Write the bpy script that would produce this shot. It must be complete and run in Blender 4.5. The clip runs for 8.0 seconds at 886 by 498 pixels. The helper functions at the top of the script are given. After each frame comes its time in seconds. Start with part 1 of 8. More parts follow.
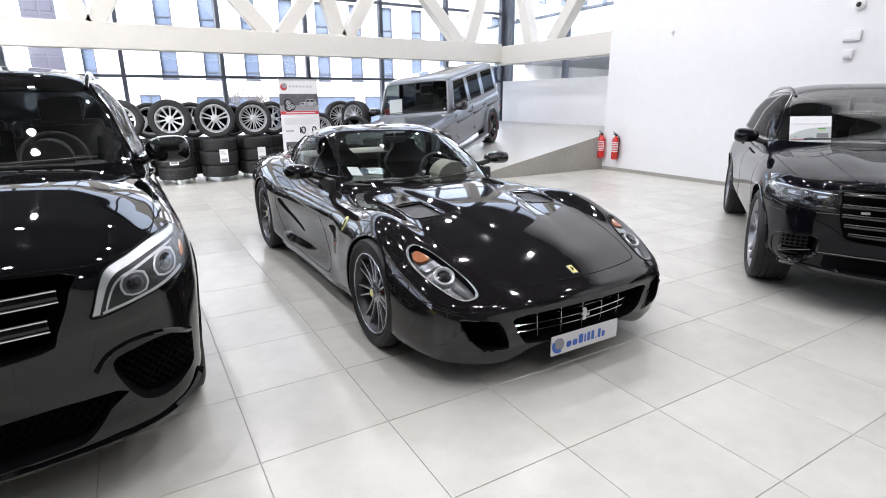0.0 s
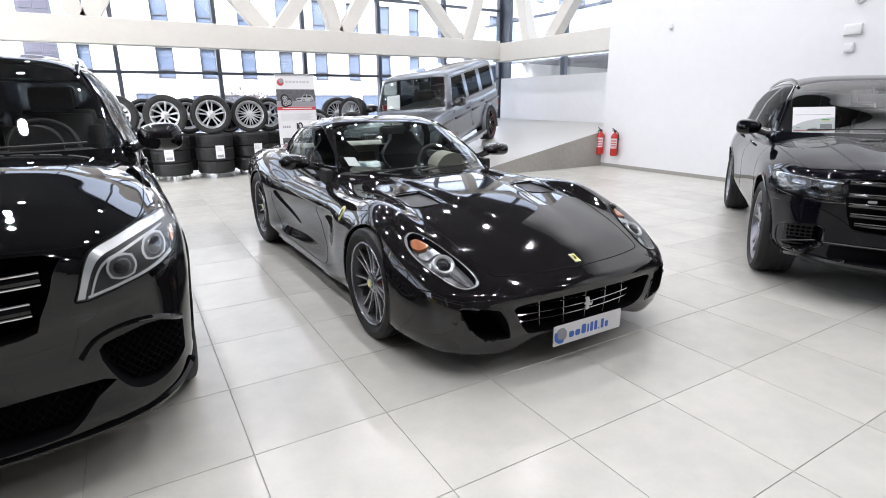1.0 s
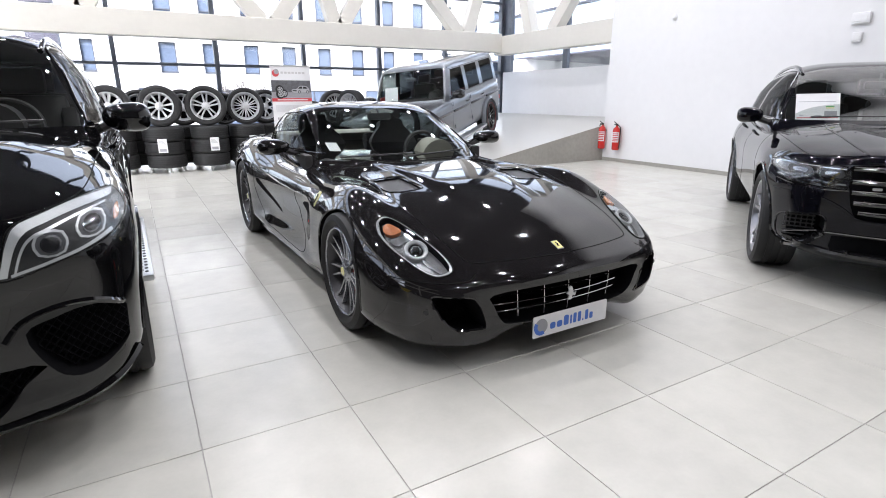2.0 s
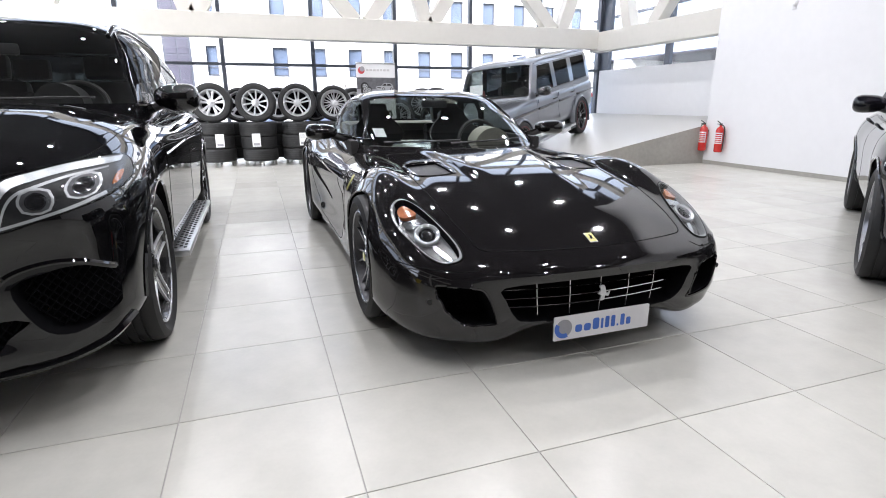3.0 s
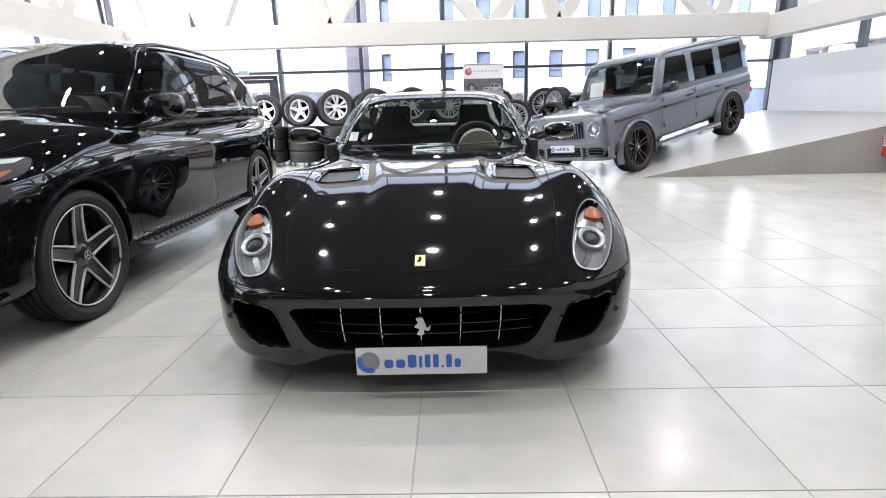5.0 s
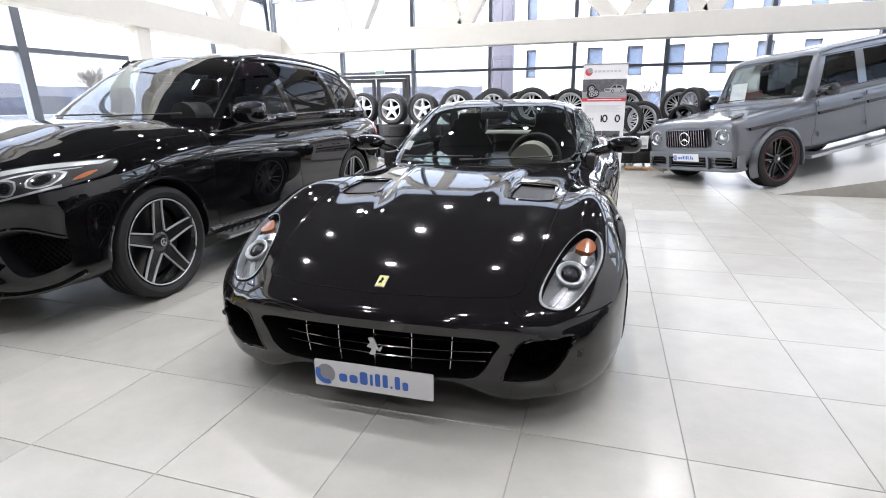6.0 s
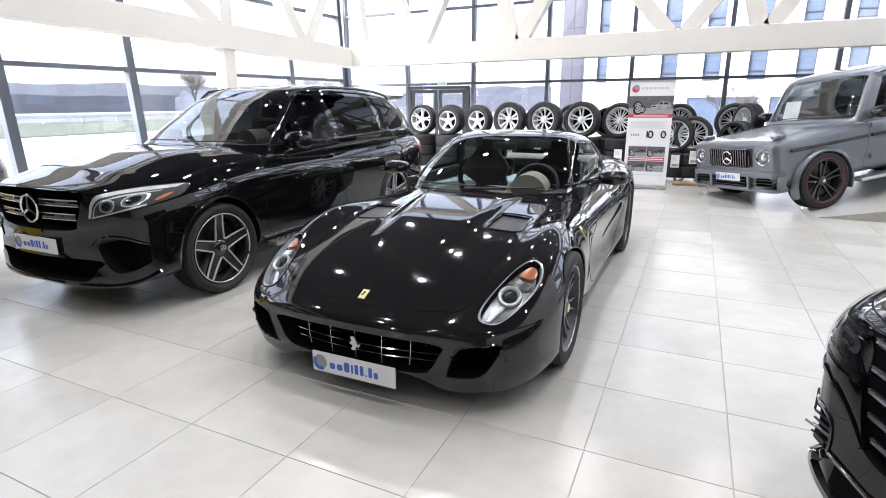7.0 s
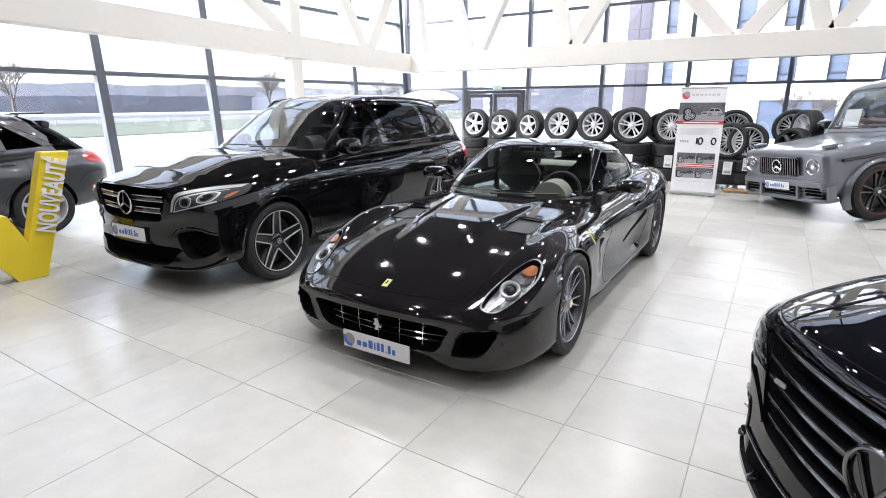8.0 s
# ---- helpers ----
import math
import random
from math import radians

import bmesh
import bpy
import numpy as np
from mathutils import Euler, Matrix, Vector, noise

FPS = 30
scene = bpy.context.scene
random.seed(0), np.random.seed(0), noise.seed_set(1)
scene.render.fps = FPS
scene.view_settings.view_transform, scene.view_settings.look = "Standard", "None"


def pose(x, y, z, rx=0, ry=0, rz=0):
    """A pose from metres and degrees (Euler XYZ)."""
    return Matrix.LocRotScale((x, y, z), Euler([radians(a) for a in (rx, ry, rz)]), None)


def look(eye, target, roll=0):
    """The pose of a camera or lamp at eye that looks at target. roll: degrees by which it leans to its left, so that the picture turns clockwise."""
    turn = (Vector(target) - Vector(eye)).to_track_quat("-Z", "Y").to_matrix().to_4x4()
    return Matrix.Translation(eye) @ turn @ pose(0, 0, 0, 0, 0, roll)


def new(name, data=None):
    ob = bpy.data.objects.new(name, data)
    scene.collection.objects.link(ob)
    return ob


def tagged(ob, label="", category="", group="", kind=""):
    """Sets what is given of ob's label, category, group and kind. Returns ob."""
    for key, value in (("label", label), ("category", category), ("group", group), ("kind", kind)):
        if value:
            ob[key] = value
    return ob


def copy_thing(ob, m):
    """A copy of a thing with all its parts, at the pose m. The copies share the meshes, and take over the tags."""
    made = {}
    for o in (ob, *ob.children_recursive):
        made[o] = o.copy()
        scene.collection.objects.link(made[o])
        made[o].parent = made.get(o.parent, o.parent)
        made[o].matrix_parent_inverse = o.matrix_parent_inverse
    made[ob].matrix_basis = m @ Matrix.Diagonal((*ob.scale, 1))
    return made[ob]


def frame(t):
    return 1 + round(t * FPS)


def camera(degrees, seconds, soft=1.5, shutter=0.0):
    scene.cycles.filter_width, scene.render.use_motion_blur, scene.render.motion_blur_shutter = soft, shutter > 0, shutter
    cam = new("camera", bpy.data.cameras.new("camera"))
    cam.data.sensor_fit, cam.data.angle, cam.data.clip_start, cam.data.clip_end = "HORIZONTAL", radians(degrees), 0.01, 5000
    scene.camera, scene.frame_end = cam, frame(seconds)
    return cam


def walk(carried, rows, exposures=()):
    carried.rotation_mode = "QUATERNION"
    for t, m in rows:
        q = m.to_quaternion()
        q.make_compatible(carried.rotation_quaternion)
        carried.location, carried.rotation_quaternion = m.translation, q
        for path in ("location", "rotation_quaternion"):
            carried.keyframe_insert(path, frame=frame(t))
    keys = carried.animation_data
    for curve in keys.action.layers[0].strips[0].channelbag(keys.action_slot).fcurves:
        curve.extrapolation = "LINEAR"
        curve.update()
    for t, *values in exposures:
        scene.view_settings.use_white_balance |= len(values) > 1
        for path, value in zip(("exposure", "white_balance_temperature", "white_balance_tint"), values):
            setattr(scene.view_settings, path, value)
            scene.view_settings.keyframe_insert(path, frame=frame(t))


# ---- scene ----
cam = camera(80.2, 8.0, soft=1.0)
PATH = [
    (0, (-1.487, -1.461, 1.498), (-0.518, 0.201, 0.952), -0.4),
    (0.5, (-1.501, -1.437, 1.468), (-0.526, 0.222, 0.923), -0.3),
    (1, (-1.468, -1.41, 1.412), (-0.491, 0.249, 0.867), -0.4),
    (1.5, (-1.369, -1.395, 1.348), (-0.392, 0.263, 0.803), -0.5),
    (2.8, (-0.945, -1.35, 1.198), (-0.194, 0.419, 0.642), 0.5),
    (3, (-0.82, -1.37, 1.16), (-0.192, 0.452, 0.626), -0.2),
    (3.5, (-0.482, -1.408, 1.145), (-0.065, 0.475, 0.618), -1.0),
    (4, (-0.120, -1.424, 1.150), (0.155, 0.486, 0.619), -1.15),
    (4.2, (0.082, -1.399, 1.097), (0.292, 0.527, 0.602), -2.3),
    (5.3, (0.954, -1.325, 1.164), (0.785, 0.595, 0.633), -0.7),
    (5.5, (1.094, -1.27, 1.172), (0.8175, 0.636, 0.643), -0.68),
    (6, (1.448, -1.208, 1.247), (0.880, 0.629, 0.716), -0.7),
    (6.5, (1.782, -1.345, 1.391), (1.018, 0.426, 0.861), -0.5),
    (7, (2.106, -1.53, 1.522), (1.283, 0.213, 0.988), -0.4),
    (7.5, (2.375, -1.658, 1.593), (1.432, 0.023, 1.058), -0.4),
    (8, (2.546, -1.776, 1.622), (1.522, -0.143, 1.09), -0.3),
]
EXPOSURES = [(0, 2.78, 6260, 17), (8, 2.78, 6260, 17)]
walk(cam, [(t, look(eye, target, roll)) for t, eye, target, roll in PATH], EXPOSURES)

# ---- world and large lights ----
world = bpy.data.worlds.new("overcast")
scene.world = world
world.use_nodes = True
wn = world.node_tree
sky = wn.nodes.new("ShaderNodeTexSky")
sky.sky_type = "NISHITA"
sky.sun_disc = False
sky.sun_elevation, sky.sun_rotation = radians(32), radians(215)
sky.air_density, sky.dust_density, sky.ozone_density = 1.0, 3.0, 1.5
wn.nodes["Background"].inputs[1].default_value = 0.15
pale = wn.nodes.new("ShaderNodeHueSaturation")
pale.inputs["Saturation"].default_value = 0.35
wn.links.new(sky.outputs[0], pale.inputs["Color"])
wn.links.new(pale.outputs[0], wn.nodes["Background"].inputs[0])
sun = new("sun", bpy.data.lights.new("sun", "SUN"))
sun.data.energy, sun.data.angle, sun.data.color = 1.5, radians(25), (1.0, 0.97, 0.93)
sun.matrix_world = look((-20, -30, 25), (0, 0, 0))

# ---- materials ----
MATS = {}


def mat(name, color, rough=0.5, metal=0.0, coat=0.0, vary=0.0, scale=6.0, bump=0.0, bump_scale=60.0, spec=0.5, emit=None, strength=0.0, flake=0.0, rvary=0.0, random_obj=0.0, coat_rough=0.03, coat_ior=1.5):
    """A procedural surface: base colour with variation at two scales, roughness variation and fine relief."""
    m = bpy.data.materials.new(name)
    m.use_nodes = True
    nt = m.node_tree
    b = nt.nodes["Principled BSDF"]
    b.inputs["Base Color"].default_value = (*color, 1)
    b.inputs["Roughness"].default_value = rough
    b.inputs["Metallic"].default_value = metal
    b.inputs["Coat Weight"].default_value = coat
    b.inputs["Coat Roughness"].default_value = coat_rough
    b.inputs["Coat IOR"].default_value = coat_ior
    b.inputs["Specular IOR Level"].default_value = spec
    if emit:
        b.inputs["Emission Color"].default_value = (*emit, 1)
        b.inputs["Emission Strength"].default_value = strength
    co = nt.nodes.new("ShaderNodeTexCoord")
    if vary or random_obj or rvary:
        big, fine = nt.nodes.new("ShaderNodeTexNoise"), nt.nodes.new("ShaderNodeTexNoise")
        big.inputs["Scale"].default_value, fine.inputs["Scale"].default_value = scale, scale * 9
        big.inputs["Detail"].default_value = fine.inputs["Detail"].default_value = 4
        nt.links.new(co.outputs["Object"], big.inputs["Vector"])
        nt.links.new(co.outputs["Object"], fine.inputs["Vector"])
        mix = nt.nodes.new("ShaderNodeMath")
        mix.operation = "ADD"
        nt.links.new(big.outputs[0], mix.inputs[0])
        nt.links.new(fine.outputs[0], mix.inputs[1])
        last = mix
        if random_obj:
            info, mul = nt.nodes.new("ShaderNodeObjectInfo"), nt.nodes.new("ShaderNodeMath")
            mul.operation = "MULTIPLY_ADD"
            mul.inputs[1].default_value = random_obj
            nt.links.new(info.outputs["Random"], mul.inputs[0])
            nt.links.new(mix.outputs[0], mul.inputs[2])
            last = mul
        ramp = nt.nodes.new("ShaderNodeMapRange")
        ramp.inputs[1].default_value, ramp.inputs[2].default_value = 0.5, 1.5 + random_obj
        ramp.inputs[3].default_value, ramp.inputs[4].default_value = 1 - vary, 1 + vary
        nt.links.new(last.outputs[0], ramp.inputs[0])
        scaled = nt.nodes.new("ShaderNodeVectorMath")
        scaled.operation = "SCALE"
        scaled.inputs[0].default_value = color
        nt.links.new(ramp.outputs[0], scaled.inputs["Scale"])
        nt.links.new(scaled.outputs[0], b.inputs["Base Color"])
        if rvary:
            rr = nt.nodes.new("ShaderNodeMapRange")
            rr.inputs[1].default_value, rr.inputs[2].default_value = 0.6, 1.4
            rr.inputs[3].default_value, rr.inputs[4].default_value = max(0.02, rough - rvary), rough + rvary
            nt.links.new(mix.outputs[0], rr.inputs[0])
            nt.links.new(rr.outputs[0], b.inputs["Roughness"])
    if bump:
        n, bp = nt.nodes.new("ShaderNodeTexNoise"), nt.nodes.new("ShaderNodeBump")
        n.inputs["Scale"].default_value = bump_scale
        nt.links.new(co.outputs["Object"], n.inputs["Vector"])
        bp.inputs["Strength"].default_value, bp.inputs["Distance"].default_value = bump, 0.002
        nt.links.new(n.outputs[0], bp.inputs["Height"])
        nt.links.new(bp.outputs[0], b.inputs["Normal"])
    MATS[name] = m
    return m


def glass(name, tint, low=0.04, rough=0.0, high=0.9, rise=5.0):
    """A pane: tinted see-through with mirror gloss that grows towards grazing views."""
    m = bpy.data.materials.new(name)
    m.use_nodes = True
    nt = m.node_tree
    nt.nodes.clear()
    out, mix, lw = nt.nodes.new("ShaderNodeOutputMaterial"), nt.nodes.new("ShaderNodeMixShader"), nt.nodes.new("ShaderNodeLayerWeight")
    tr, gl = nt.nodes.new("ShaderNodeBsdfTransparent"), nt.nodes.new("ShaderNodeBsdfGlossy")
    power, lift = nt.nodes.new("ShaderNodeMath"), nt.nodes.new("ShaderNodeMath")
    power.operation, lift.operation = "POWER", "MULTIPLY_ADD"
    lw.inputs["Blend"].default_value = 0.5
    power.inputs[1].default_value = rise
    lift.inputs[1].default_value, lift.inputs[2].default_value = high - low, low
    tr.inputs[0].default_value = (*tint, 1)
    gl.inputs["Roughness"].default_value = rough
    nt.links.new(lw.outputs["Facing"], power.inputs[0])
    nt.links.new(power.outputs[0], lift.inputs[0])
    nt.links.new(lift.outputs[0], mix.inputs[0])
    nt.links.new(tr.outputs[0], mix.inputs[1])
    nt.links.new(gl.outputs[0], mix.inputs[2])
    nt.links.new(mix.outputs[0], out.inputs[0])
    MATS[name] = m
    return m


def tile_material():
    """Pale porcelain with soft drifting clouds, faint smears in its gloss and a slight difference from tile to tile."""
    m = mat("porcelain_tile", (0.58, 0.575, 0.555), 0.24)
    nt = m.node_tree
    b = nt.nodes["Principled BSDF"]
    geo, info = nt.nodes.new("ShaderNodeNewGeometry"), nt.nodes.new("ShaderNodeObjectInfo")
    off = nt.nodes.new("ShaderNodeVectorMath")
    off.operation = "MULTIPLY_ADD"
    off.inputs[1].default_value = (9.0, 9.0, 9.0)
    nt.links.new(info.outputs["Random"], off.inputs[0])
    nt.links.new(geo.outputs["Position"], off.inputs[2])
    total = None
    for scale, weight, src, warp in ((2.2, 0.50, off.outputs[0], 0.0), (9.0, 0.26, off.outputs[0], 0.0), (60.0, 0.10, off.outputs[0], 0.0)):
        n, k = nt.nodes.new("ShaderNodeTexNoise"), nt.nodes.new("ShaderNodeMath")
        n.inputs["Scale"].default_value, n.inputs["Detail"].default_value, n.inputs["Distortion"].default_value = scale, 5, warp
        nt.links.new(src, n.inputs["Vector"])
        k.operation = "MULTIPLY_ADD"
        k.inputs[1].default_value, k.inputs[2].default_value = weight, 0.0
        nt.links.new(n.outputs[0], k.inputs[0])
        if total:
            nt.links.new(total.outputs[0], k.inputs[2])
        total = k
    k = nt.nodes.new("ShaderNodeMath")
    k.operation = "MULTIPLY_ADD"
    k.inputs[1].default_value = 0.10
    nt.links.new(info.outputs["Random"], k.inputs[0])
    nt.links.new(total.outputs[0], k.inputs[2])
    level, tone = nt.nodes.new("ShaderNodeMapRange"), nt.nodes.new("ShaderNodeVectorMath")
    level.inputs[1].default_value, level.inputs[2].default_value, level.inputs[3].default_value, level.inputs[4].default_value = 0.30, 0.66, 0.89, 1.11
    level.clamp = False
    tone.operation = "SCALE"
    tone.inputs[0].default_value = (0.49, 0.484, 0.442)
    nt.links.new(k.outputs[0], level.inputs[0])
    nt.links.new(level.outputs[0], tone.inputs["Scale"])
    nt.links.new(tone.outputs[0], b.inputs["Base Color"])
    rr = nt.nodes.new("ShaderNodeMapRange")
    rr.inputs[3].default_value, rr.inputs[4].default_value = 0.21, 0.27
    nt.links.new(info.outputs["Random"], rr.inputs[0])
    nt.links.new(rr.outputs[0], b.inputs["Roughness"])
    return m


M_TILE = tile_material()
M_GROUT = mat("grout", (0.36, 0.35, 0.335), 0.85, vary=0.2, scale=5)
M_WALL = mat("white_wall_paint", (0.72, 0.72, 0.73), 0.75, vary=0.03, scale=0.8, bump=0.05, bump_scale=180)
# Dark grey for unseen walls, to cut bounce light and car reflections.
M_DIMWALL = mat("unseen_dark_wall", (0.075, 0.075, 0.08), 0.75, vary=0.04, scale=0.8, bump=0.05, bump_scale=180)
M_TRUSS = mat("cream_truss_paint", (0.60, 0.58, 0.53), 0.6, vary=0.04, scale=1.2, bump=0.05, bump_scale=120)
# Near-black puts the unseen ceiling's dimness into its colour, for darker reflections.
M_CEIL = mat("dimmed_ceiling", (0.032, 0.032, 0.034), 0.8, vary=0.05, scale=0.7)
M_STEEL = mat("dark_grey_steel", (0.085, 0.097, 0.12), 0.45, metal=0.15, vary=0.12, scale=3)
M_DARKSTEEL = mat("dark_door_steel", (0.025, 0.028, 0.033), 0.5, vary=0.12, scale=3)
M_CONC = mat("ramp_concrete", (0.31, 0.297, 0.27), 0.6, vary=0.16, scale=1.5, bump=0.15, bump_scale=40)
M_RAMP = mat("ramp_resin", (0.43, 0.425, 0.40), 0.34, vary=0.06, scale=1.0, rvary=0.04)
M_PANE = glass("window_pane", (0.93, 0.96, 0.97))
M_LAMP = mat("lamp_diffuser", (0.9, 0.9, 0.9), 0.4, emit=(0.98, 0.98, 0.95), strength=138)
M_BLACK = mat("solid_black_paint", (0.003, 0.003, 0.0035), 0.3, coat=1.0, vary=0.15, scale=400, spec=0.0, coat_ior=1.56, coat_rough=0.02)
M_BROWNBLACK = mat("metallic_black_paint", (0.0085, 0.0078, 0.0084), 0.35, coat=1.0, vary=0.35, scale=300, spec=0.0, coat_ior=1.58, coat_rough=0.04)
M_NAVY = mat("deep_black_paint", (0.003, 0.003, 0.005), 0.3, coat=1.0, vary=0.2, scale=400, spec=0.0, coat_ior=1.36, coat_rough=0.02)
M_GREY = mat("grey_metallic_paint", (0.14, 0.15, 0.168), 0.3, metal=0.55, coat=1.0, vary=0.10, scale=300)
M_GREY2 = mat("dark_grey_metallic_paint", (0.065, 0.068, 0.073), 0.3, metal=0.5, coat=1.0, vary=0.1, scale=300)
M_PLASTIC = mat("black_plastic", (0.014, 0.014, 0.015), 0.5, vary=0.2, scale=30, bump=0.1, bump_scale=400)
M_GLOSSBLK = mat("gloss_black_trim", (0.008, 0.008, 0.009), 0.12, coat=0.5, vary=0.2, scale=60)
# Near-black puts recess shade into the colour; it also serves plain black parts.
M_VOID = mat("recess_shade_black", (0.005, 0.005, 0.006), 0.9, vary=0.2, scale=20, spec=0.06)
M_GAP = mat("panel_gap", (0.003, 0.003, 0.003), 0.8, vary=0.2, scale=30, spec=0.1)
M_RUBBER = mat("tyre_rubber", (0.009, 0.009, 0.0095), 0.66, vary=0.25, scale=8, bump=0.12, bump_scale=150)
M_CHROME = mat("chrome", (0.80, 0.80, 0.82), 0.08, metal=1.0, vary=0.04, scale=20)
M_ALLOY = mat("silver_alloy", (0.52, 0.53, 0.55), 0.33, metal=0.35, vary=0.06, scale=15)
M_ALLOYG = mat("graphite_alloy", (0.25, 0.25, 0.27), 0.28, metal=0.9, vary=0.08, scale=15)
M_ALLOYC = mat("bright_grey_alloy", (0.33, 0.34, 0.365), 0.26, metal=0.85, vary=0.06, scale=15)
M_ALLOYB = mat("black_alloy", (0.012, 0.012, 0.013), 0.22, coat=0.6, vary=0.2, scale=20)
M_DARKCHROME = mat("dark_chrome", (0.20, 0.20, 0.21), 0.12, metal=1.0, vary=0.1, scale=20)
M_BRUSH = mat("brushed_aluminium", (0.55, 0.56, 0.57), 0.32, metal=0.9, vary=0.08, scale=25)
M_DISC = mat("brake_disc_iron", (0.12, 0.115, 0.11), 0.35, metal=1.0, vary=0.15, scale=30)
M_RED = mat("red_caliper_paint", (0.55, 0.02, 0.015), 0.3, coat=0.5, vary=0.1, scale=30)
M_DARKRED = mat("dull_red_rubber", (0.10, 0.012, 0.012), 0.5, vary=0.15, scale=30)
M_YELLOW = mat("badge_yellow", (0.74, 0.69, 0.26), 0.35, coat=0.6, vary=0.08, scale=60)
M_AMBER = mat("amber_lens", (0.36, 0.125, 0.050), 0.18, coat=0.8, vary=0.15, scale=40)
M_TAIL = mat("red_lens", (0.45, 0.015, 0.02), 0.15, coat=0.8, vary=0.15, scale=40)
M_WHITE = mat("white_print", (0.70, 0.70, 0.71), 0.5, vary=0.04, scale=5)
M_BLUE = mat("blue_print", (0.05, 0.14, 0.50), 0.5, vary=0.06, scale=20)
M_LEATHER = mat("black_leather", (0.018, 0.017, 0.017), 0.5, vary=0.25, scale=20, bump=0.2, bump_scale=220)
M_LINING = mat("dark_lining_cloth", (0.022, 0.022, 0.023), 0.95, vary=0.15, scale=30, spec=0.1)
M_BEIGE = mat("beige_leather", (0.34, 0.32, 0.27), 0.55, vary=0.12, scale=15, bump=0.2, bump_scale=220)
M_REDLEATHER = mat("red_leather", (0.28, 0.02, 0.02), 0.5, vary=0.2, scale=15, bump=0.2, bump_scale=220)
M_REFLECT = mat("lamp_reflector", (0.55, 0.56, 0.58), 0.15, metal=1.0, vary=0.15, scale=30)
M_LAMPBOX = mat("lamp_housing", (0.012, 0.012, 0.013), 0.35, vary=0.3, scale=25, spec=0.3)
M_SCREEN = glass("car_glass", (0.74, 0.79, 0.77), 0.045, rise=2.5)
M_DARKGLASS = glass("tinted_car_glass", (0.02, 0.023, 0.026), 0.02, high=0.28)
M_SIDEGLASS = glass("side_car_glass", (0.17, 0.19, 0.19), 0.022, high=0.35)
M_DARKSIDE = glass("dim_side_glass", (0.09, 0.10, 0.10), 0.02, high=0.28)
M_LENS = glass("clear_lens", (0.92, 0.94, 0.95), 0.02, high=0.5)
M_SIGNYEL = mat("yellow_sign_foam", (0.72, 0.55, 0.015), 0.5, vary=0.06, scale=6, bump=0.04, bump_scale=200)
M_EXT = mat("extinguisher_red", (0.50, 0.02, 0.015), 0.25, coat=0.6, vary=0.08, scale=20)
M_DOLLY = mat("dolly_steel", (0.45, 0.45, 0.44), 0.4, metal=0.8, vary=0.15, scale=20)
M_WOOD = mat("pallet_wood", (0.34, 0.22, 0.11), 0.7, vary=0.25, scale=8, bump=0.3, bump_scale=80)
M_BANNERGREY = mat("banner_photo_dark", (0.10, 0.10, 0.11), 0.5, vary=0.7, scale=14)
M_BANNERRED = mat("banner_red", (0.50, 0.05, 0.06), 0.5, vary=0.08, scale=9)
M_PRINT = mat("grey_print", (0.28, 0.28, 0.30), 0.5, vary=0.15, scale=30)
M_TITLE = mat("pale_title_print", (0.50, 0.49, 0.49), 0.5, vary=0.1, scale=30)
M_PAPER = mat("white_paper", (0.72, 0.72, 0.73), 0.6, vary=0.04, scale=12)
M_FACADE = mat("white_render", (0.70, 0.70, 0.70), 0.85, vary=0.04, scale=0.4, bump=0.1, bump_scale=30)
M_FACGLASS = mat("facade_window", (0.085, 0.108, 0.155), 0.15, vary=0.3, scale=1.2, spec=0.4)
M_SILVERBOX = mat("silver_lamp_housing", (0.17, 0.173, 0.178), 0.25, metal=0.6, vary=0.25, scale=30)
M_LAMPRIM = mat("pale_lamp_rim", (0.25, 0.255, 0.26), 0.28, metal=0.3, vary=0.10, scale=40)
M_COUPEGLASS = glass("coupe_glass", (0.64, 0.70, 0.68), 0.035, rise=3.2)
M_COUPESIDE = glass("coupe_side_glass", (0.42, 0.47, 0.46), 0.025, high=0.35)
M_CLEARSIDE = glass("clear_side_glass", (0.34, 0.37, 0.37), 0.022, high=0.35)
M_LAMPTRAY = mat("dark_lamp_tray", (0.055, 0.056, 0.06), 0.4, metal=0.4, vary=0.2, scale=30)
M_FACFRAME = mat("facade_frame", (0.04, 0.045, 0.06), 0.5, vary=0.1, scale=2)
M_LIGHTBAR = mat("frosted_light_bar", (0.54, 0.55, 0.56), 0.25, metal=0.5, vary=0.08, scale=60)
M_DARKBARREL = mat("dark_rim_barrel", (0.07, 0.07, 0.075), 0.4, metal=0.7, vary=0.15, scale=15)
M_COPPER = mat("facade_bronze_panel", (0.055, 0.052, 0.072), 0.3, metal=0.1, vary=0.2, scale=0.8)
M_GRAVEL = mat("pale_gravel", (0.30, 0.30, 0.29), 0.9, vary=0.18, scale=0.6, bump=0.6, bump_scale=30)
M_GRASS = mat("meadow_grass", (0.062, 0.075, 0.050), 0.9, vary=0.35, scale=0.25, bump=0.8, bump_scale=8)
M_ASPHALT = mat("asphalt", (0.10, 0.10, 0.105), 0.85, vary=0.15, scale=0.5, bump=0.4, bump_scale=60)
M_BARRIER = mat("galvanised_rail", (0.45, 0.46, 0.48), 0.45, metal=0.6, vary=0.12, scale=2)
M_WOODS = mat("bare_woods", (0.055, 0.058, 0.075), 0.95, vary=0.45, scale=0.08)
M_BARK = mat("bare_twigs", (0.10, 0.085, 0.08), 0.9, vary=0.3, scale=4)

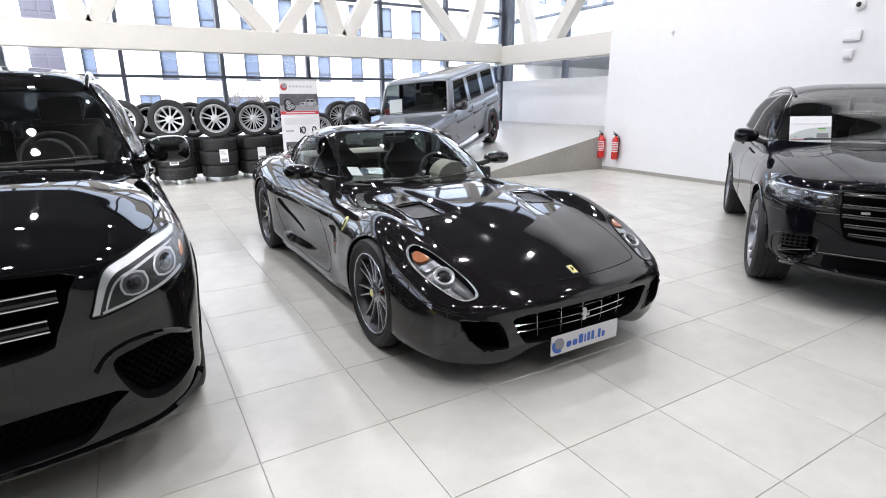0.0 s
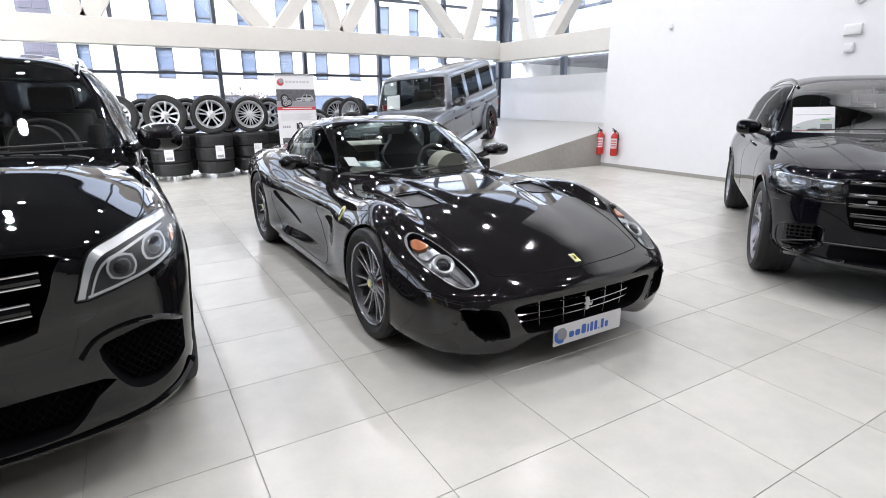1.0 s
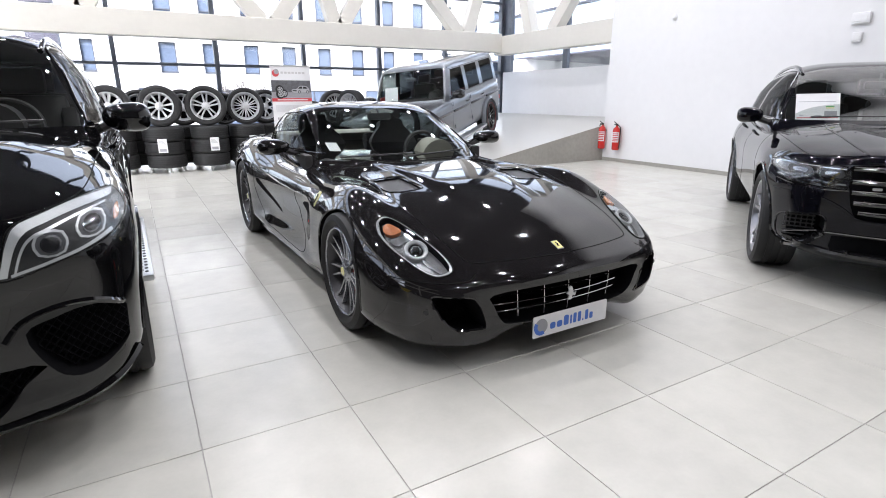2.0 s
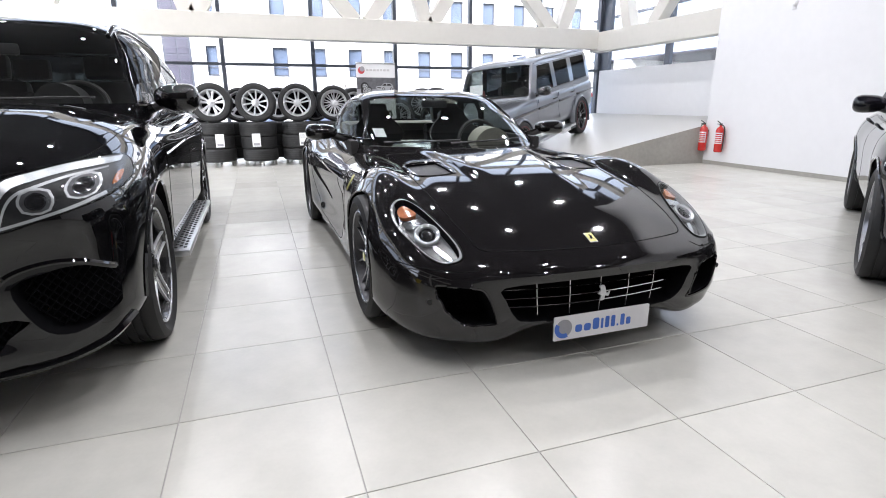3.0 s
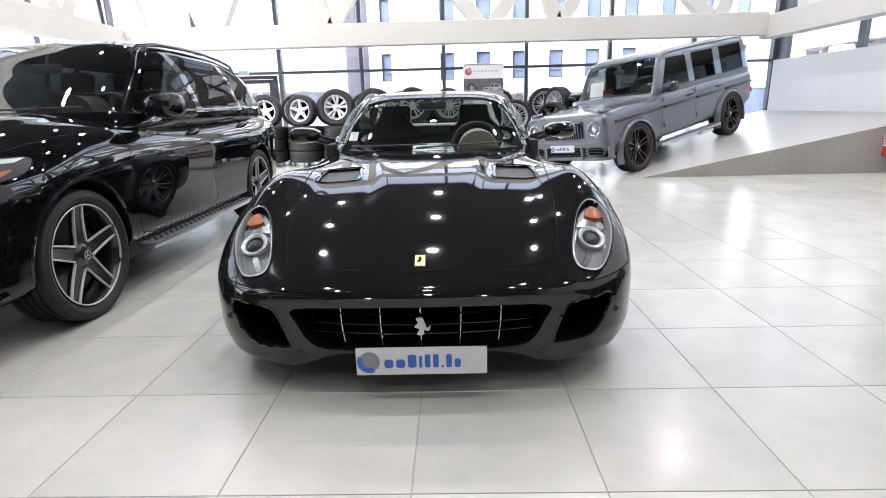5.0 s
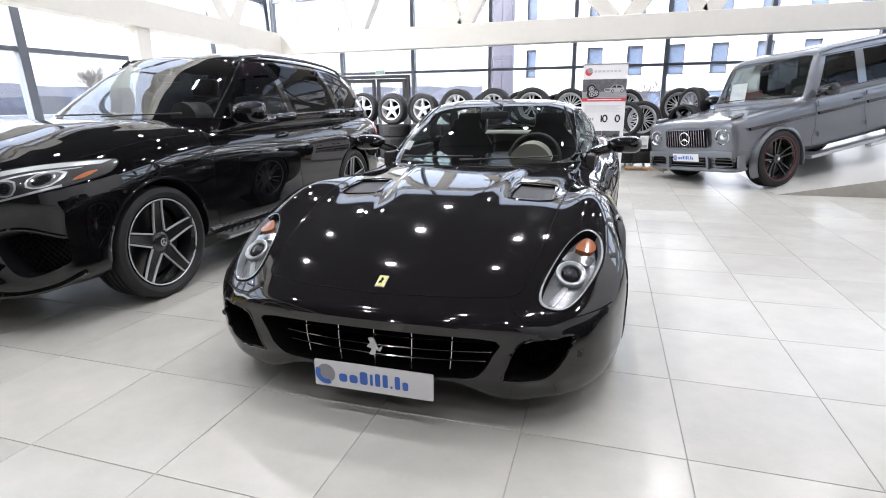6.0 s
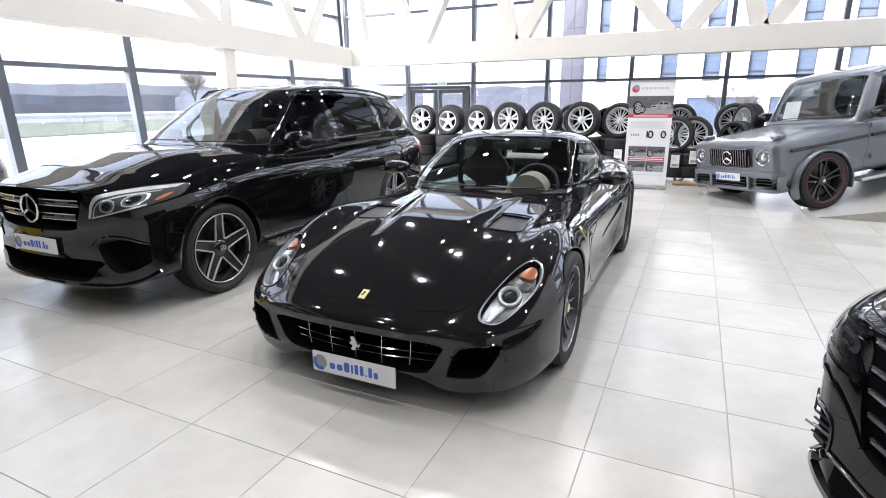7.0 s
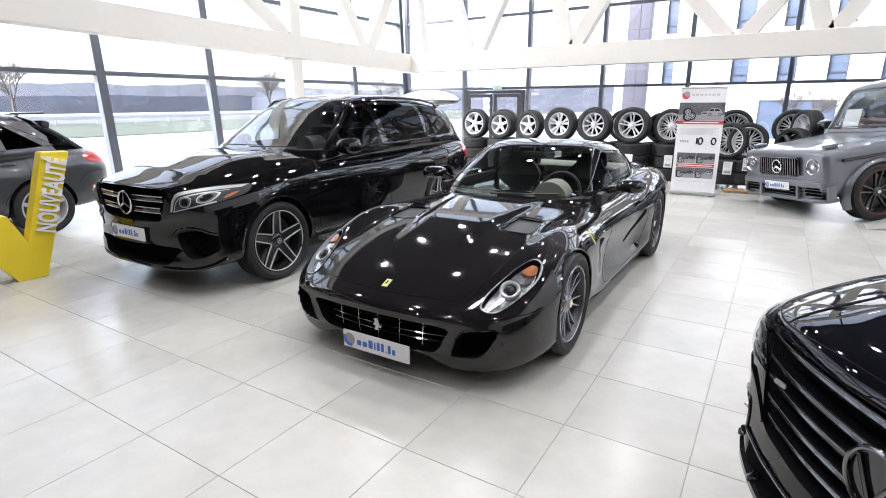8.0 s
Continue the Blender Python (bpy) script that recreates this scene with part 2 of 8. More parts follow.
# ---- mesh helpers ----


def finish(ob, material, smooth=None):
    ob.data.materials.append(material) if len(ob.data.materials) == 0 else None
    if smooth is not None:
        ob.data.polygons.foreach_set("use_smooth", [True] * len(ob.data.polygons))
        ob.data.set_sharp_from_angle(angle=radians(smooth))
    return ob


def part(name, bm, material, parent=None, label="", smooth=None):
    """Links a bmesh as one mesh object, under a thing or a part."""
    me = bpy.data.meshes.new(name)
    bm.to_mesh(me)
    bm.free()
    ob = new(name, me)
    if material:
        me.materials.append(material)
    if smooth is not None:
        me.polygons.foreach_set("use_smooth", [True] * len(me.polygons))
        me.set_sharp_from_angle(angle=radians(smooth))
    if parent:
        ob.parent = parent
    if label:
        tagged(ob, label)
    return ob


def thing(name, m, label, category, group="", kind=""):
    ob = new(name)
    ob.matrix_basis = m
    ob.empty_display_size = 0.1
    return tagged(ob, label, category, group, kind)


def box(bm, x0, x1, y0, y1, z0, z1, bevel=0.0, m=None):
    """Adds a box, bevelled, to bm."""
    r = bmesh.ops.create_cube(bm, size=1)
    vs = r["verts"]
    for v in vs:
        v.co = Vector(((x0 + x1) / 2 + v.co.x * (x1 - x0), (y0 + y1) / 2 + v.co.y * (y1 - y0), (z0 + z1) / 2 + v.co.z * (z1 - z0)))
    if bevel:
        es = list({e for v in vs for e in v.link_edges})
        out = bmesh.ops.bevel(bm, geom=es, offset=bevel, segments=2, profile=0.6, affect="EDGES")
        vs = list({v for f in out["faces"] for v in f.verts} | {v for v in vs if v.is_valid})
    if m is not None:
        bmesh.ops.transform(bm, matrix=m, verts=vs)
    return vs


def boxes(*rows, bevel=0.0):
    bm = bmesh.new()
    for r in rows:
        box(bm, *r, bevel=bevel)
    return bm


def rod(bm, a, b, ra, rb=None, n=10, caps=True):
    """A tapered rod from a to b."""
    a, b = Vector(a), Vector(b)
    d = b - a
    q = d.to_track_quat("Z", "Y").to_matrix().to_4x4()
    r = bmesh.ops.create_cone(bm, cap_ends=caps, segments=n, radius1=ra, radius2=ra if rb is None else rb, depth=d.length, matrix=Matrix.Translation((a + b) / 2) @ q)
    return r["verts"]


def tube(bm, pts, radius, n=6, closed=False):
    """A tube along points."""
    pts = [Vector(p) for p in pts]
    rings, count = [], len(pts)
    for i, p in enumerate(pts):
        a = pts[(i - 1) % count] if closed or i else pts[0]
        b = pts[(i + 1) % count] if closed or i < count - 1 else pts[-1]
        t = (b - a).normalized()
        up = Vector((0, 0, 1)) if abs(t.z) < 0.9 else Vector((1, 0, 0))
        s = t.cross(up).normalized()
        w = s.cross(t)
        rad = radius[i] if isinstance(radius, (list, tuple)) else radius
        rings.append([bm.verts.new(p + rad * (math.cos(2 * math.pi * k / n) * s + math.sin(2 * math.pi * k / n) * w)) for k in range(n)])
    for i in range(count if closed else count - 1):
        r0, r1 = rings[i], rings[(i + 1) % count]
        for k in range(n):
            bm.faces.new((r0[k], r0[(k + 1) % n], r1[(k + 1) % n], r1[k]))
    if not closed:
        bm.faces.new(rings[0][::-1])
        bm.faces.new(rings[-1])
    return bm


def lathe(bm, profile, n=48, axis="x", arc=2 * math.pi):
    """Revolves (along, radius) points about an axis."""
    rings = []
    full = abs(arc - 2 * math.pi) < 1e-6
    for k in range(n if full else n + 1):
        a = arc * k / n
        ca, sa = math.cos(a), math.sin(a)
        if axis == "x":
            rings.append([bm.verts.new((s, r * ca, r * sa)) for s, r in profile])
        else:
            rings.append([bm.verts.new((r * ca, r * sa, s)) for s, r in profile])
    for k in range(n):
        r0, r1 = rings[k], rings[(k + 1) % len(rings)]
        for i in range(len(profile) - 1):
            f = (r0[i], r0[i + 1], r1[i + 1], r1[i])
            try:
                bm.faces.new(f)
            except ValueError:
                pass
    return bm


def prism(bm, outline, depth, m):
    """A closed outline in a plane, extruded by depth along the plane's z, laid out by m."""
    lo = [bm.verts.new(m @ Vector((u, v, 0))) for u, v in outline]
    hi = [bm.verts.new(m @ Vector((u, v, depth))) for u, v in outline]
    bm.faces.new(lo[::-1])
    bm.faces.new(hi)
    for i in range(len(lo)):
        j = (i + 1) % len(lo)
        bm.faces.new((lo[i], lo[j], hi[j], hi[i]))
    return bm


def smooth_outline(pts, n=6, closed=True):
    """Catmull-Rom points through pts."""
    out, c = [], len(pts)
    for i in range(c if closed else c - 1):
        p0, p1, p2, p3 = (np.array(pts[(i + k) % c if closed else min(max(i + k, 0), c - 1)], float) for k in (-1, 0, 1, 2))
        for k in range(n):
            t = k / n
            out.append(tuple(0.5 * ((2 * p1) + (p2 - p0) * t + (2 * p0 - 5 * p1 + 4 * p2 - p3) * t**2 + (3 * p1 - p0 - 3 * p2 + p3) * t**3)))
    if not closed:
        out.append(tuple(float(v) for v in pts[-1]))
    return out


def rounded_rect(w, h, r, n=4):
    out = []
    for cx, cy, a0 in ((w / 2 - r, h / 2 - r, 0), (-w / 2 + r, h / 2 - r, 90), (-w / 2 + r, -h / 2 + r, 180), (w / 2 - r, -h / 2 + r, 270)):
        for k in range(n + 1):
            a = radians(a0 + 90 * k / n)
            out.append((cx + r * math.cos(a), cy + r * math.sin(a)))
    return out

# ---- the hall ----
X_RIGHT, X_LEFT, Y_BACK, Y_FRONT, CEIL = 7.48, -7.4, 12.0, -9.0, 7.4
RAMP_X0, RAMP_SLOPE, RAMP_Y0, RAMP_X1 = 3.70, 0.195, 6.9, 8.2

# Sub-floor under the tiles.
floor = part("floor", boxes((-8.4, 8.9, Y_FRONT - 0.3, Y_BACK + 0.3, -0.25, -0.0035)), M_GROUT)
tagged(floor, "pale grey square porcelain tiles with thin dark joints", "floor", kind="structure")

wall_right = part("wall_right", boxes((X_RIGHT, 8.75, Y_FRONT, RAMP_Y0, 0.0, CEIL)), M_WALL)
tagged(wall_right, "plain white painted wall with grey skirting", "wall", kind="structure")
sk = part("baseboard", boxes((X_RIGHT - 0.012, X_RIGHT - 0.001, Y_FRONT, RAMP_Y0 - 0.01, 0.0, 0.07), bevel=0.002), M_CONC)
tagged(sk, "low grey skirting along the white wall", "baseboard", kind="structure")
# Unseen wall behind the camera, kept dark so it returns little light.
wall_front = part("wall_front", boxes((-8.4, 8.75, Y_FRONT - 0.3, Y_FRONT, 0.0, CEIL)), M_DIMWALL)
tagged(wall_front, "unseen wall, dark grey to cut bounce light", "wall", kind="structure")
# Unseen wall added to keep daylight off the left foreground.
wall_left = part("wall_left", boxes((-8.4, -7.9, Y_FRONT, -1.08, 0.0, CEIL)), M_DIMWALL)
tagged(wall_left, "unseen dark grey wall added to block light beside the glazing", "wall", kind="structure")
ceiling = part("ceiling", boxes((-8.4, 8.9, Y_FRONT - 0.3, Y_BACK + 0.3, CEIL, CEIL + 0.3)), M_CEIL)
tagged(ceiling, "unseen ceiling, darkened to cut reflections, with small round downlights", "ceiling", kind="structure")

# Parapet beside the ramp, and the ramp as one wedge.
parapet = part("wall_parapet", boxes((RAMP_X1, RAMP_X1 + 0.18, RAMP_Y0, 11.6, 0.0, 2.0), bevel=0.004), M_WALL)
tagged(parapet, "white painted parapet wall behind the ramp", "wall", kind="structure")
bm = bmesh.new()
za = 0.012
zt = RAMP_SLOPE * (RAMP_X1 - RAMP_X0)
prism(bm, [(RAMP_X0, 0.0), (RAMP_X1, 0.0), (RAMP_X1, zt)], 4.9, Matrix(((1, 0, 0, 0), (0, 0, 1, RAMP_Y0), (0, 1, 0, 0), (0, 0, 0, 1))))
bmesh.ops.recalc_face_normals(bm, faces=bm.faces)
ramp = part("ramp", bm, M_CONC)
ramp.data.materials.append(M_RAMP)
for p in ramp.data.polygons:
    if p.normal.z > 0.5:
        p.material_index = 1
tagged(ramp, "sloping display ramp with smooth pale top and concrete side", "ramp", kind="structure")


# Glazed walls: steel mullions, transoms and panes.
def glazing(name, along, fixed, stops, z_rows, deep, label, w=0.045):
    """A curtain wall in the plane x or y = fixed; stops are the mullions' places."""
    top = thing(name, Matrix(), label, "window", kind="structure")
    for s in stops:
        bm = bmesh.new()
        if along == "x":
            box(bm, s - w, s + w, fixed, fixed + deep, 0.0, CEIL, bevel=0.004)
        else:
            box(bm, fixed - deep, fixed, s - w, s + w, 0.0, CEIL, bevel=0.004)
        part("mullion", bm, M_STEEL, top)
    for a, b in zip(stops[:-1], stops[1:]):
        for z, h in z_rows:
            bm = bmesh.new()
            if along == "x":
                box(bm, a + 0.045, b - 0.045, fixed + 0.02, fixed + deep - 0.02, z - h, z + h, bevel=0.003)
            else:
                box(bm, fixed - deep + 0.02, fixed - 0.02, a + 0.045, b - 0.045, z - h, z + h, bevel=0.003)
            part("transom", bm, M_STEEL, top)
        zs = [z for z, _ in z_rows]
        for z0, z1 in zip(zs[:-1], zs[1:]):
            bm = bmesh.new()
            if along == "x":
                box(bm, a + 0.04, b - 0.04, fixed + 0.06, fixed + 0.068, z0, z1)
            else:
                box(bm, fixed - 0.068, fixed - 0.06, a + 0.04, b - 0.04, z0, z1)
            p = part("pane", bm, M_PANE, top)
            p.visible_shadow = False
    return top


ROWS_Z = [(0.05, 0.05), (2.03, 0.032), (3.9, 0.032), (5.7, 0.032), (CEIL - 0.06, 0.05)]
glazing("window_back", "x", Y_BACK, [-7.36] + [0.59 + 1.985 * k for k in range(-3, 4)] + [8.45], ROWS_Z, 0.16, "tall glazed wall in dark grey steel frames")
# The road side wall splays slightly outwards from the corner and leans out.
left_glass = glazing("window_left", "y", 0.0, [-2.15 * k for k in range(0, 7)], [(0.05, 0.05), (2.184, 0.034), (3.9, 0.032), (5.7, 0.032), (CEIL - 0.06, 0.05)], 0.16, "tall glazed wall in dark grey steel frames towards the road", 0.075)
left_glass.matrix_basis = pose(-7.30, 11.92, 0, 0, 0, -2.64) @ Matrix.Rotation(radians(-2.4), 4, "Y")
side = thing("window_right", Matrix(), "glazed strip with heavy dark steel columns above the ramp", "window", kind="structure")
for y, w in ((11.83, 0.2), (9.38, 0.085)):
    part("mullion", boxes((8.5, 8.6 - 0.002, y - w, y + w, 0.0, CEIL), bevel=0.006), M_STEEL, side)
for a, b in ((RAMP_Y0 + 0.02, 9.38), (9.385, 12.0)):
    p = part("pane", boxes((8.6, 8.608, a, b, 0.0, CEIL)), M_PANE, side)
    p.visible_shadow = False

# Glazed door in the back wall.
door = thing("door_1", Matrix.Translation((-4.39, Y_BACK - 0.02, 0)), "closed double glass door in dark steel frame", "door", kind="structure")
part("frame", boxes((-0.93, -0.83, -0.03, 0.05, 0.0, 1.97), (0.83, 0.93, -0.03, 0.05, 0.0, 1.97), (-0.83, 0.83, -0.03, 0.05, 1.89, 1.97), bevel=0.004), M_DARKSTEEL, door)
for s in (-1, 1):
    leaf = part("leaf", boxes((min(s * 0.02, s * 0.82), min(s * 0.02, s * 0.82) + 0.09, -0.02, 0.03, 0.0, 1.88), (max(s * 0.02, s * 0.82) - 0.09, max(s * 0.02, s * 0.82), -0.02, 0.03, 0.0, 1.88), (min(s * 0.02, s * 0.82) + 0.09, max(s * 0.02, s * 0.82) - 0.09, -0.02, 0.03, 0.0, 0.12), (min(s * 0.02, s * 0.82) + 0.09, max(s * 0.02, s * 0.82) - 0.09, -0.02, 0.03, 1.79, 1.88), bevel=0.003), M_DARKSTEEL, door)
    bm = bmesh.new()
    rod(bm, (s * 0.1, -0.06, 0.85), (s * 0.1, -0.06, 1.25), 0.014)
    rod(bm, (s * 0.1, -0.06, 0.9), (s * 0.1, -0.015, 0.9), 0.008)
    rod(bm, (s * 0.1, -0.06, 1.2), (s * 0.1, -0.015, 1.2), 0.008)
    part("handle", bm, M_BRUSH, leaf, "steel bar handle")
sign = thing("exit_sign", Matrix.Translation((-4.25, Y_BACK - 0.06, 2.0)), "small green exit sign above the glass door", "sign")
part("case", boxes((-0.13, 0.13, -0.02, 0.02, 0.0, 0.10), bevel=0.006), M_WHITE, sign)
part("face", boxes((-0.12, 0.12, -0.026, -0.021, 0.008, 0.092), bevel=0.002), mat("exit_pale_green", (0.42, 0.58, 0.50), 0.4, vary=0.05), sign)


# White trusses inside the glass: bottom chord and leaning members.
def member(bm, a, b, w, d, axis):
    """A rectangular bar from a to b: w across the view, d deep."""
    a, b = Vector(a), Vector(b)
    t = (b - a).normalized()
    deep = Vector((0, 1, 0)) if axis == "x" else Vector((1, 0, 0))
    s = t.cross(deep).normalized()
    vs = []
    for p in (a, b):
        for u, v in ((-1, -1), (1, -1), (1, 1), (-1, 1)):
            vs.append(bm.verts.new(p + s * (u * w / 2) + deep * (v * d / 2)))
    for f in ((3, 2, 1, 0), (4, 5, 6, 7), (0, 1, 5, 4), (1, 2, 6, 5), (2, 3, 7, 6), (3, 0, 4, 7)):
        bm.faces.new([vs[i] for i in f])
    bmesh.ops.recalc_face_normals(bm, faces=bm.faces)
    bmesh.ops.bevel(bm, geom=list(bm.edges), offset=0.008, segments=2, affect="EDGES")
    return bm


Z0, Z1, ZTOP = 2.46, 2.92, 5.3
back_truss = thing("roof_truss", Matrix.Translation((0, 10.9, 0)), "cream white steel truss with leaning members before glass", "truss", "roof trusses")
part("chord", boxes((-6.3, 7.5, -0.17, 0.17, Z0, Z1), bevel=0.012), M_TRUSS, back_truss)
part("top_chord", boxes((-6.3, 7.5, -0.17, 0.17, ZTOP, ZTOP + 0.42), bevel=0.012), M_TRUSS, back_truss)
for x, lean in ((6.25, -0.97), (6.5, 0.34), (3.0, -0.3), (3.15, 0.66), (1.4, -0.9), (1.7, 0.77), (-1.9, -0.3), (-1.75, 0.6), (-4.55, -0.34), (-4.3, 0.53), (-6.05, -0.1)):
    part("brace", member(bmesh.new(), (x, 0, Z1 - 0.05), (x + lean * (ZTOP + 0.05 - Z1), 0, ZTOP + 0.05), 0.3, 0.26, "x"), M_TRUSS, back_truss)
left_truss = thing("roof_truss", Matrix.Translation((-6.47, 10.9, 0)) @ Matrix.Rotation(radians(-1.5), 4, "X") @ Matrix.Translation((0, -10.9, 0)), "cream white steel truss along the road side glass", "truss", "roof trusses")
part("chord", boxes((-0.17, 0.17, -8.9, 11.07, Z0, Z1), bevel=0.012), M_TRUSS, left_truss)
part("top_chord", boxes((-0.17, 0.17, -8.9, 11.07, ZTOP, ZTOP + 0.42), bevel=0.012), M_TRUSS, left_truss)
part("column", boxes((-0.13, 0.13, 6.42, 6.70, 0.0, ZTOP), bevel=0.012), M_TRUSS, left_truss)
part("column", boxes((-0.13, 0.13, -3.14, -2.86, 0.0, ZTOP), bevel=0.012), M_TRUSS, left_truss)
for y, lean in ((6.3, -1.5), (8.8, -0.7), (9.0, 0.6), (1.0, 0.9), (0.8, -0.6), (-3.3, -1.2)):
    part("brace", member(bmesh.new(), (0, y, Z1 - 0.05), (0, y + lean * (ZTOP + 0.05 - Z1), ZTOP + 0.05), 0.3, 0.26, "y"), M_TRUSS, left_truss)
right_truss = thing("roof_truss", Matrix.Translation((7.67, 0, 0)), "cream white steel truss above the parapet", "truss", "roof trusses")
part("chord", boxes((-0.17, 0.17, RAMP_Y0 + 0.003, 11.07, Z0 - 0.06, Z1 - 0.06), bevel=0.012), M_TRUSS, right_truss)
part("top_chord", boxes((-0.17, 0.17, RAMP_Y0 + 0.003, 11.07, ZTOP, ZTOP + 0.42), bevel=0.012), M_TRUSS, right_truss)
for y, lean in ((9.7, 0.35), (8.9, -0.9)):
    part("brace", member(bmesh.new(), (0, y, Z1 - 0.11), (0, y + lean * (ZTOP + 0.05 - Z1), ZTOP + 0.05), 0.3, 0.26, "y"), M_TRUSS, right_truss)

# Round downlights in the ceiling.
lamp0 = None
FEW = ((1, 0), (3, 0), (2, 1), (4, 1), (1, 2), (2, 2), (3, 2))
for i in range(5):
    for j in range(7):
        x, y = -5.4 + 2.9 * i, -7.2 + 2.9 * j
        if (i, j) not in FEW and j < 3:
            continue
        if lamp0 is None:
            lamp0 = thing("ceiling_light", Matrix.Translation((x, y, CEIL)), "small round recessed downlight with a white rim", "ceiling light", "ceiling downlights")
            part("frame", lathe(bmesh.new(), [(-0.001, 0.125), (-0.012, 0.122), (-0.018, 0.11), (-0.012, 0.092), (-0.004, 0.088)], 24, axis="z"), M_WHITE, lamp0, smooth=40)
            part("diffuser", lathe(bmesh.new(), [(-0.004, 0.09), (-0.008, 0.085), (-0.010, 0.0)], 20, axis="z"), M_LAMP, lamp0)
        else:
            copy_thing(lamp0, Matrix.Translation((x, y, CEIL)))

# ---- how cars are built ----
TO_FRONT = Matrix(((1, 0, 0, 0), (0, 0, -1, 0), (0, 1, 0, 0), (0, 0, 0, 1)))
from mathutils.bvhtree import BVHTree


def curve(*pts):
    """A smooth curve through (s, value) points, with no overshoot."""
    xs, ys = np.array([p[0] for p in pts], float), np.array([p[1] for p in pts], float)
    h, d = np.diff(xs), np.diff(ys) / np.diff(xs)
    m = np.zeros(len(xs))
    for i in range(1, len(xs) - 1):
        if d[i - 1] * d[i] > 0:
            w1, w2 = 2 * h[i] + h[i - 1], h[i] + 2 * h[i - 1]
            m[i] = (w1 + w2) / (w1 / d[i - 1] + w2 / d[i])
    m[0], m[-1] = d[0], d[-1]

    def f(s):
        s = min(max(s, xs[0]), xs[-1])
        i = min(int(np.searchsorted(xs, s, side="right")) - 1, len(xs) - 2)
        t = (s - xs[i]) / h[i]
        return float((2 * t**3 - 3 * t**2 + 1) * ys[i] + (t**3 - 2 * t**2 + t) * h[i] * m[i] + (-2 * t**3 + 3 * t**2) * ys[i + 1] + (t**3 - t**2) * h[i] * m[i + 1])

    return f


def bump(v, at, wide):
    return math.exp(-(((v - at) / wide) ** 2))


def loft(L, W, ZL, ZH, side, n_top=4.5, n_low=4.5, shape=None, ny=130, nphi=112, y0=0.0):
    """A closed shell of superelliptic sections along y: W half width, ZL and ZH lower and upper edge, side(c) width factor by height."""
    bm = bmesh.new()
    rings = []
    ys = [y0 + (L - y0) * (0.5 - 0.5 * math.cos(math.pi * (k / (ny - 1)))) * 0.55 + (L - y0) * (k / (ny - 1)) * 0.45 for k in range(ny)]
    for y in ys:
        w, lo, hi = W(y), ZL(y), ZH(y)
        ring = []
        for k in range(nphi):
            a = 2 * math.pi * (k + 0.5) / nphi
            ca, sa = math.cos(a), math.sin(a)
            e = n_top if sa > 0 else n_low
            b = math.copysign(abs(ca) ** (2 / e), ca)
            c = math.copysign(abs(sa) ** (2 / e), sa)
            x, z = b * w * side(c, y), lo + (hi - lo) * (c + 1) / 2
            p = (x, y, z)
            if shape:
                p = shape(x, y, z, b, c)
            ring.append(bm.verts.new(p))
        rings.append(ring)
    for r0, r1 in zip(rings[:-1], rings[1:]):
        for k in range(nphi):
            j = (k + 1) % nphi
            bm.faces.new((r0[k], r1[k], r1[j], r0[j]))
    for ring, flip in ((rings[0], False), (rings[-1], True)):
        # End caps of concentric rings.
        last = ring
        mid = sum((v.co for v in ring), Vector()) / len(ring)
        for s in (0.7, 0.4, 0.15):
            nxt = [bm.verts.new(mid + (v.co - mid) * s) for v in ring]
            for k in range(nphi):
                j = (k + 1) % nphi
                f = (last[k], last[j], nxt[j], nxt[k])
                bm.faces.new(f[::-1] if flip else f)
            last = nxt
        bm.faces.new(last if not flip else last[::-1])
    bmesh.ops.recalc_face_normals(bm, faces=bm.faces)
    return bm


def carve(bm, cutter, material, cut_material):
    """The shell bm less the cutter, whose faces bring their own material. Returns a bmesh with slots 0 and 1."""
    me, mc = bpy.data.meshes.new("shell"), bpy.data.meshes.new("cutter")
    bmesh.ops.recalc_face_normals(cutter, faces=cutter.faces)
    bm.to_mesh(me)
    cutter.to_mesh(mc)
    bm.free()
    cutter.free()
    me.materials.append(material)
    mc.materials.append(cut_material)
    a, b = new("shell", me), new("cutter", mc)
    mod = a.modifiers.new("cut", "BOOLEAN")
    mod.operation, mod.object, mod.solver = "DIFFERENCE", b, "EXACT"
    mod.material_mode = "TRANSFER"
    mod.use_self = True
    bpy.context.view_layer.update()
    ev = a.evaluated_get(bpy.context.evaluated_depsgraph_get())
    out = bmesh.new()
    out.from_mesh(ev.to_mesh())
    ev.to_mesh_clear()
    mats = [m for m in ev.data.materials]
    bpy.data.objects.remove(a)
    bpy.data.objects.remove(b)
    return out


def shell_part(name, bm, mats, parent, label="", smooth=32):
    ob = part(name, bm, None, parent, label)
    for m in mats:
        ob.data.materials.append(m)
    ob.data.polygons.foreach_set("use_smooth", [True] * len(ob.data.polygons))
    ob.data.set_sharp_from_angle(angle=radians(smooth))
    return ob


def cyl_cut(bm, y, z, r, x0, x1, n=56):
    for s in (-1, 1):
        rod(bm, (s * x0, y, z), (s * x1, y, z), r, n=n)
    return bm


# Planes on which outlines are drawn: front looks along +y, side along x, top along -z.
FRONT = (lambda u, v: Vector((u, -3.0, v)), Vector((0, 1, 0)))
REAR = (lambda u, v: Vector((u, 8.0, v)), Vector((0, -1, 0)))
LEFT = (lambda u, v: Vector((3.0, u, v)), Vector((-1, 0, 0)))
RIGHT = (lambda u, v: Vector((-3.0, u, v)), Vector((1, 0, 0)))
TOP = (lambda u, v: Vector((u, v, 4.0)), Vector((0, 0, -1)))


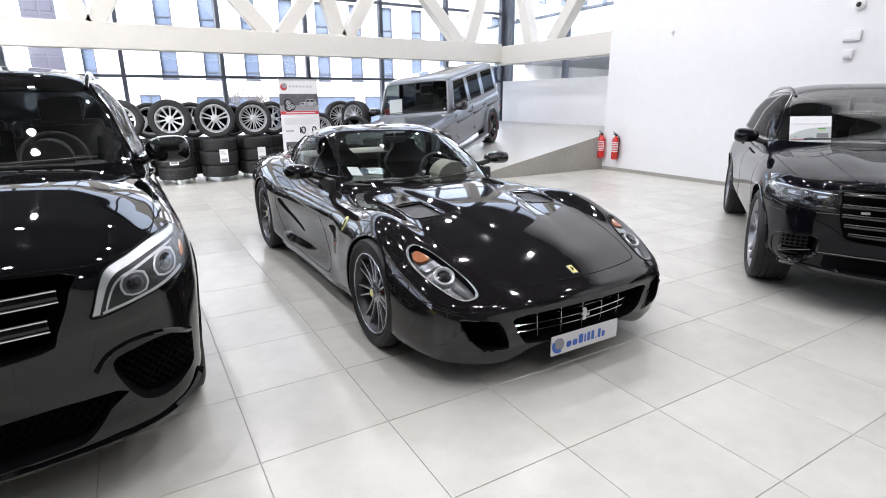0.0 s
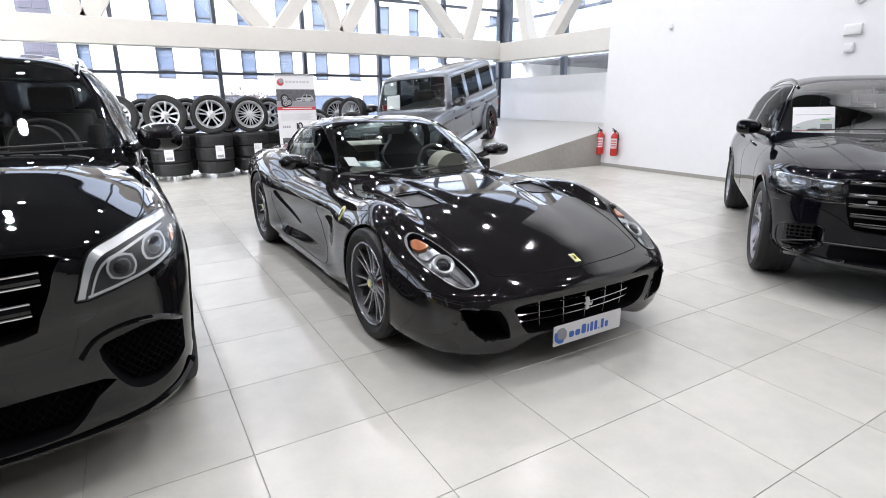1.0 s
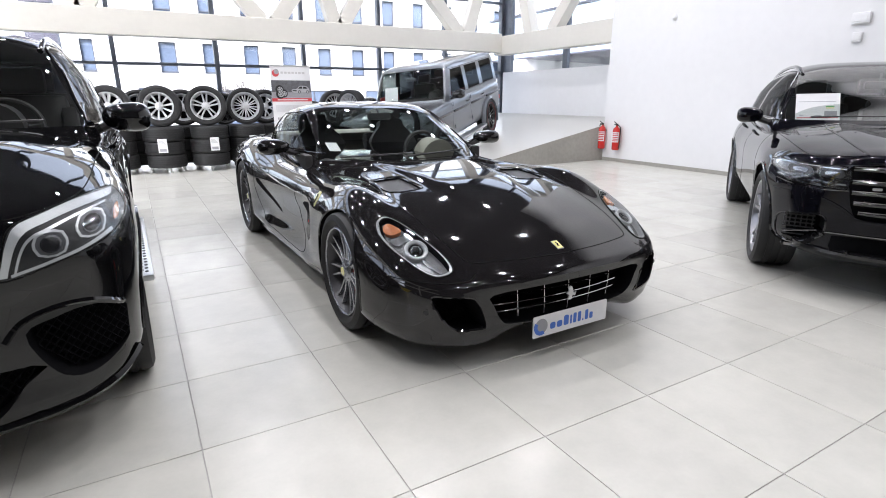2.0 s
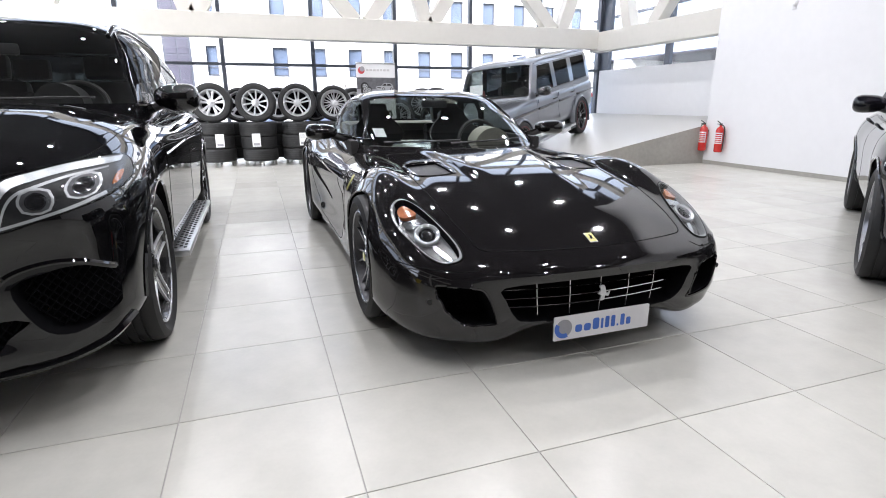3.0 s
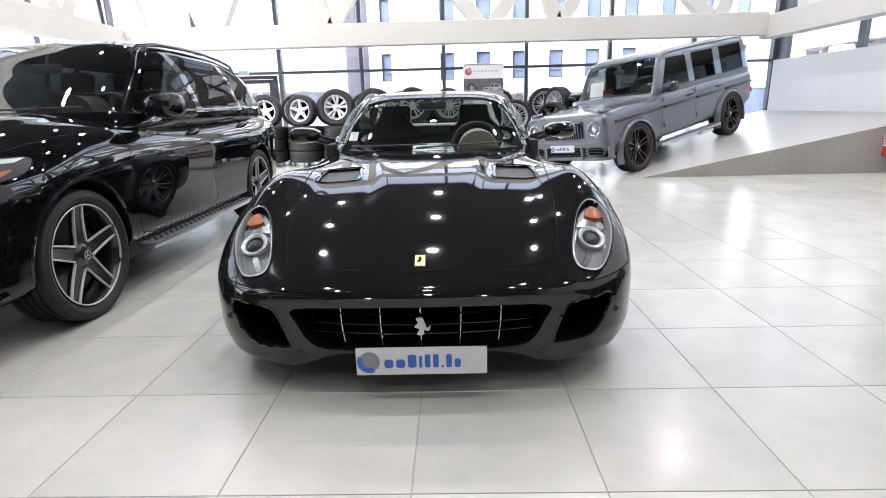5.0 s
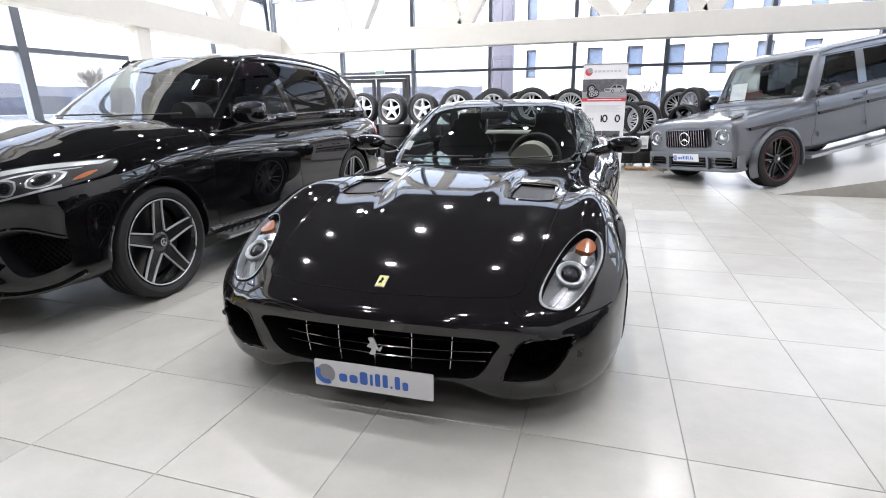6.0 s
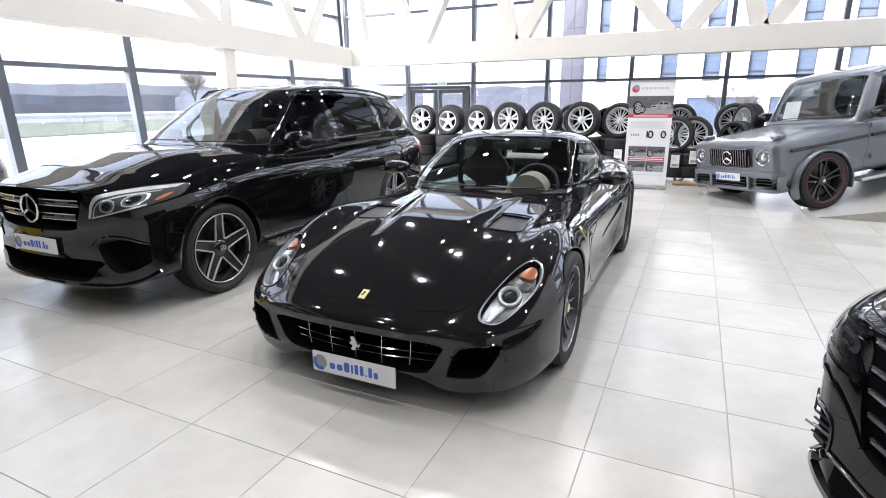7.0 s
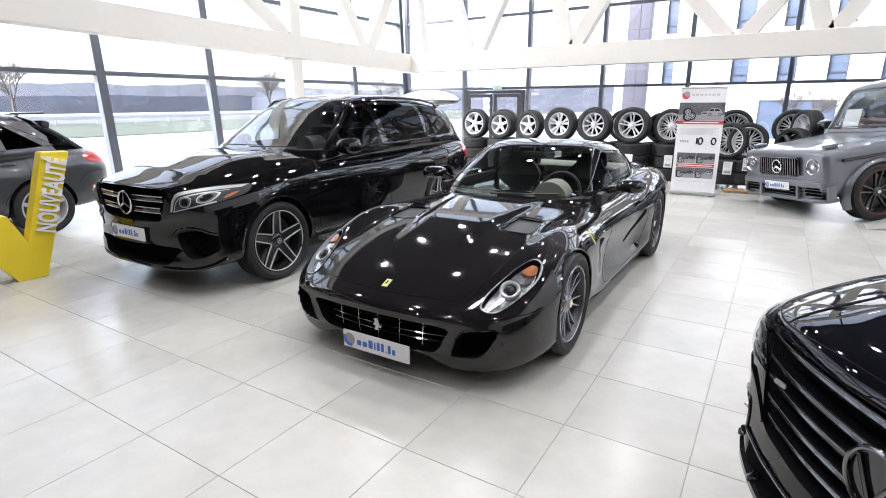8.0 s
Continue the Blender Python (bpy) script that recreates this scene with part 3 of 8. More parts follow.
def cast(bvh, plane, u, v, off=0.0):
    o, d = plane[0](u, v), plane[1]
    hit, n, _, _ = bvh.ray_cast(o, d)
    if hit is None:
        near, n, _, _ = bvh.find_nearest(o + d * 2.2)
        hit = near
    if n.dot(d) > 0:
        n = -n
    return hit + n * off


def patch(bvh, plane, outline, off=0.003, rings=5, thick=0.0):
    """A sheet that lies on the shell inside an outline, off metres proud of it, with a rim that goes down thick metres."""
    bm = bmesh.new()
    c = np.mean(np.array(outline), axis=0)
    last = None
    edge = None
    for k in range(rings + 1):
        s = 1 - k / (rings + 0.6)
        ring = [bm.verts.new(cast(bvh, plane, c[0] + (u - c[0]) * s, c[1] + (v - c[1]) * s, off)) for u, v in outline]
        if last:
            for i in range(len(ring)):
                j = (i + 1) % len(ring)
                bm.faces.new((last[i], last[j], ring[j], ring[i]))
        else:
            edge = ring
        last = ring
    bm.faces.new(last)
    if thick:
        rim = [bm.verts.new(cast(bvh, plane, u, v, off - thick)) for u, v in outline]
        for i in range(len(rim)):
            j = (i + 1) % len(rim)
            bm.faces.new((edge[i], edge[j], rim[j], rim[i]))
    bmesh.ops.recalc_face_normals(bm, faces=bm.faces)
    if bm.faces and plane[1].dot(bm.faces[len(bm.faces) // 2].normal) > 0:
        bmesh.ops.reverse_faces(bm, faces=bm.faces)
    return bm


def band(bvh, plane, a, b, off=0.005, n=6):
    """A strip on the shell between two lines that run side by side."""
    bm = bmesh.new()
    rows = [[bm.verts.new(cast(bvh, plane, u, v, off)) for u, v in smooth_outline(line, n, False)] for line in (a, b)]
    for i in range(len(rows[0]) - 1):
        bm.faces.new((rows[0][i], rows[0][i + 1], rows[1][i + 1], rows[1][i]))
    if sum((f.normal_update() or plane[1].dot(f.normal)) for f in bm.faces) > 0:
        bmesh.ops.reverse_faces(bm, faces=bm.faces)
    return bm


def seam(bvh, plane, pts, radius=0.003, off=-0.0012, n=14, closed=False):
    """A thin line that follows the shell."""
    line = smooth_outline(pts, n, closed)
    return tube(bmesh.new(), [cast(bvh, plane, u, v, off) for u, v in line], radius, 5, closed)


def mirror_pts(pts):
    return [(-u, v) for u, v in pts]


def both(bvh, maker, parent, name, material, plane, pts, label="", **kw):
    """The same patch or seam on both sides of a car: front and top outlines are mirrored, side outlines change plane."""
    if plane is LEFT:
        a, b = maker(bvh, LEFT, pts, **kw), maker(bvh, RIGHT, pts, **kw)
    else:
        a, b = maker(bvh, plane, pts, **kw), maker(bvh, plane, mirror_pts(pts), **kw)
    return part(name, a, material, parent, label, smooth=40), part(name, b, material, parent, label, smooth=40)


def roof_lining(bm, parent, material, depth=0.014):
    """A cloth lining inside a roof and its pillars: the shell's faces set inwards."""
    inner = bm.copy()
    inner.normal_update()
    for v in inner.verts:
        v.co -= v.normal * depth
    bmesh.ops.reverse_faces(inner, faces=inner.faces)
    return part("roof_lining", inner, material, parent, smooth=35)


def tree_of(bm):
    return BVHTree.FromBMesh(bm)


def split_cabin(bm, planes, classes):
    """Cuts a shell along planes (point, normal) and sorts its faces by classes(centre, normal) into bmeshes."""
    for co, no in planes:
        bmesh.ops.bisect_plane(bm, geom=list(bm.verts) + list(bm.edges) + list(bm.faces), plane_co=co, plane_no=no, dist=1e-5)
    groups = {}
    for f in bm.faces:
        groups.setdefault(classes(f.calc_center_median(), f.normal), []).append(f)
    out = {}
    for key, faces in groups.items():
        nb, seen = bmesh.new(), {}
        for f in faces:
            vs = []
            for v in f.verts:
                if v.index not in seen or True:
                    seen.setdefault(v, None)
                    if seen[v] is None:
                        seen[v] = nb.verts.new(v.co)
                    vs.append(seen[v])
            try:
                nb.faces.new(vs)
            except ValueError:
                pass
        out[key] = nb
    bm.free()
    return out


# ---- wheels ----
def tyre_mesh(R, width, rim, tread=True, n=72):
    """A tyre about the x axis with bulged walls, shoulder and cut grooves."""
    h = width / 2
    prof = [(-h * 0.80, rim), (-h * 0.92, rim + 0.012), (-h, rim + (R - rim) * 0.45), (-h * 0.97, R - 0.03), (-h * 0.90, R - 0.010), (-h * 0.78, R - 0.002)]
    for g in (-0.48, -0.16, 0.16, 0.48):
        prof += [(h * (g - 0.05), R), (h * (g - 0.045), R - 0.008), (h * (g + 0.045), R - 0.008), (h * (g + 0.05), R)]
    prof += [(h * 0.78, R - 0.002), (h * 0.90, R - 0.010), (h * 0.97, R - 0.03), (h, rim + (R - rim) * 0.45), (h * 0.92, rim + 0.012), (h * 0.80, rim)]
    bm = bmesh.new()
    lathe(bm, prof, n)
    return bm


def rim_mesh(rim, width):
    """The barrel and outer lip about x; the outer face is +x."""
    h = width / 2 * 0.82
    prof = [(h, rim), (h + 0.006, rim - 0.004), (h + 0.004, rim - 0.014), (h - 0.012, rim - 0.024), (h - 0.05, rim - 0.034), (-h * 0.4, rim - 0.05), (-h, rim - 0.02), (-h, rim)]
    bm = bmesh.new()
    lathe(bm, prof, 56)
    return bm


def spoke_mesh(x_hub, x_rim, r0, r1, w0, w1, thick, angle, twist=0.0, bow=0.0):
    """One spoke with rounded section from radius r0 to r1; twist turns its outer end, bow presses it inwards midway."""
    bm = bmesh.new()
    rings = []
    for k in range(8):
        t = k / 7
        r, w, a = r0 + (r1 - r0) * t, w0 + (w1 - w0) * t, angle + twist * t
        x = x_hub + (x_rim - x_hub) * t - bow * math.sin(math.pi * t)
        # Spokes run straight between their ends.
        px = r0 * math.cos(angle) * (1 - t) + r1 * math.cos(angle + twist) * t
        py = r0 * math.sin(angle) * (1 - t) + r1 * math.sin(angle + twist) * t
        r = math.hypot(px, py)
        a = math.atan2(r1 * math.sin(angle + twist) - r0 * math.sin(angle), r1 * math.cos(angle + twist) - r0 * math.cos(angle))
        ox, oy = px - r * math.cos(a), py - r * math.sin(a)
        ring = []
        for u, v in ((-1, -1), (-1, 0.2), (-0.65, 1), (0.65, 1), (1, 0.2), (1, -1)):
            y, z = r, u * w / 2
            ring.append(bm.verts.new((x + (v - 1) * thick / 2, ox + y * math.cos(a) - z * math.sin(a), oy + y * math.sin(a) + z * math.cos(a))))
        rings.append(ring)
    for p, q in zip(rings[:-1], rings[1:]):
        for i in range(6):
            j = (i + 1) % 6
            bm.faces.new((p[i], p[j], q[j], q[i]))
    bm.faces.new(rings[0])
    bm.faces.new(rings[-1])
    bmesh.ops.recalc_face_normals(bm, faces=bm.faces)
    return bm


def wheel(parent, R, width, rim, style, rim_mat, side, y, x, z, steer=0.0, caliper=None, cap=None, face_mat=None, tyre_label="", barrel=None):
    """A wheel as a part of parent, its outer face towards side (+1: +x); style picks the spokes."""
    top = part("wheel", boxes((-0.03, 0.03, -0.03, 0.03, -0.03, 0.03)), M_PLASTIC, parent)
    top.matrix_basis = pose(x, y, z, 0, 0, steer + (180 if side < 0 else 0))
    part("tyre", tyre_mesh(R, width, rim), M_RUBBER, top, tyre_label, smooth=35)
    part("rim", rim_mesh(rim, width), barrel or rim_mat, top, smooth=35)
    h = width / 2 * 0.82
    face = face_mat or rim_mat
    spokes(top, style, rim, h, rim_mat, face, cap)
    bm = bmesh.new()
    lathe(bm, [(-0.01, 0.05), (-0.01, rim * 0.80), (-0.035, rim * 0.80), (-0.035, 0.05)], 40)
    part("brake_disc", bm, M_DISC, top, smooth=30)
    if caliper:
        bm = bmesh.new()
        lathe(bm, [(0.035, rim * 0.56), (0.04, rim * 0.62), (0.04, rim * 0.84), (0.03, rim * 0.88), (-0.07, rim * 0.88), (-0.07, rim * 0.56), (0.035, rim * 0.56)], 10, arc=radians(55))
        ob = part("caliper", bm, caliper, top, smooth=40)
        ob.rotation_euler = (radians(150 if side > 0 else -25), 0, 0)
    return top


def join_bm(*bms):
    out = bmesh.new()
    for b in bms:
        me = bpy.data.meshes.new("tmp")
        b.to_mesh(me)
        b.free()
        out.from_mesh(me)
        bpy.data.meshes.remove(me)
    return out


def spokes(top, style, rim, h, rim_mat, face, cap):
    """Spokes and hub on the outer side of a rim."""
    r1 = rim - 0.022
    if style == "twin5":
        for k in range(5):
            a = 2 * math.pi * k / 5 + math.pi / 2
            for s in (-1, 1):
                part("spoke_face", spoke_mesh(h - 0.025, h - 0.003, 0.082, r1 + 0.004, 0.012, 0.011, 0.012, a + s * 0.56, -s * 0.44, 0.004), face, top, smooth=30)
            part("spoke", spoke_mesh(h - 0.034, h - 0.012, 0.045, r1, 0.085, 0.062, 0.03, a, 0.0, 0.006), rim_mat, top, smooth=30)
        part("rim_edge", tube(bmesh.new(), [(h + 0.001, (rim - 0.010) * math.cos(t), (rim - 0.010) * math.sin(t)) for t in np.linspace(0, 2 * math.pi, 40, endpoint=False)], 0.0065, 6, True), face, top, smooth=60)
    elif style == "twin10":
        for k in range(10):
            a = 2 * math.pi * k / 10
            for s in (-1, 1):
                part("spoke", spoke_mesh(h - 0.035, h - 0.008, 0.055, r1, 0.022, 0.016, 0.025, a + s * 0.09, s * 0.045, 0.01), rim_mat, top, smooth=30)
    elif style == "fork5":
        for k in range(5):
            a = 2 * math.pi * k / 5 + 0.3
            part("spoke", spoke_mesh(h - 0.05, h - 0.026, 0.04, rim * 0.46, 0.06, 0.05, 0.03, a), rim_mat, top, smooth=30)
            for s in (-1, 1):
                part("spoke", spoke_mesh(h - 0.034, h - 0.008, rim * 0.36, r1 + 0.004, 0.028, 0.020, 0.026, a + s * 0.09, s * 0.20, 0.004), rim_mat, top, smooth=30)
    elif style == "fine14":
        for k in range(14):
            a = 2 * math.pi * (k + (0.09 if k % 2 else -0.09)) / 14
            part("spoke", spoke_mesh(h - 0.034, h - 0.014, 0.052, r1 + 0.004, 0.024, 0.0115, 0.026, a, 0.03 if k % 2 else -0.03, 0.006), rim_mat, top, smooth=30)
        part("rim_edge", tube(bmesh.new(), [(h + 0.001, (rim - 0.009) * math.cos(t), (rim - 0.009) * math.sin(t)) for t in np.linspace(0, 2 * math.pi, 44, endpoint=False)], 0.008, 6, True), rim_mat, top, smooth=60)
    elif style == "wedge10":
        for k in range(10):
            a = 2 * math.pi * (k + (0.14 if k % 2 else -0.14)) / 10
            part("spoke", spoke_mesh(h - 0.045, h - 0.010, 0.045, r1 + 0.002, 0.030, 0.060, 0.03, a, 0.0, 0.006), rim_mat, top, smooth=30)
    elif style == "petal10":
        for k in range(10):
            part("spoke", spoke_mesh(h - 0.040, h - 0.008, 0.045, r1 + 0.002, 0.022, 0.040, 0.03, 2 * math.pi * k / 10, 0.10, 0.008), rim_mat, top, smooth=30)
    elif style == "pair5":
        for k in range(5):
            a = 2 * math.pi * k / 5 + math.pi / 2
            for q in (-1, 1):
                part("spoke", spoke_mesh(h - 0.045, h - 0.008, 0.042, r1 + 0.002, 0.030, 0.028, 0.03, a + q * 0.42, -q * 0.24, 0.006), rim_mat, top, smooth=30)
    elif style == "split5":
        for k in range(5):
            a = 2 * math.pi * k / 5 + math.pi / 2
            part("spoke", spoke_mesh(h - 0.03, h - 0.02, 0.04, rim * 0.6, 0.06, 0.07, 0.03, a), rim_mat, top, smooth=30)
            for s in (-1, 1):
                part("spoke", spoke_mesh(h - 0.02, h - 0.006, rim * 0.5, r1, 0.035, 0.03, 0.028, a + s * 0.06, s * 0.12), rim_mat, top, smooth=30)
    elif style == "star5":
        for k in range(5):
            a = 2 * math.pi * k / 5 + math.pi / 2
            part("spoke", spoke_mesh(h - 0.03, h - 0.006, 0.04, r1, 0.075, 0.045, 0.03, a), rim_mat, top, smooth=30)
    bm = bmesh.new()
    lathe(bm, [(h - 0.08, 0.075), (h - 0.035, 0.07), (h - 0.022, 0.055), (h - 0.018, 0.034), (h - 0.012, 0.032), (h - 0.010, 0.026), (h - 0.0101, 0.0)], 24)
    part("hub", bm, rim_mat, top, smooth=35)
    if cap:
        bm = bmesh.new()
        lathe(bm, [(h - 0.0095, 0.026), (h - 0.007, 0.024), (h - 0.0068, 0.0)], 20)
        part("hub_cap", bm, cap, top, smooth=35)
    if style == "twin5":
        bm = tube(bmesh.new(), [(h - 0.006, 0.024 * math.cos(t), 0.024 * math.sin(t)) for t in np.linspace(0, 2 * math.pi, 20, endpoint=False)], 0.002, 5, True)
        for k in range(3):
            a = 2 * math.pi * k / 3 + math.pi / 2
            rod(bm, (h - 0.005, 0, 0), (h - 0.005, 0.024 * math.cos(a), 0.024 * math.sin(a)), 0.003, 0.0012, 6)
        part("hub_emblem", bm, face, top, smooth=40)
    for k in range(5):
        a = 2 * math.pi * (k + 0.5) / 5
        bm = bmesh.new()
        rod(bm, (h - 0.045, 0.052 * math.cos(a), 0.052 * math.sin(a)), (h - 0.022, 0.052 * math.cos(a), 0.052 * math.sin(a)), 0.008, n=6)
        part("bolt", bm, M_DISC, top)


def dealer_plate(parent, m, w=0.515, h=0.115):
    """A white dealer's plate with a round mark and bars in place of its lettering."""
    ob = part("number_plate", prism(bmesh.new(), rounded_rect(w, h, 0.006), 0.006, Matrix()), M_WHITE, parent, "white dealer plate with blue bars")
    ob.matrix_basis = m
    bm = bmesh.new()
    prism(bm, [(w * -0.40 + 0.042 * math.cos(a), 0.042 * math.sin(a)) for a in np.linspace(0, 2 * math.pi, 20, endpoint=False)], 0.0012, Matrix.Translation((0, 0, 0.0061)))
    part("mark", bm, M_PRINT, ob)
    bm = bmesh.new()
    ring = [(w * -0.40 + r * math.cos(a), r * math.sin(a)) for r, aa in ((0.048, np.linspace(2.6, 5.2, 12)), (0.026, np.linspace(5.2, 2.6, 12))) for a in aa]
    prism(bm, ring, 0.0016, Matrix.Translation((0, 0, 0.0063)))
    part("mark", bm, M_BLUE, ob)
    x = w * -0.285
    for bw, hh in ((0.036, 0.036), (0.036, 0.036), (0.034, 0.056), (0.012, 0.05), (0.022, 0.056), (0.022, 0.056), (0.009, 0.01), (0.022, 0.056), (0.024, 0.036)):
        bm = bmesh.new()
        prism(bm, rounded_rect(bw, hh, min(bw, hh) * 0.3), 0.001, Matrix.Translation((x + bw / 2, -0.028 + hh / 2, 0.0062)))
        part("bar", bm, M_BLUE, ob)
        x += bw + 0.0105
    return ob


def seat(parent, x, y, z, mat_, lean=14, w=0.5):
    """A front seat: cushion, backrest and headrest."""
    bm = bmesh.new()
    box(bm, -w / 2, w / 2, -0.26, 0.28, -0.08, 0.08, bevel=0.04)
    s = part("seat", bm, mat_, parent, smooth=50)
    s.location = (x, y, z)
    bm = bmesh.new()
    box(bm, -w / 2, w / 2, -0.07, 0.07, 0.0, 0.56, bevel=0.05)
    for sg in (-1, 1):
        box(bm, sg * w / 2 - 0.05, sg * w / 2 + 0.05, -0.11, 0.05, 0.06, 0.46, bevel=0.03)
    b = part("backrest", bm, mat_, s, smooth=50)
    b.matrix_basis = pose(0, 0.27, 0.04, -lean, 0, 0)
    bm = bmesh.new()
    box(bm, -0.14, 0.14, -0.05, 0.05, 0.58, 0.76, bevel=0.04)
    h = part("headrest", bm, mat_, s, smooth=50)
    h.matrix_basis = pose(0, 0.27, 0.04, -lean, 0, 0)
    return s


def steering(parent, x, y, z, tilt=62, R=0.185):
    bm = bmesh.new()
    ring = [(R * math.cos(a), R * math.sin(a), 0) for a in np.linspace(0, 2 * math.pi, 36, endpoint=False)]
    tube(bm, ring, 0.016, 8, True)
    for a in (0.1, math.pi - 0.1, -math.pi / 2):
        rod(bm, (0.05 * math.cos(a), 0.05 * math.sin(a), -0.02), (R * math.cos(a), R * math.sin(a), 0), 0.016, 0.012, 8)
    rod(bm, (0, 0, -0.05), (0, 0, 0.005), 0.07, 0.055, 20)
    s = part("steering_wheel", bm, M_LEATHER, parent, smooth=40)
    s.matrix_basis = pose(x, y, z, tilt, 0, 0)
    return s


def mirror_unit(parent, side, x, y, z, material, w=0.22, h=0.13, d=0.14, label=""):
    """A door mirror: rounded housing, glass and foot."""
    bm = bmesh.new()
    bmesh.ops.create_uvsphere(bm, u_segments=20, v_segments=14, radius=1)
    for v in bm.verts:
        c = v.co
        e = lambda q, p: math.copysign(abs(q) ** p, q)
        v.co = Vector((e(c.x, 0.7) * w / 2, (max(e(c.y, 0.8), -1) if c.y < 0 else min(e(c.y, 0.8), 0.35)) * d / 1.35, e(c.z, 0.75) * h / 2 * (1 - 0.18 * c.x * side * -1)))
    ob = part("door_mirror", bm, material, parent, label, smooth=40)
    ob.location = (side * x, y, z)
    bm = bmesh.new()
    box(bm, -w * 0.40, w * 0.40, d * 0.262, d * 0.268, -h * 0.36, h * 0.36, bevel=0.002)
    part("mirror_glass", bm, M_CHROME, ob)
    bm = bmesh.new()
    tube(bm, [(-side * w * 0.3, 0.0, -h * 0.2), (-side * (w * 0.5 + 0.04), 0.01, -h * 0.45), (-side * (w * 0.5 + 0.10), 0.02, -h * 0.5)], [0.028, 0.024, 0.03], 8)
    part("mirror_foot", bm, M_PLASTIC, ob, smooth=40)
    return ob


def handle(bvh, parent, side, y, z, material=None, L=0.19):
    """A pull handle on a door."""
    plane = LEFT if side > 0 else RIGHT
    pts = [cast(bvh, plane, y - L / 2, z, 0.002), cast(bvh, plane, y - L / 2 + 0.03, z, 0.028), cast(bvh, plane, y, z, 0.034), cast(bvh, plane, y + L / 2 - 0.03, z, 0.028), cast(bvh, plane, y + L / 2, z, 0.002)]
    return part("door_handle", tube(bmesh.new(), pts, [0.010, 0.013, 0.013, 0.013, 0.010], 8), material or M_CHROME, parent, smooth=40)


def wiper(bvh, parent, a, b):
    """A wiper blade and arm lying along the foot of the glass from a to b (x, z)."""
    bm = bmesh.new()
    n = 8
    tube(bm, [cast(bvh, FRONT, a[0] + (b[0] - a[0]) * k / n, a[1] + (b[1] - a[1]) * k / n, 0.012) for k in range(n + 1)], 0.006, 5)
    c = (a[0] + (b[0] - a[0]) * 0.5, a[1] + (b[1] - a[1]) * 0.5)
    tube(bm, [cast(bvh, FRONT, b[0], b[1] - 0.004, 0.03), cast(bvh, FRONT, (b[0] + c[0]) / 2, (b[1] + c[1]) / 2, 0.035), cast(bvh, FRONT, *c, 0.018)], 0.007, 5)
    return part("wiper", bm, M_PLASTIC, parent)

def mesh_screen(parent, outline, y, step=0.028, material=None, curve_y=0.0):
    """A diamond mesh behind an opening, kept inside its outline."""
    us, vs = [p[0] for p in outline], [p[1] for p in outline]
    bm = bmesh.new()
    poly = np.array(outline)

    def inside(u, v):
        c = False
        for i in range(len(poly)):
            (x0, y0), (x1, y1) = poly[i], poly[i - 1]
            if (y0 > v) != (y1 > v) and u < (x1 - x0) * (v - y0) / (y1 - y0) + x0:
                c = not c
        return c

    nu, nv = int((max(us) - min(us)) / step) + 1, int((max(vs) - min(vs)) / step * 1.6) + 1
    for i in range(nu):
        for j in range(nv):
            u, v = min(us) + (i + 0.5 * (j % 2)) * step, min(vs) + j * step / 1.6
            for du in (step / 2, -step / 2):
                if inside(u, v) and inside(u + du, v + step / 1.6):
                    rod(bm, (u, y + curve_y * u * u, v), (u + du, y + curve_y * (u + du) ** 2, v + step / 1.6), 0.0035, n=4, caps=False)
    return part("mesh_screen", bm, material or M_PLASTIC, parent)


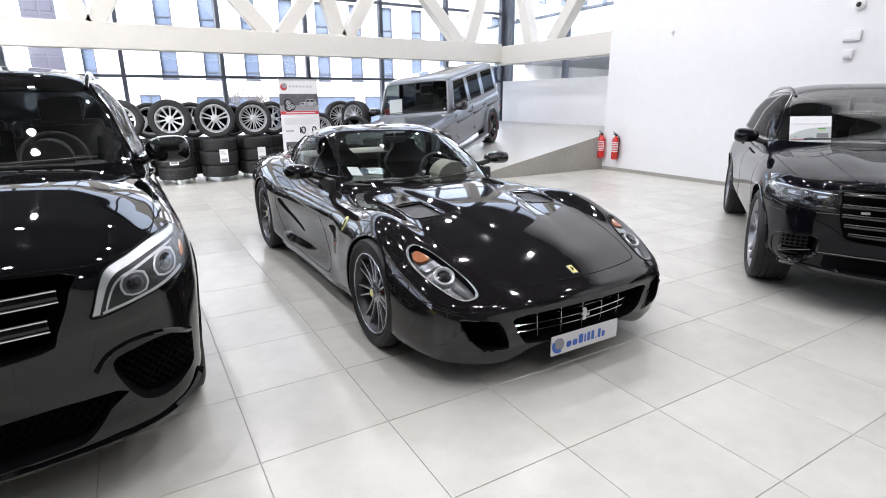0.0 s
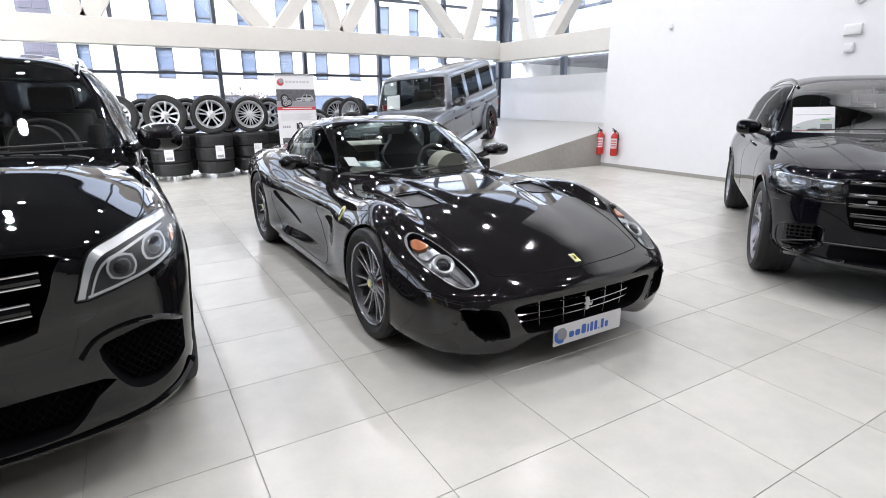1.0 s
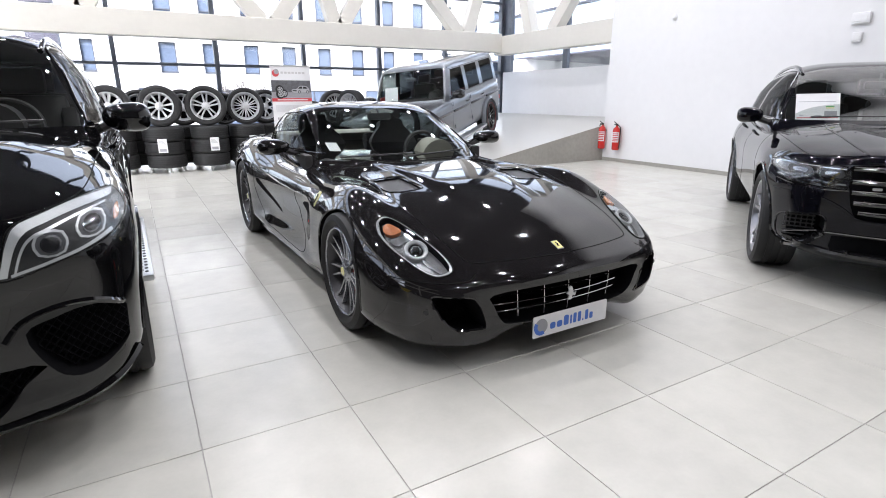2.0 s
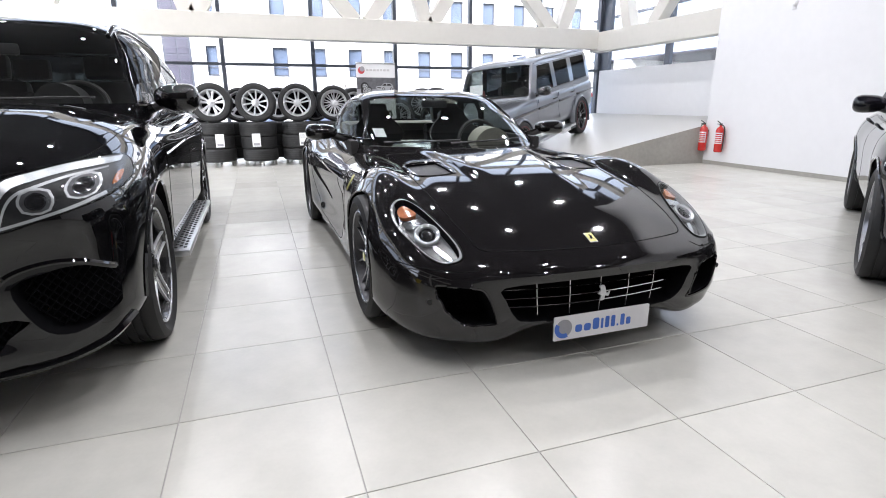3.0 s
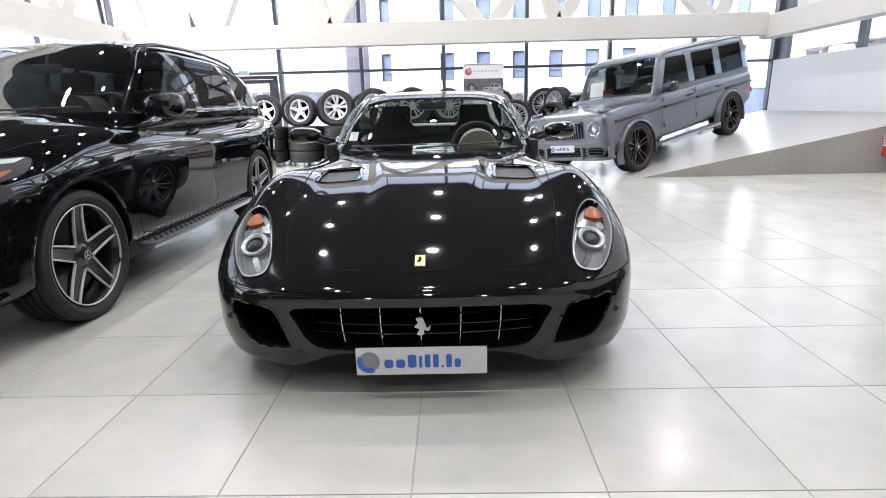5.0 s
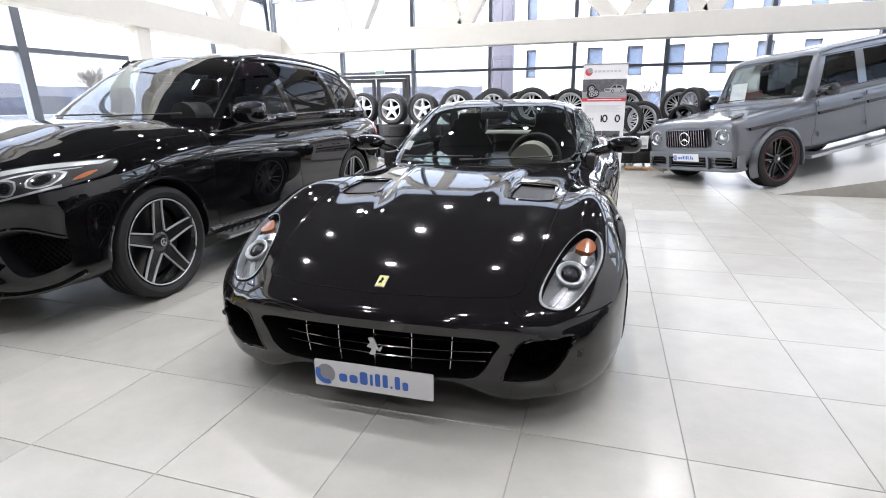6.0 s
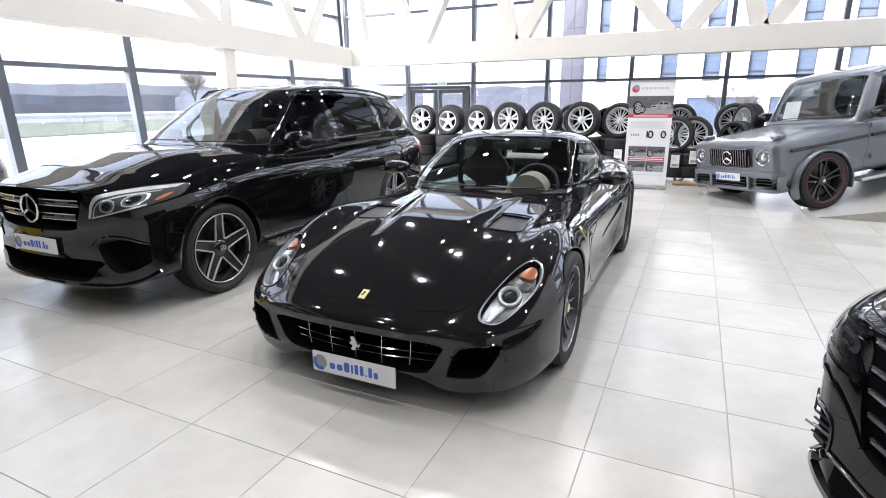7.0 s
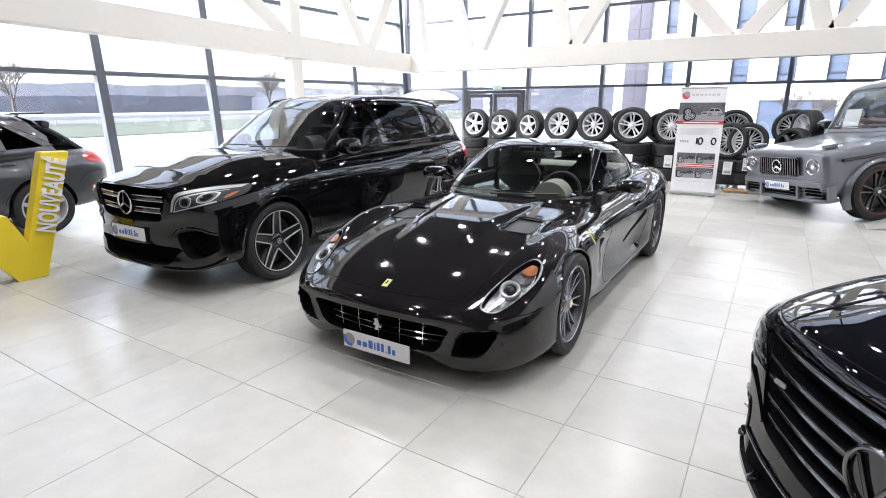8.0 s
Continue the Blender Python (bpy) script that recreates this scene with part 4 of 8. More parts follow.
# ---- the black coupe ----
def coupe(m):
    car = thing("sports_coupe", m, "black two-door sports coupe with fine-spoked grey wheels and dealer plate", "car", "cars in the hall")
    F_AXLE, R_AXLE = 0.93, 3.68
    W = curve((0, 0.55), (0.008, 0.625), (0.03, 0.70), (0.08, 0.775), (0.16, 0.845), (0.3, 0.915), (0.55, 0.968), (0.93, 0.982), (1.35, 0.945), (2.0, 0.922), (2.7, 0.935), (3.3, 0.98), (3.75, 0.985), (4.2, 0.95), (4.5, 0.86), (4.62, 0.75), (4.665, 0.66))
    ZL = curve((0, 0.175), (0.02, 0.135), (0.07, 0.115), (0.2, 0.10), (0.6, 0.11), (3.8, 0.115), (4.3, 0.16), (4.6, 0.24), (4.665, 0.30))
    ZH = curve((0, 0.455), (0.015, 0.48), (0.05, 0.502), (0.14, 0.545), (0.3, 0.612), (0.5, 0.675), (0.8, 0.745), (1.1, 0.792), (1.4, 0.824), (1.7, 0.848), (2.1, 0.872), (2.8, 0.885), (3.4, 0.915), (3.9, 0.935), (4.4, 0.94), (4.6, 0.90), (4.665, 0.84))
    prof = curve((-1, 0.955), (-0.75, 0.985), (-0.3, 0.998), (0.0, 1.0), (0.35, 0.995), (0.7, 0.965), (1.0, 0.91))

    def side(c, y):
        # Scooped doors: a hollow that starts high behind the front wheel and falls towards the rear sill.
        mid = min(1.0, max(0.0, (y - 1.46) / 0.35)) * min(1.0, max(0.0, (3.35 - y) / 0.5))
        mid = mid * mid * (3 - 2 * mid)
        c0 = 0.12 - 0.36 * max(0.0, y - 1.5)
        flare = 0.055 * bump(c, -0.95, 0.34)
        return prof(c) - mid * (0.060 * bump(c, c0, 0.36) - flare)

    def shape(x, y, z, b, c):
        up = max(0.0, c) ** 0.5
        ax = abs(x)
        # Wing crests over the lamps and wheels, a valley along the bonnet's edge.
        z += up * 0.098 * bump(ax, 0.825, 0.155) * bump(y, 0.95, 0.52)
        z -= up * 0.004 * bump(ax, 0.62, 0.09) * bump(y, 0.9, 0.6)
        # A flat-topped power dome that widens rearwards, with sharp shoulders.
        dome = 0.205 + 0.13 * max(0.0, y - 0.35)
        z += up * 0.018 / (1 + math.exp((ax - dome) / 0.0075)) * min(1.0, max(0.0, (y - 0.30) / 0.7)) * min(1.0, max(0.0, (1.95 - y) / 0.4))
        z += up * 0.07 * bump(ax, 0.82, 0.17) * bump(y, 3.65, 0.62)
        # The bumper's chin tucks under, its upper lip stands out; the chin rises between the ducts.
        if y < 0.5:
            k = 1 - y / 0.5
            y += 0.03 * bump(z, 0.18, 0.06) * k - 0.014 * bump(z, 0.465, 0.04) * k
            mid = 1 / (1 + math.exp((ax - 0.43) / 0.045))
            z += 0.085 * mid * k * bump(z, 0.10, 0.11)
        return (x, y, z)

    bm = loft(4.665, W, ZL, ZH, side, 4.2, 7.0, shape, 170, 248)
    for v in bm.verts:
        # The nose is swept: its middle stands before its sides.
        if v.co.y < 1.0:
            v.co.y += 0.07 * min(1.0, (v.co.x / 0.65) ** 2) * (1 - v.co.y)
    cut = bmesh.new()
    cyl_cut(cut, F_AXLE, 0.342, 0.362, 0.56, 1.2)
    cyl_cut(cut, R_AXLE, 0.36, 0.380, 0.56, 1.2)
    mouth = smooth_outline([(-0.495, 0.400), (-0.25, 0.414), (0, 0.417), (0.25, 0.414), (0.495, 0.400), (0.485, 0.34), (0.44, 0.262), (0.36, 0.224), (0.0, 0.214), (-0.36, 0.224), (-0.44, 0.262), (-0.485, 0.34)], 3)
    to_front = Matrix(((1, 0, 0, 0), (0, 0, 1, -0.2), (0, 1, 0, 0), (0, 0, 0, 1)))
    prism(cut, mouth, 0.42, to_front)
    ducts = {}
    for s in (1, -1):
        duct = smooth_outline([(s * 0.575, 0.385), (s * 0.65, 0.402), (s * 0.765, 0.412), (s * 0.762, 0.36), (s * 0.715, 0.275), (s * 0.655, 0.232), (s * 0.535, 0.226), (s * 0.52, 0.252)], 3)
        ducts[s] = duct
        prism(cut, duct if s > 0 else duct[::-1], 0.50, to_front)
    hole = [(-0.105, -0.14), (0.108, -0.14), (0.114, 0.0), (0.104, 0.14), (-0.085, 0.14), (-0.10, 0.0)]
    VX, VY = 0.482, 1.12
    for s in (1, -1):
        # Vents at the back of the bonnet.
        m4 = Matrix.Translation((s * VX, VY, 0.745)) @ Matrix.Rotation(radians(7), 4, "X")
        o = [(s * u, v) for u, v in hole]
        prism(cut, o if s > 0 else o[::-1], 0.2, m4)
    lamp = smooth_outline([(0.645, 0.172), (0.725, 0.185), (0.79, 0.275), (0.842, 0.41), (0.860, 0.53), (0.838, 0.615), (0.775, 0.625), (0.708, 0.53), (0.652, 0.36), (0.625, 0.23)], 4)
    bowl = [(0.742 + (u - 0.742) * 0.90, 0.40 + (v - 0.40) * 0.948) for u, v in lamp]
    for s in (1, -1):
        # Lamp bowls sink into the wings.
        o = [(s * u, v) for u, v in bowl]
        prism(cut, o if s < 0 else o[::-1], 0.5, Matrix(((1, 0, 0, 0), (0, 1, 0, 0), (0, 0.55, 1, 0.32), (0, 0, 0, 1))))
    skin = tree_of(bm)
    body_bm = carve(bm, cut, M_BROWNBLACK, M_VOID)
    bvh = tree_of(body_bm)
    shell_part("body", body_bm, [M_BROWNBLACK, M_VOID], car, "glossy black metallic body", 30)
    # Seams: bonnet, wings to bumper, doors, washer cover.
    both(bvh, seam, car, "panel_gap", M_GAP, TOP, [(0.0, 0.095), (0.25, 0.112), (0.45, 0.150), (0.545, 0.195), (0.575, 0.30), (0.60, 0.45), (0.635, 0.8), (0.67, 1.2), (0.71, 1.6)], radius=0.0035)
    both(bvh, seam, car, "panel_gap", M_GAP, FRONT, [(0.548, 0.497), (0.60, 0.473), (0.68, 0.466), (0.77, 0.470), (0.85, 0.477), (0.90, 0.483)], radius=0.003)
    both(bvh, seam, car, "panel_gap", M_GAP, LEFT, [(1.93, 0.84), (1.96, 0.70), (1.97, 0.56), (1.86, 0.44), (1.72, 0.34), (1.74, 0.26), (1.95, 0.235), (2.5, 0.235), (2.95, 0.26), (3.10, 0.5), (3.12, 0.84)], radius=0.003)
    both(bvh, seam, car, "washer_cover", M_GAP, FRONT, [(0.735, 0.452), (0.775, 0.455), (0.775, 0.425), (0.735, 0.422)], radius=0.0015, n=3, closed=True)
    # Sunken panels in the bonnet vents.
    for s in (1, -1):
        v = part("bonnet_vent", patch(skin, TOP, [(s * (VX + u * 1.03), VY + w * 1.02) for u, w in hole], -0.013, 3), M_PLASTIC, car, "dark sunken vent panel")
        part("vent_rim", seam(bvh, TOP, [(s * (VX + u * 1.06), VY + w * 1.05) for u, w in hole], 0.006, -0.001, 3, True), M_BROWNBLACK, v, smooth=60)
    # Grille bars and inner screen.
    gr = part("grille", prism(bmesh.new(), [(u * 0.98, v) for u, v in mouth], 0.01, Matrix(((1, 0, 0, 0), (0, 0, 1, 0.22), (0, 1, 0, 0), (0, 0, 0, 1)))), M_VOID, car)
    for z, hw in ((0.283, 0.445), (0.322, 0.468), (0.366, 0.478)):
        part("bar", tube(bmesh.new(), [(u, 0.052 + 0.062 * (u / 0.5) ** 2, z) for u in np.linspace(-hw, hw, 17)], 0.0026, 5), M_CHROME, gr, smooth=60)
    for u in (-0.316, -0.158, 0.0, 0.158, 0.316):
        yy = 0.054 + 0.062 * (u / 0.5) ** 2
        part("bar", tube(bmesh.new(), [(u * 0.97, yy + 0.004, 0.232), (u, yy, 0.32), (u * 1.01, yy + 0.004, 0.412)], 0.0022, 5), M_CHROME, gr, smooth=60)
    # Small rearing silver emblem as plain shapes.
    em = smooth_outline([(-0.018, -0.055), (-0.006, -0.02), (-0.03, -0.005), (-0.012, 0.022), (-0.022, 0.05), (0.006, 0.055), (0.018, 0.03), (0.03, -0.012), (0.05, 0.004), (0.04, -0.03), (0.018, -0.025), (0.012, -0.055)], 3)
    part("emblem", prism(bmesh.new(), [(u * 0.80, v * 0.64) for u, v in em], 0.006, Matrix(((1, 0, 0, 0.0), (0, 0, 1, 0.036), (0, 1, 0, 0.322), (0, 0, 0, 1)))), M_BRUSH, gr, smooth=40)
    for s in (1, -1):
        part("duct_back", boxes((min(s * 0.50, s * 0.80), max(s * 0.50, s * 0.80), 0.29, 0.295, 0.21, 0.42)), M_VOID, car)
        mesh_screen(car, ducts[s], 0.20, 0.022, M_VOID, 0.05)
        part("duct_lip", seam(bvh, FRONT, ducts[s], 0.007, -0.004, 2, True), M_BROWNBLACK, car, smooth=60)
    dealer_plate(car, Matrix(((1, 0, 0, 0.0), (0, 0, -1, 0.024), (0, 1, 0, 0.183), (0, 0, 0, 1))))
    # Nose badge and wing shields.
    part("badge", patch(bvh, TOP, [(-0.0205, 0.127), (0.0205, 0.127), (0.0205, 0.189), (-0.0205, 0.189)], 0.002, 2, 0.003), M_BRUSH, car, "silver badge rim")
    part("badge", patch(bvh, TOP, [(-0.018, 0.130), (0.018, 0.130), (0.018, 0.186), (-0.018, 0.186)], 0.004, 2, 0.004), M_YELLOW, car, "small pale yellow nose badge")
    part("badge", patch(bvh, TOP, smooth_outline([(-0.007, 0.141), (-0.001, 0.149), (0.006, 0.141), (0.003, 0.156), (0.009, 0.163), (0.003, 0.170), (0.0, 0.178), (-0.007, 0.170), (-0.003, 0.161), (-0.010, 0.154)], 2), 0.0055, 2), M_VOID, car)
    both(bvh, patch, car, "wing_badge", M_YELLOW, LEFT, smooth_outline([(1.382, 0.73), (1.430, 0.73), (1.437, 0.69), (1.403, 0.642), (1.374, 0.69)], 2), "yellow shield badge", off=0.003, rings=2, thick=0.004)
    both(bvh, patch, car, "wing_badge_mark", M_VOID, LEFT, smooth_outline([(1.395, 0.715), (1.415, 0.712), (1.41, 0.69), (1.418, 0.67), (1.40, 0.662), (1.392, 0.69)], 2), off=0.0065, rings=1)
    both(bvh, patch, car, "side_marker", M_TAIL, LEFT, rounded_pts(1.64, 0.50, 0.040, 0.016), off=0.003, rings=2, thick=0.004)
    for s in (1, -1):
        bm2 = bmesh.new()
        c = cast(bvh, FRONT, s * 0.79, 0.335, 0.0)
        rod(bm2, c + Vector((0, 0.01, 0)), c - Vector((s * -0.002, 0.004, 0)), 0.014, 0.013, 14)
        part("parking_sensor", bm2, M_PLASTIC, car)
    # Head lamps: pale rim, sunken dark tray, projector with its bright bezel, amber dome and clear cover.
    for s in (1, -1):
        pts = lamp if s > 0 else mirror_pts(lamp)
        o = [(s * u, v) for u, v in bowl]
        rim = bmesh.new()
        rows = [[rim.verts.new(cast(skin, TOP, u, v, off)) for u, v in ring] for ring, off in ((pts, 0.002), (o, 0.001), (o, -0.036))]
        for r0, r1 in zip(rows[:-1], rows[1:]):
            for i in range(len(r0)):
                j = (i + 1) % len(r0)
                rim.faces.new((r0[i], r0[j], r1[j], r1[i]) if s > 0 else (r0[j], r0[i], r1[i], r1[j]))
        h = part("headlamp", rim, M_LAMPRIM, car, "clear teardrop headlamp with projector", smooth=50)
        part("lamp_tray", patch(skin, TOP, o, -0.034, 5), M_SILVERBOX, h, "grey metallic lamp tray", smooth=50)
        c = cast(skin, TOP, s * 0.738, 0.36, -0.012)
        flat = (cast(skin, TOP, s * 0.738, 0.36, 0.1) - c).normalized()
        d = (flat * 0.8 + Vector((0, -0.25, 0.0))).normalized()
        q = d.to_track_quat("X", "Z").to_matrix().to_4x4()
        for name_, prof_, mm in (("lamp_bezel", [(-0.045, 0.060), (0.006, 0.060), (0.010, 0.055), (0.004, 0.043), (-0.010, 0.038)], M_LIGHTBAR), ("lamp_ring", [(-0.010, 0.040), (0.001, 0.037), (-0.004, 0.031)], M_DARKCHROME), ("projector", [(-0.006, 0.032), (0.006, 0.024), (0.011, 0.012), (0.0125, 0.0)], M_GLOSSBLK)):
            b2 = bmesh.new()
            lathe(b2, prof_, 32)
            ob = part(name_, b2, mm, h, smooth=40)
            ob.matrix_basis = Matrix.Translation(c) @ q
        part("turn_signal", patch(skin, TOP, [(s * u, v) for u, v in smooth_outline([(0.742, 0.512), (0.770, 0.497), (0.808, 0.502), (0.830, 0.535), (0.822, 0.572), (0.788, 0.584), (0.760, 0.552)], 3)], -0.012, 4, 0.02), M_AMBER, h, "amber indicator dome", smooth=50)
        part("lamp_reflector", patch(skin, TOP, [(s * u, v) for u, v in smooth_outline([(0.694, 0.440), (0.735, 0.440), (0.806, 0.430), (0.828, 0.485), (0.775, 0.478), (0.724, 0.492)], 3)], -0.02, 2, 0.012), M_REFLECT, h, smooth=50)
        part("lamp_frame", patch(skin, TOP, [(s * u, v) for u, v in smooth_outline([(0.672, 0.215), (0.690, 0.208), (0.735, 0.290), (0.715, 0.300)], 3)], -0.026, 2, 0.008), M_REFLECT, h, smooth=50)
        cov = part("lens", patch(skin, TOP, pts, 0.008, 6, 0.008), M_LENS, h, smooth=50)
        cov.visible_shadow = False
        part("lamp_seam", seam(skin, TOP, pts, 0.004, 0.001, 2, True), M_GAP, h)
    # Shade painted dark: hollow behind the front wheels, slot before the rear wheels. Sill.
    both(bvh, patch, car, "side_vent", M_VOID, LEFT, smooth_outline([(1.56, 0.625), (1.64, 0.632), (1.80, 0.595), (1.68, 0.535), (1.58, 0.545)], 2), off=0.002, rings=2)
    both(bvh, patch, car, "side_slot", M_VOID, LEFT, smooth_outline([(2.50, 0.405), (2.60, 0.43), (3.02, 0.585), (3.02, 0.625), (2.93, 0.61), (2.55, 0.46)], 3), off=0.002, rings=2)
    both(bvh, seam, car, "door_crease", M_BROWNBLACK, LEFT, [(1.62, 0.66), (1.95, 0.655), (2.4, 0.665), (2.9, 0.70), (3.2, 0.74)], radius=0.008, off=-0.003)
    both(bvh, seam, car, "sill", M_GLOSSBLK, LEFT, [(1.36, 0.165), (2.2, 0.155), (3.22, 0.165)], radius=0.022, off=0.0)
    for y, zc, r in ((F_AXLE, 0.342, 0.366), (R_AXLE, 0.36, 0.384)):
        both(bvh, seam, car, "arch_lip", M_BROWNBLACK, LEFT, [(y + r * math.cos(radians(a)), zc + r * math.sin(radians(a))) for a in range(-18, 199, 12)], radius=0.007, off=-0.002, n=3)
    # Cabin: a low glasshouse set far back.
    CW = curve((1.60, 0.42), (1.66, 0.58), (1.74, 0.69), (1.9, 0.765), (2.2, 0.805), (2.6, 0.815), (3.0, 0.80), (3.4, 0.745), (3.8, 0.63), (4.1, 0.48), (4.4, 0.34))
    CH = curve((1.60, 0.80), (1.72, 0.858), (1.9, 0.953), (2.1, 1.055), (2.3, 1.145), (2.5, 1.220), (2.65, 1.256), (2.85, 1.275), (3.05, 1.268), (3.3, 1.225), (3.7, 1.105), (4.1, 0.985), (4.4, 0.90))
    cs = curve((-1, 1.0), (-0.4, 0.985), (0.1, 0.925), (0.6, 0.825), (1.0, 0.75))
    cb = loft(4.4, CW, curve((1.60, 0.72), (4.4, 0.80)), CH, lambda c, y: cs(c), 4.4, 8, None, 90, 112, 1.60)
    for v in cb.verts:
        # The windscreen is bowed: its sides lie behind its middle.
        f = min(1.0, max(0.0, (3.1 - v.co.y) / 0.8))
        v.co.y += 0.15 * (v.co.x / 0.75) ** 2 * f

    def line(y0, z0, y1, z1):
        """A plane through a side-view line, seen along x; its normal points to larger y."""
        d = Vector((0, y1 - y0, z1 - z0)).normalized()
        n = Vector((0, d.z, -d.y))
        return (Vector((0, y0, z0)), n if n.y > 0 else -n)

    def edge(s, x0, z0, x1, z1):
        d = Vector((x1 - x0, 0, z1 - z0)).normalized()
        return (Vector((s * x0, 0, z0)), Vector((s * d.z, 0, -d.x)))

    screen = [edge(s, 0.700, 0.87, 0.508, 1.235) for s in (1, -1)]
    a_line, b_line = line(2.05, 0.91, 2.62, 1.195), line(3.16, 0.92, 2.98, 1.2)
    belt, rail = (Vector((0, 2.0, 0.905)), Vector((0, -0.025, 1)).normalized()), (Vector((0, 2.6, 1.188)), Vector((0, 0.03, 1)).normalized())
    head, rear0, rear1 = line(2.56, 1.0, 2.56, 2.0), line(3.28, 1.0, 3.29, 2.0), line(4.06, 0.8, 4.08, 2.0)
    low = (Vector((0, 0, 0.862)), Vector((0, 0, 1)))
    quarter, q_end = line(3.25, 0.92, 3.07, 1.2), line(3.66, 0.92, 3.22, 1.19)

    def ahead(p, plane):
        return (p - plane[0]).dot(plane[1]) > 0

    def classes(c, n):
        inside = all((c - co).dot(no) < 0 for co, no in screen)
        if inside and not ahead(c, head) and ahead(c, low) and n.y < 0:
            return "windscreen"
        if inside and ahead(c, rear0) and not ahead(c, rear1) and n.y > 0.1 and c.z > 0.95:
            return "rear_window"
        if abs(n.x) > 0.4 and ahead(c, belt) and not ahead(c, rail):
            if ahead(c, a_line) and not ahead(c, b_line):
                return "window_l" if c.x > 0 else "window_r"
            if ahead(c, quarter) and not ahead(c, q_end):
                return "window_l2" if c.x > 0 else "window_r2"
        return "roof"

    cab_bvh = tree_of(cb)
    pieces = split_cabin(cb, screen + [a_line, b_line, belt, rail, head, rear0, rear1, low, quarter, q_end], classes)
    scr_bvh = None
    for key, b2 in pieces.items():
        if key == "roof":
            bmesh.ops.recalc_face_normals(b2, faces=b2.faces)
            roof_lining(b2, car, M_LINING)
            part("roof", b2, M_BROWNBLACK, car, "glossy black roof and pillars", smooth=35)
        else:
            if key == "windscreen":
                scr_bvh = tree_of(b2)
            name_ = "windscreen" if key == "windscreen" else "rear_window" if key == "rear_window" else "side_window"
            g = part(name_, b2, M_COUPESIDE if name_ == "side_window" else M_COUPEGLASS, car, smooth=40)
            g.visible_shadow = False
    # Dark band round the windscreen's glass and along its head, window rubber.
    both(cab_bvh, seam, car, "screen_edge", M_GLOSSBLK, FRONT, [(0.696, 0.875), (0.60, 1.06), (0.512, 1.225)], radius=0.011, off=-0.004)
    both(cab_bvh, seam, car, "window_trim", M_GLOSSBLK, LEFT, [(2.02, 0.905), (2.5, 0.918), (3.15, 0.932), (3.64, 0.945)], radius=0.006, off=0.002)
    both(cab_bvh, seam, car, "window_trim", M_GLOSSBLK, LEFT, [(2.06, 0.915), (2.34, 1.058), (2.62, 1.185), (2.8, 1.192), (3.02, 1.178), (3.22, 1.16), (3.45, 1.06), (3.62, 0.95)], radius=0.006, off=0.002)
    # Inside: lining, dashboard, seats, shelf.
    part("dashboard", boxes((-0.66, 0.66, 1.86, 2.22, 0.62, 0.855), bevel=0.06), M_LEATHER, car, smooth=40)
    cl = bmesh.new()
    rod(cl, (0.34, 2.02, 0.82), (0.34, 2.20, 0.84), 0.155, 0.145, 24)
    part("dashboard_hood", cl, M_BEIGE, car, "beige leather instrument hood", smooth=40)
    steering(car, 0.34, 2.27, 0.845, 70, 0.185)
    for s in (1, -1):
        seat(car, s * 0.36, 2.72, 0.40, M_LEATHER, 20, 0.46)
        sh = bmesh.new()
        prism(sh, smooth_outline([(-0.24, 0.0), (-0.255, 0.22), (-0.21, 0.34), (-0.13, 0.43), (-0.11, 0.49), (0.0, 0.52), (0.11, 0.49), (0.13, 0.43), (0.21, 0.34), (0.255, 0.22), (0.24, 0.0)], 3), 0.10, Matrix.Translation((s * 0.37, 2.98, 0.60)) @ Matrix.Rotation(radians(-16), 4, "X") @ TO_FRONT)
        part("backrest_shell", sh, M_LEATHER, car, "black bucket seat back", smooth=40)
        part("door_lining", boxes((s * 0.75 - 0.03, s * 0.75 + 0.03, 2.05, 3.15, 0.55, 0.90), bevel=0.02), M_LEATHER, car, smooth=40)
    part("rear_shelf", boxes((-0.60, 0.60, 3.22, 3.75, 0.70, 0.985), bevel=0.05), M_BEIGE, car, "beige leather shelf behind the seats", smooth=40)
    part("cabin_floor", boxes((-0.68, 0.68, 2.15, 3.3, 0.28, 0.32), bevel=0.01), M_VOID, car)
    mr = bmesh.new()
    box(mr, -0.11, 0.11, 2.44, 2.47, 1.125, 1.185, bevel=0.02)
    rod(mr, (0, 2.46, 1.175), (0, 2.50, 1.215), 0.008)
    part("inner_mirror", mr, M_PLASTIC, car, smooth=40)
    if scr_bvh:
        wiper(scr_bvh, car, (0.50, 0.900), (-0.10, 0.882))
        wiper(scr_bvh, car, (-0.02, 0.900), (-0.56, 0.890))
        part("sticker", patch(scr_bvh, FRONT, [(-0.60, 0.925), (-0.53, 0.925), (-0.53, 0.98), (-0.60, 0.98)], -0.006, 1), M_PAPER, car)
    for s in (1, -1):
        mu = mirror_unit(car, s, 0.965, 2.235, 0.958, M_BROWNBLACK, 0.23, 0.115, 0.16, "glossy black door mirror on twin stalks")
        for dz in (-0.012, -0.046):
            part("mirror_stalk", tube(bmesh.new(), [(-s * 0.07, 0.01, dz), (-s * 0.15, 0.0, dz - 0.012), (-s * 0.225, -0.02, dz - 0.03)], 0.011, 8), M_BROWNBLACK, mu, smooth=50)
    both(bvh, seam, car, "door_handle", M_BROWNBLACK, LEFT, [(2.88, 0.72), (2.96, 0.725), (3.04, 0.72)], radius=0.009, off=0.008)
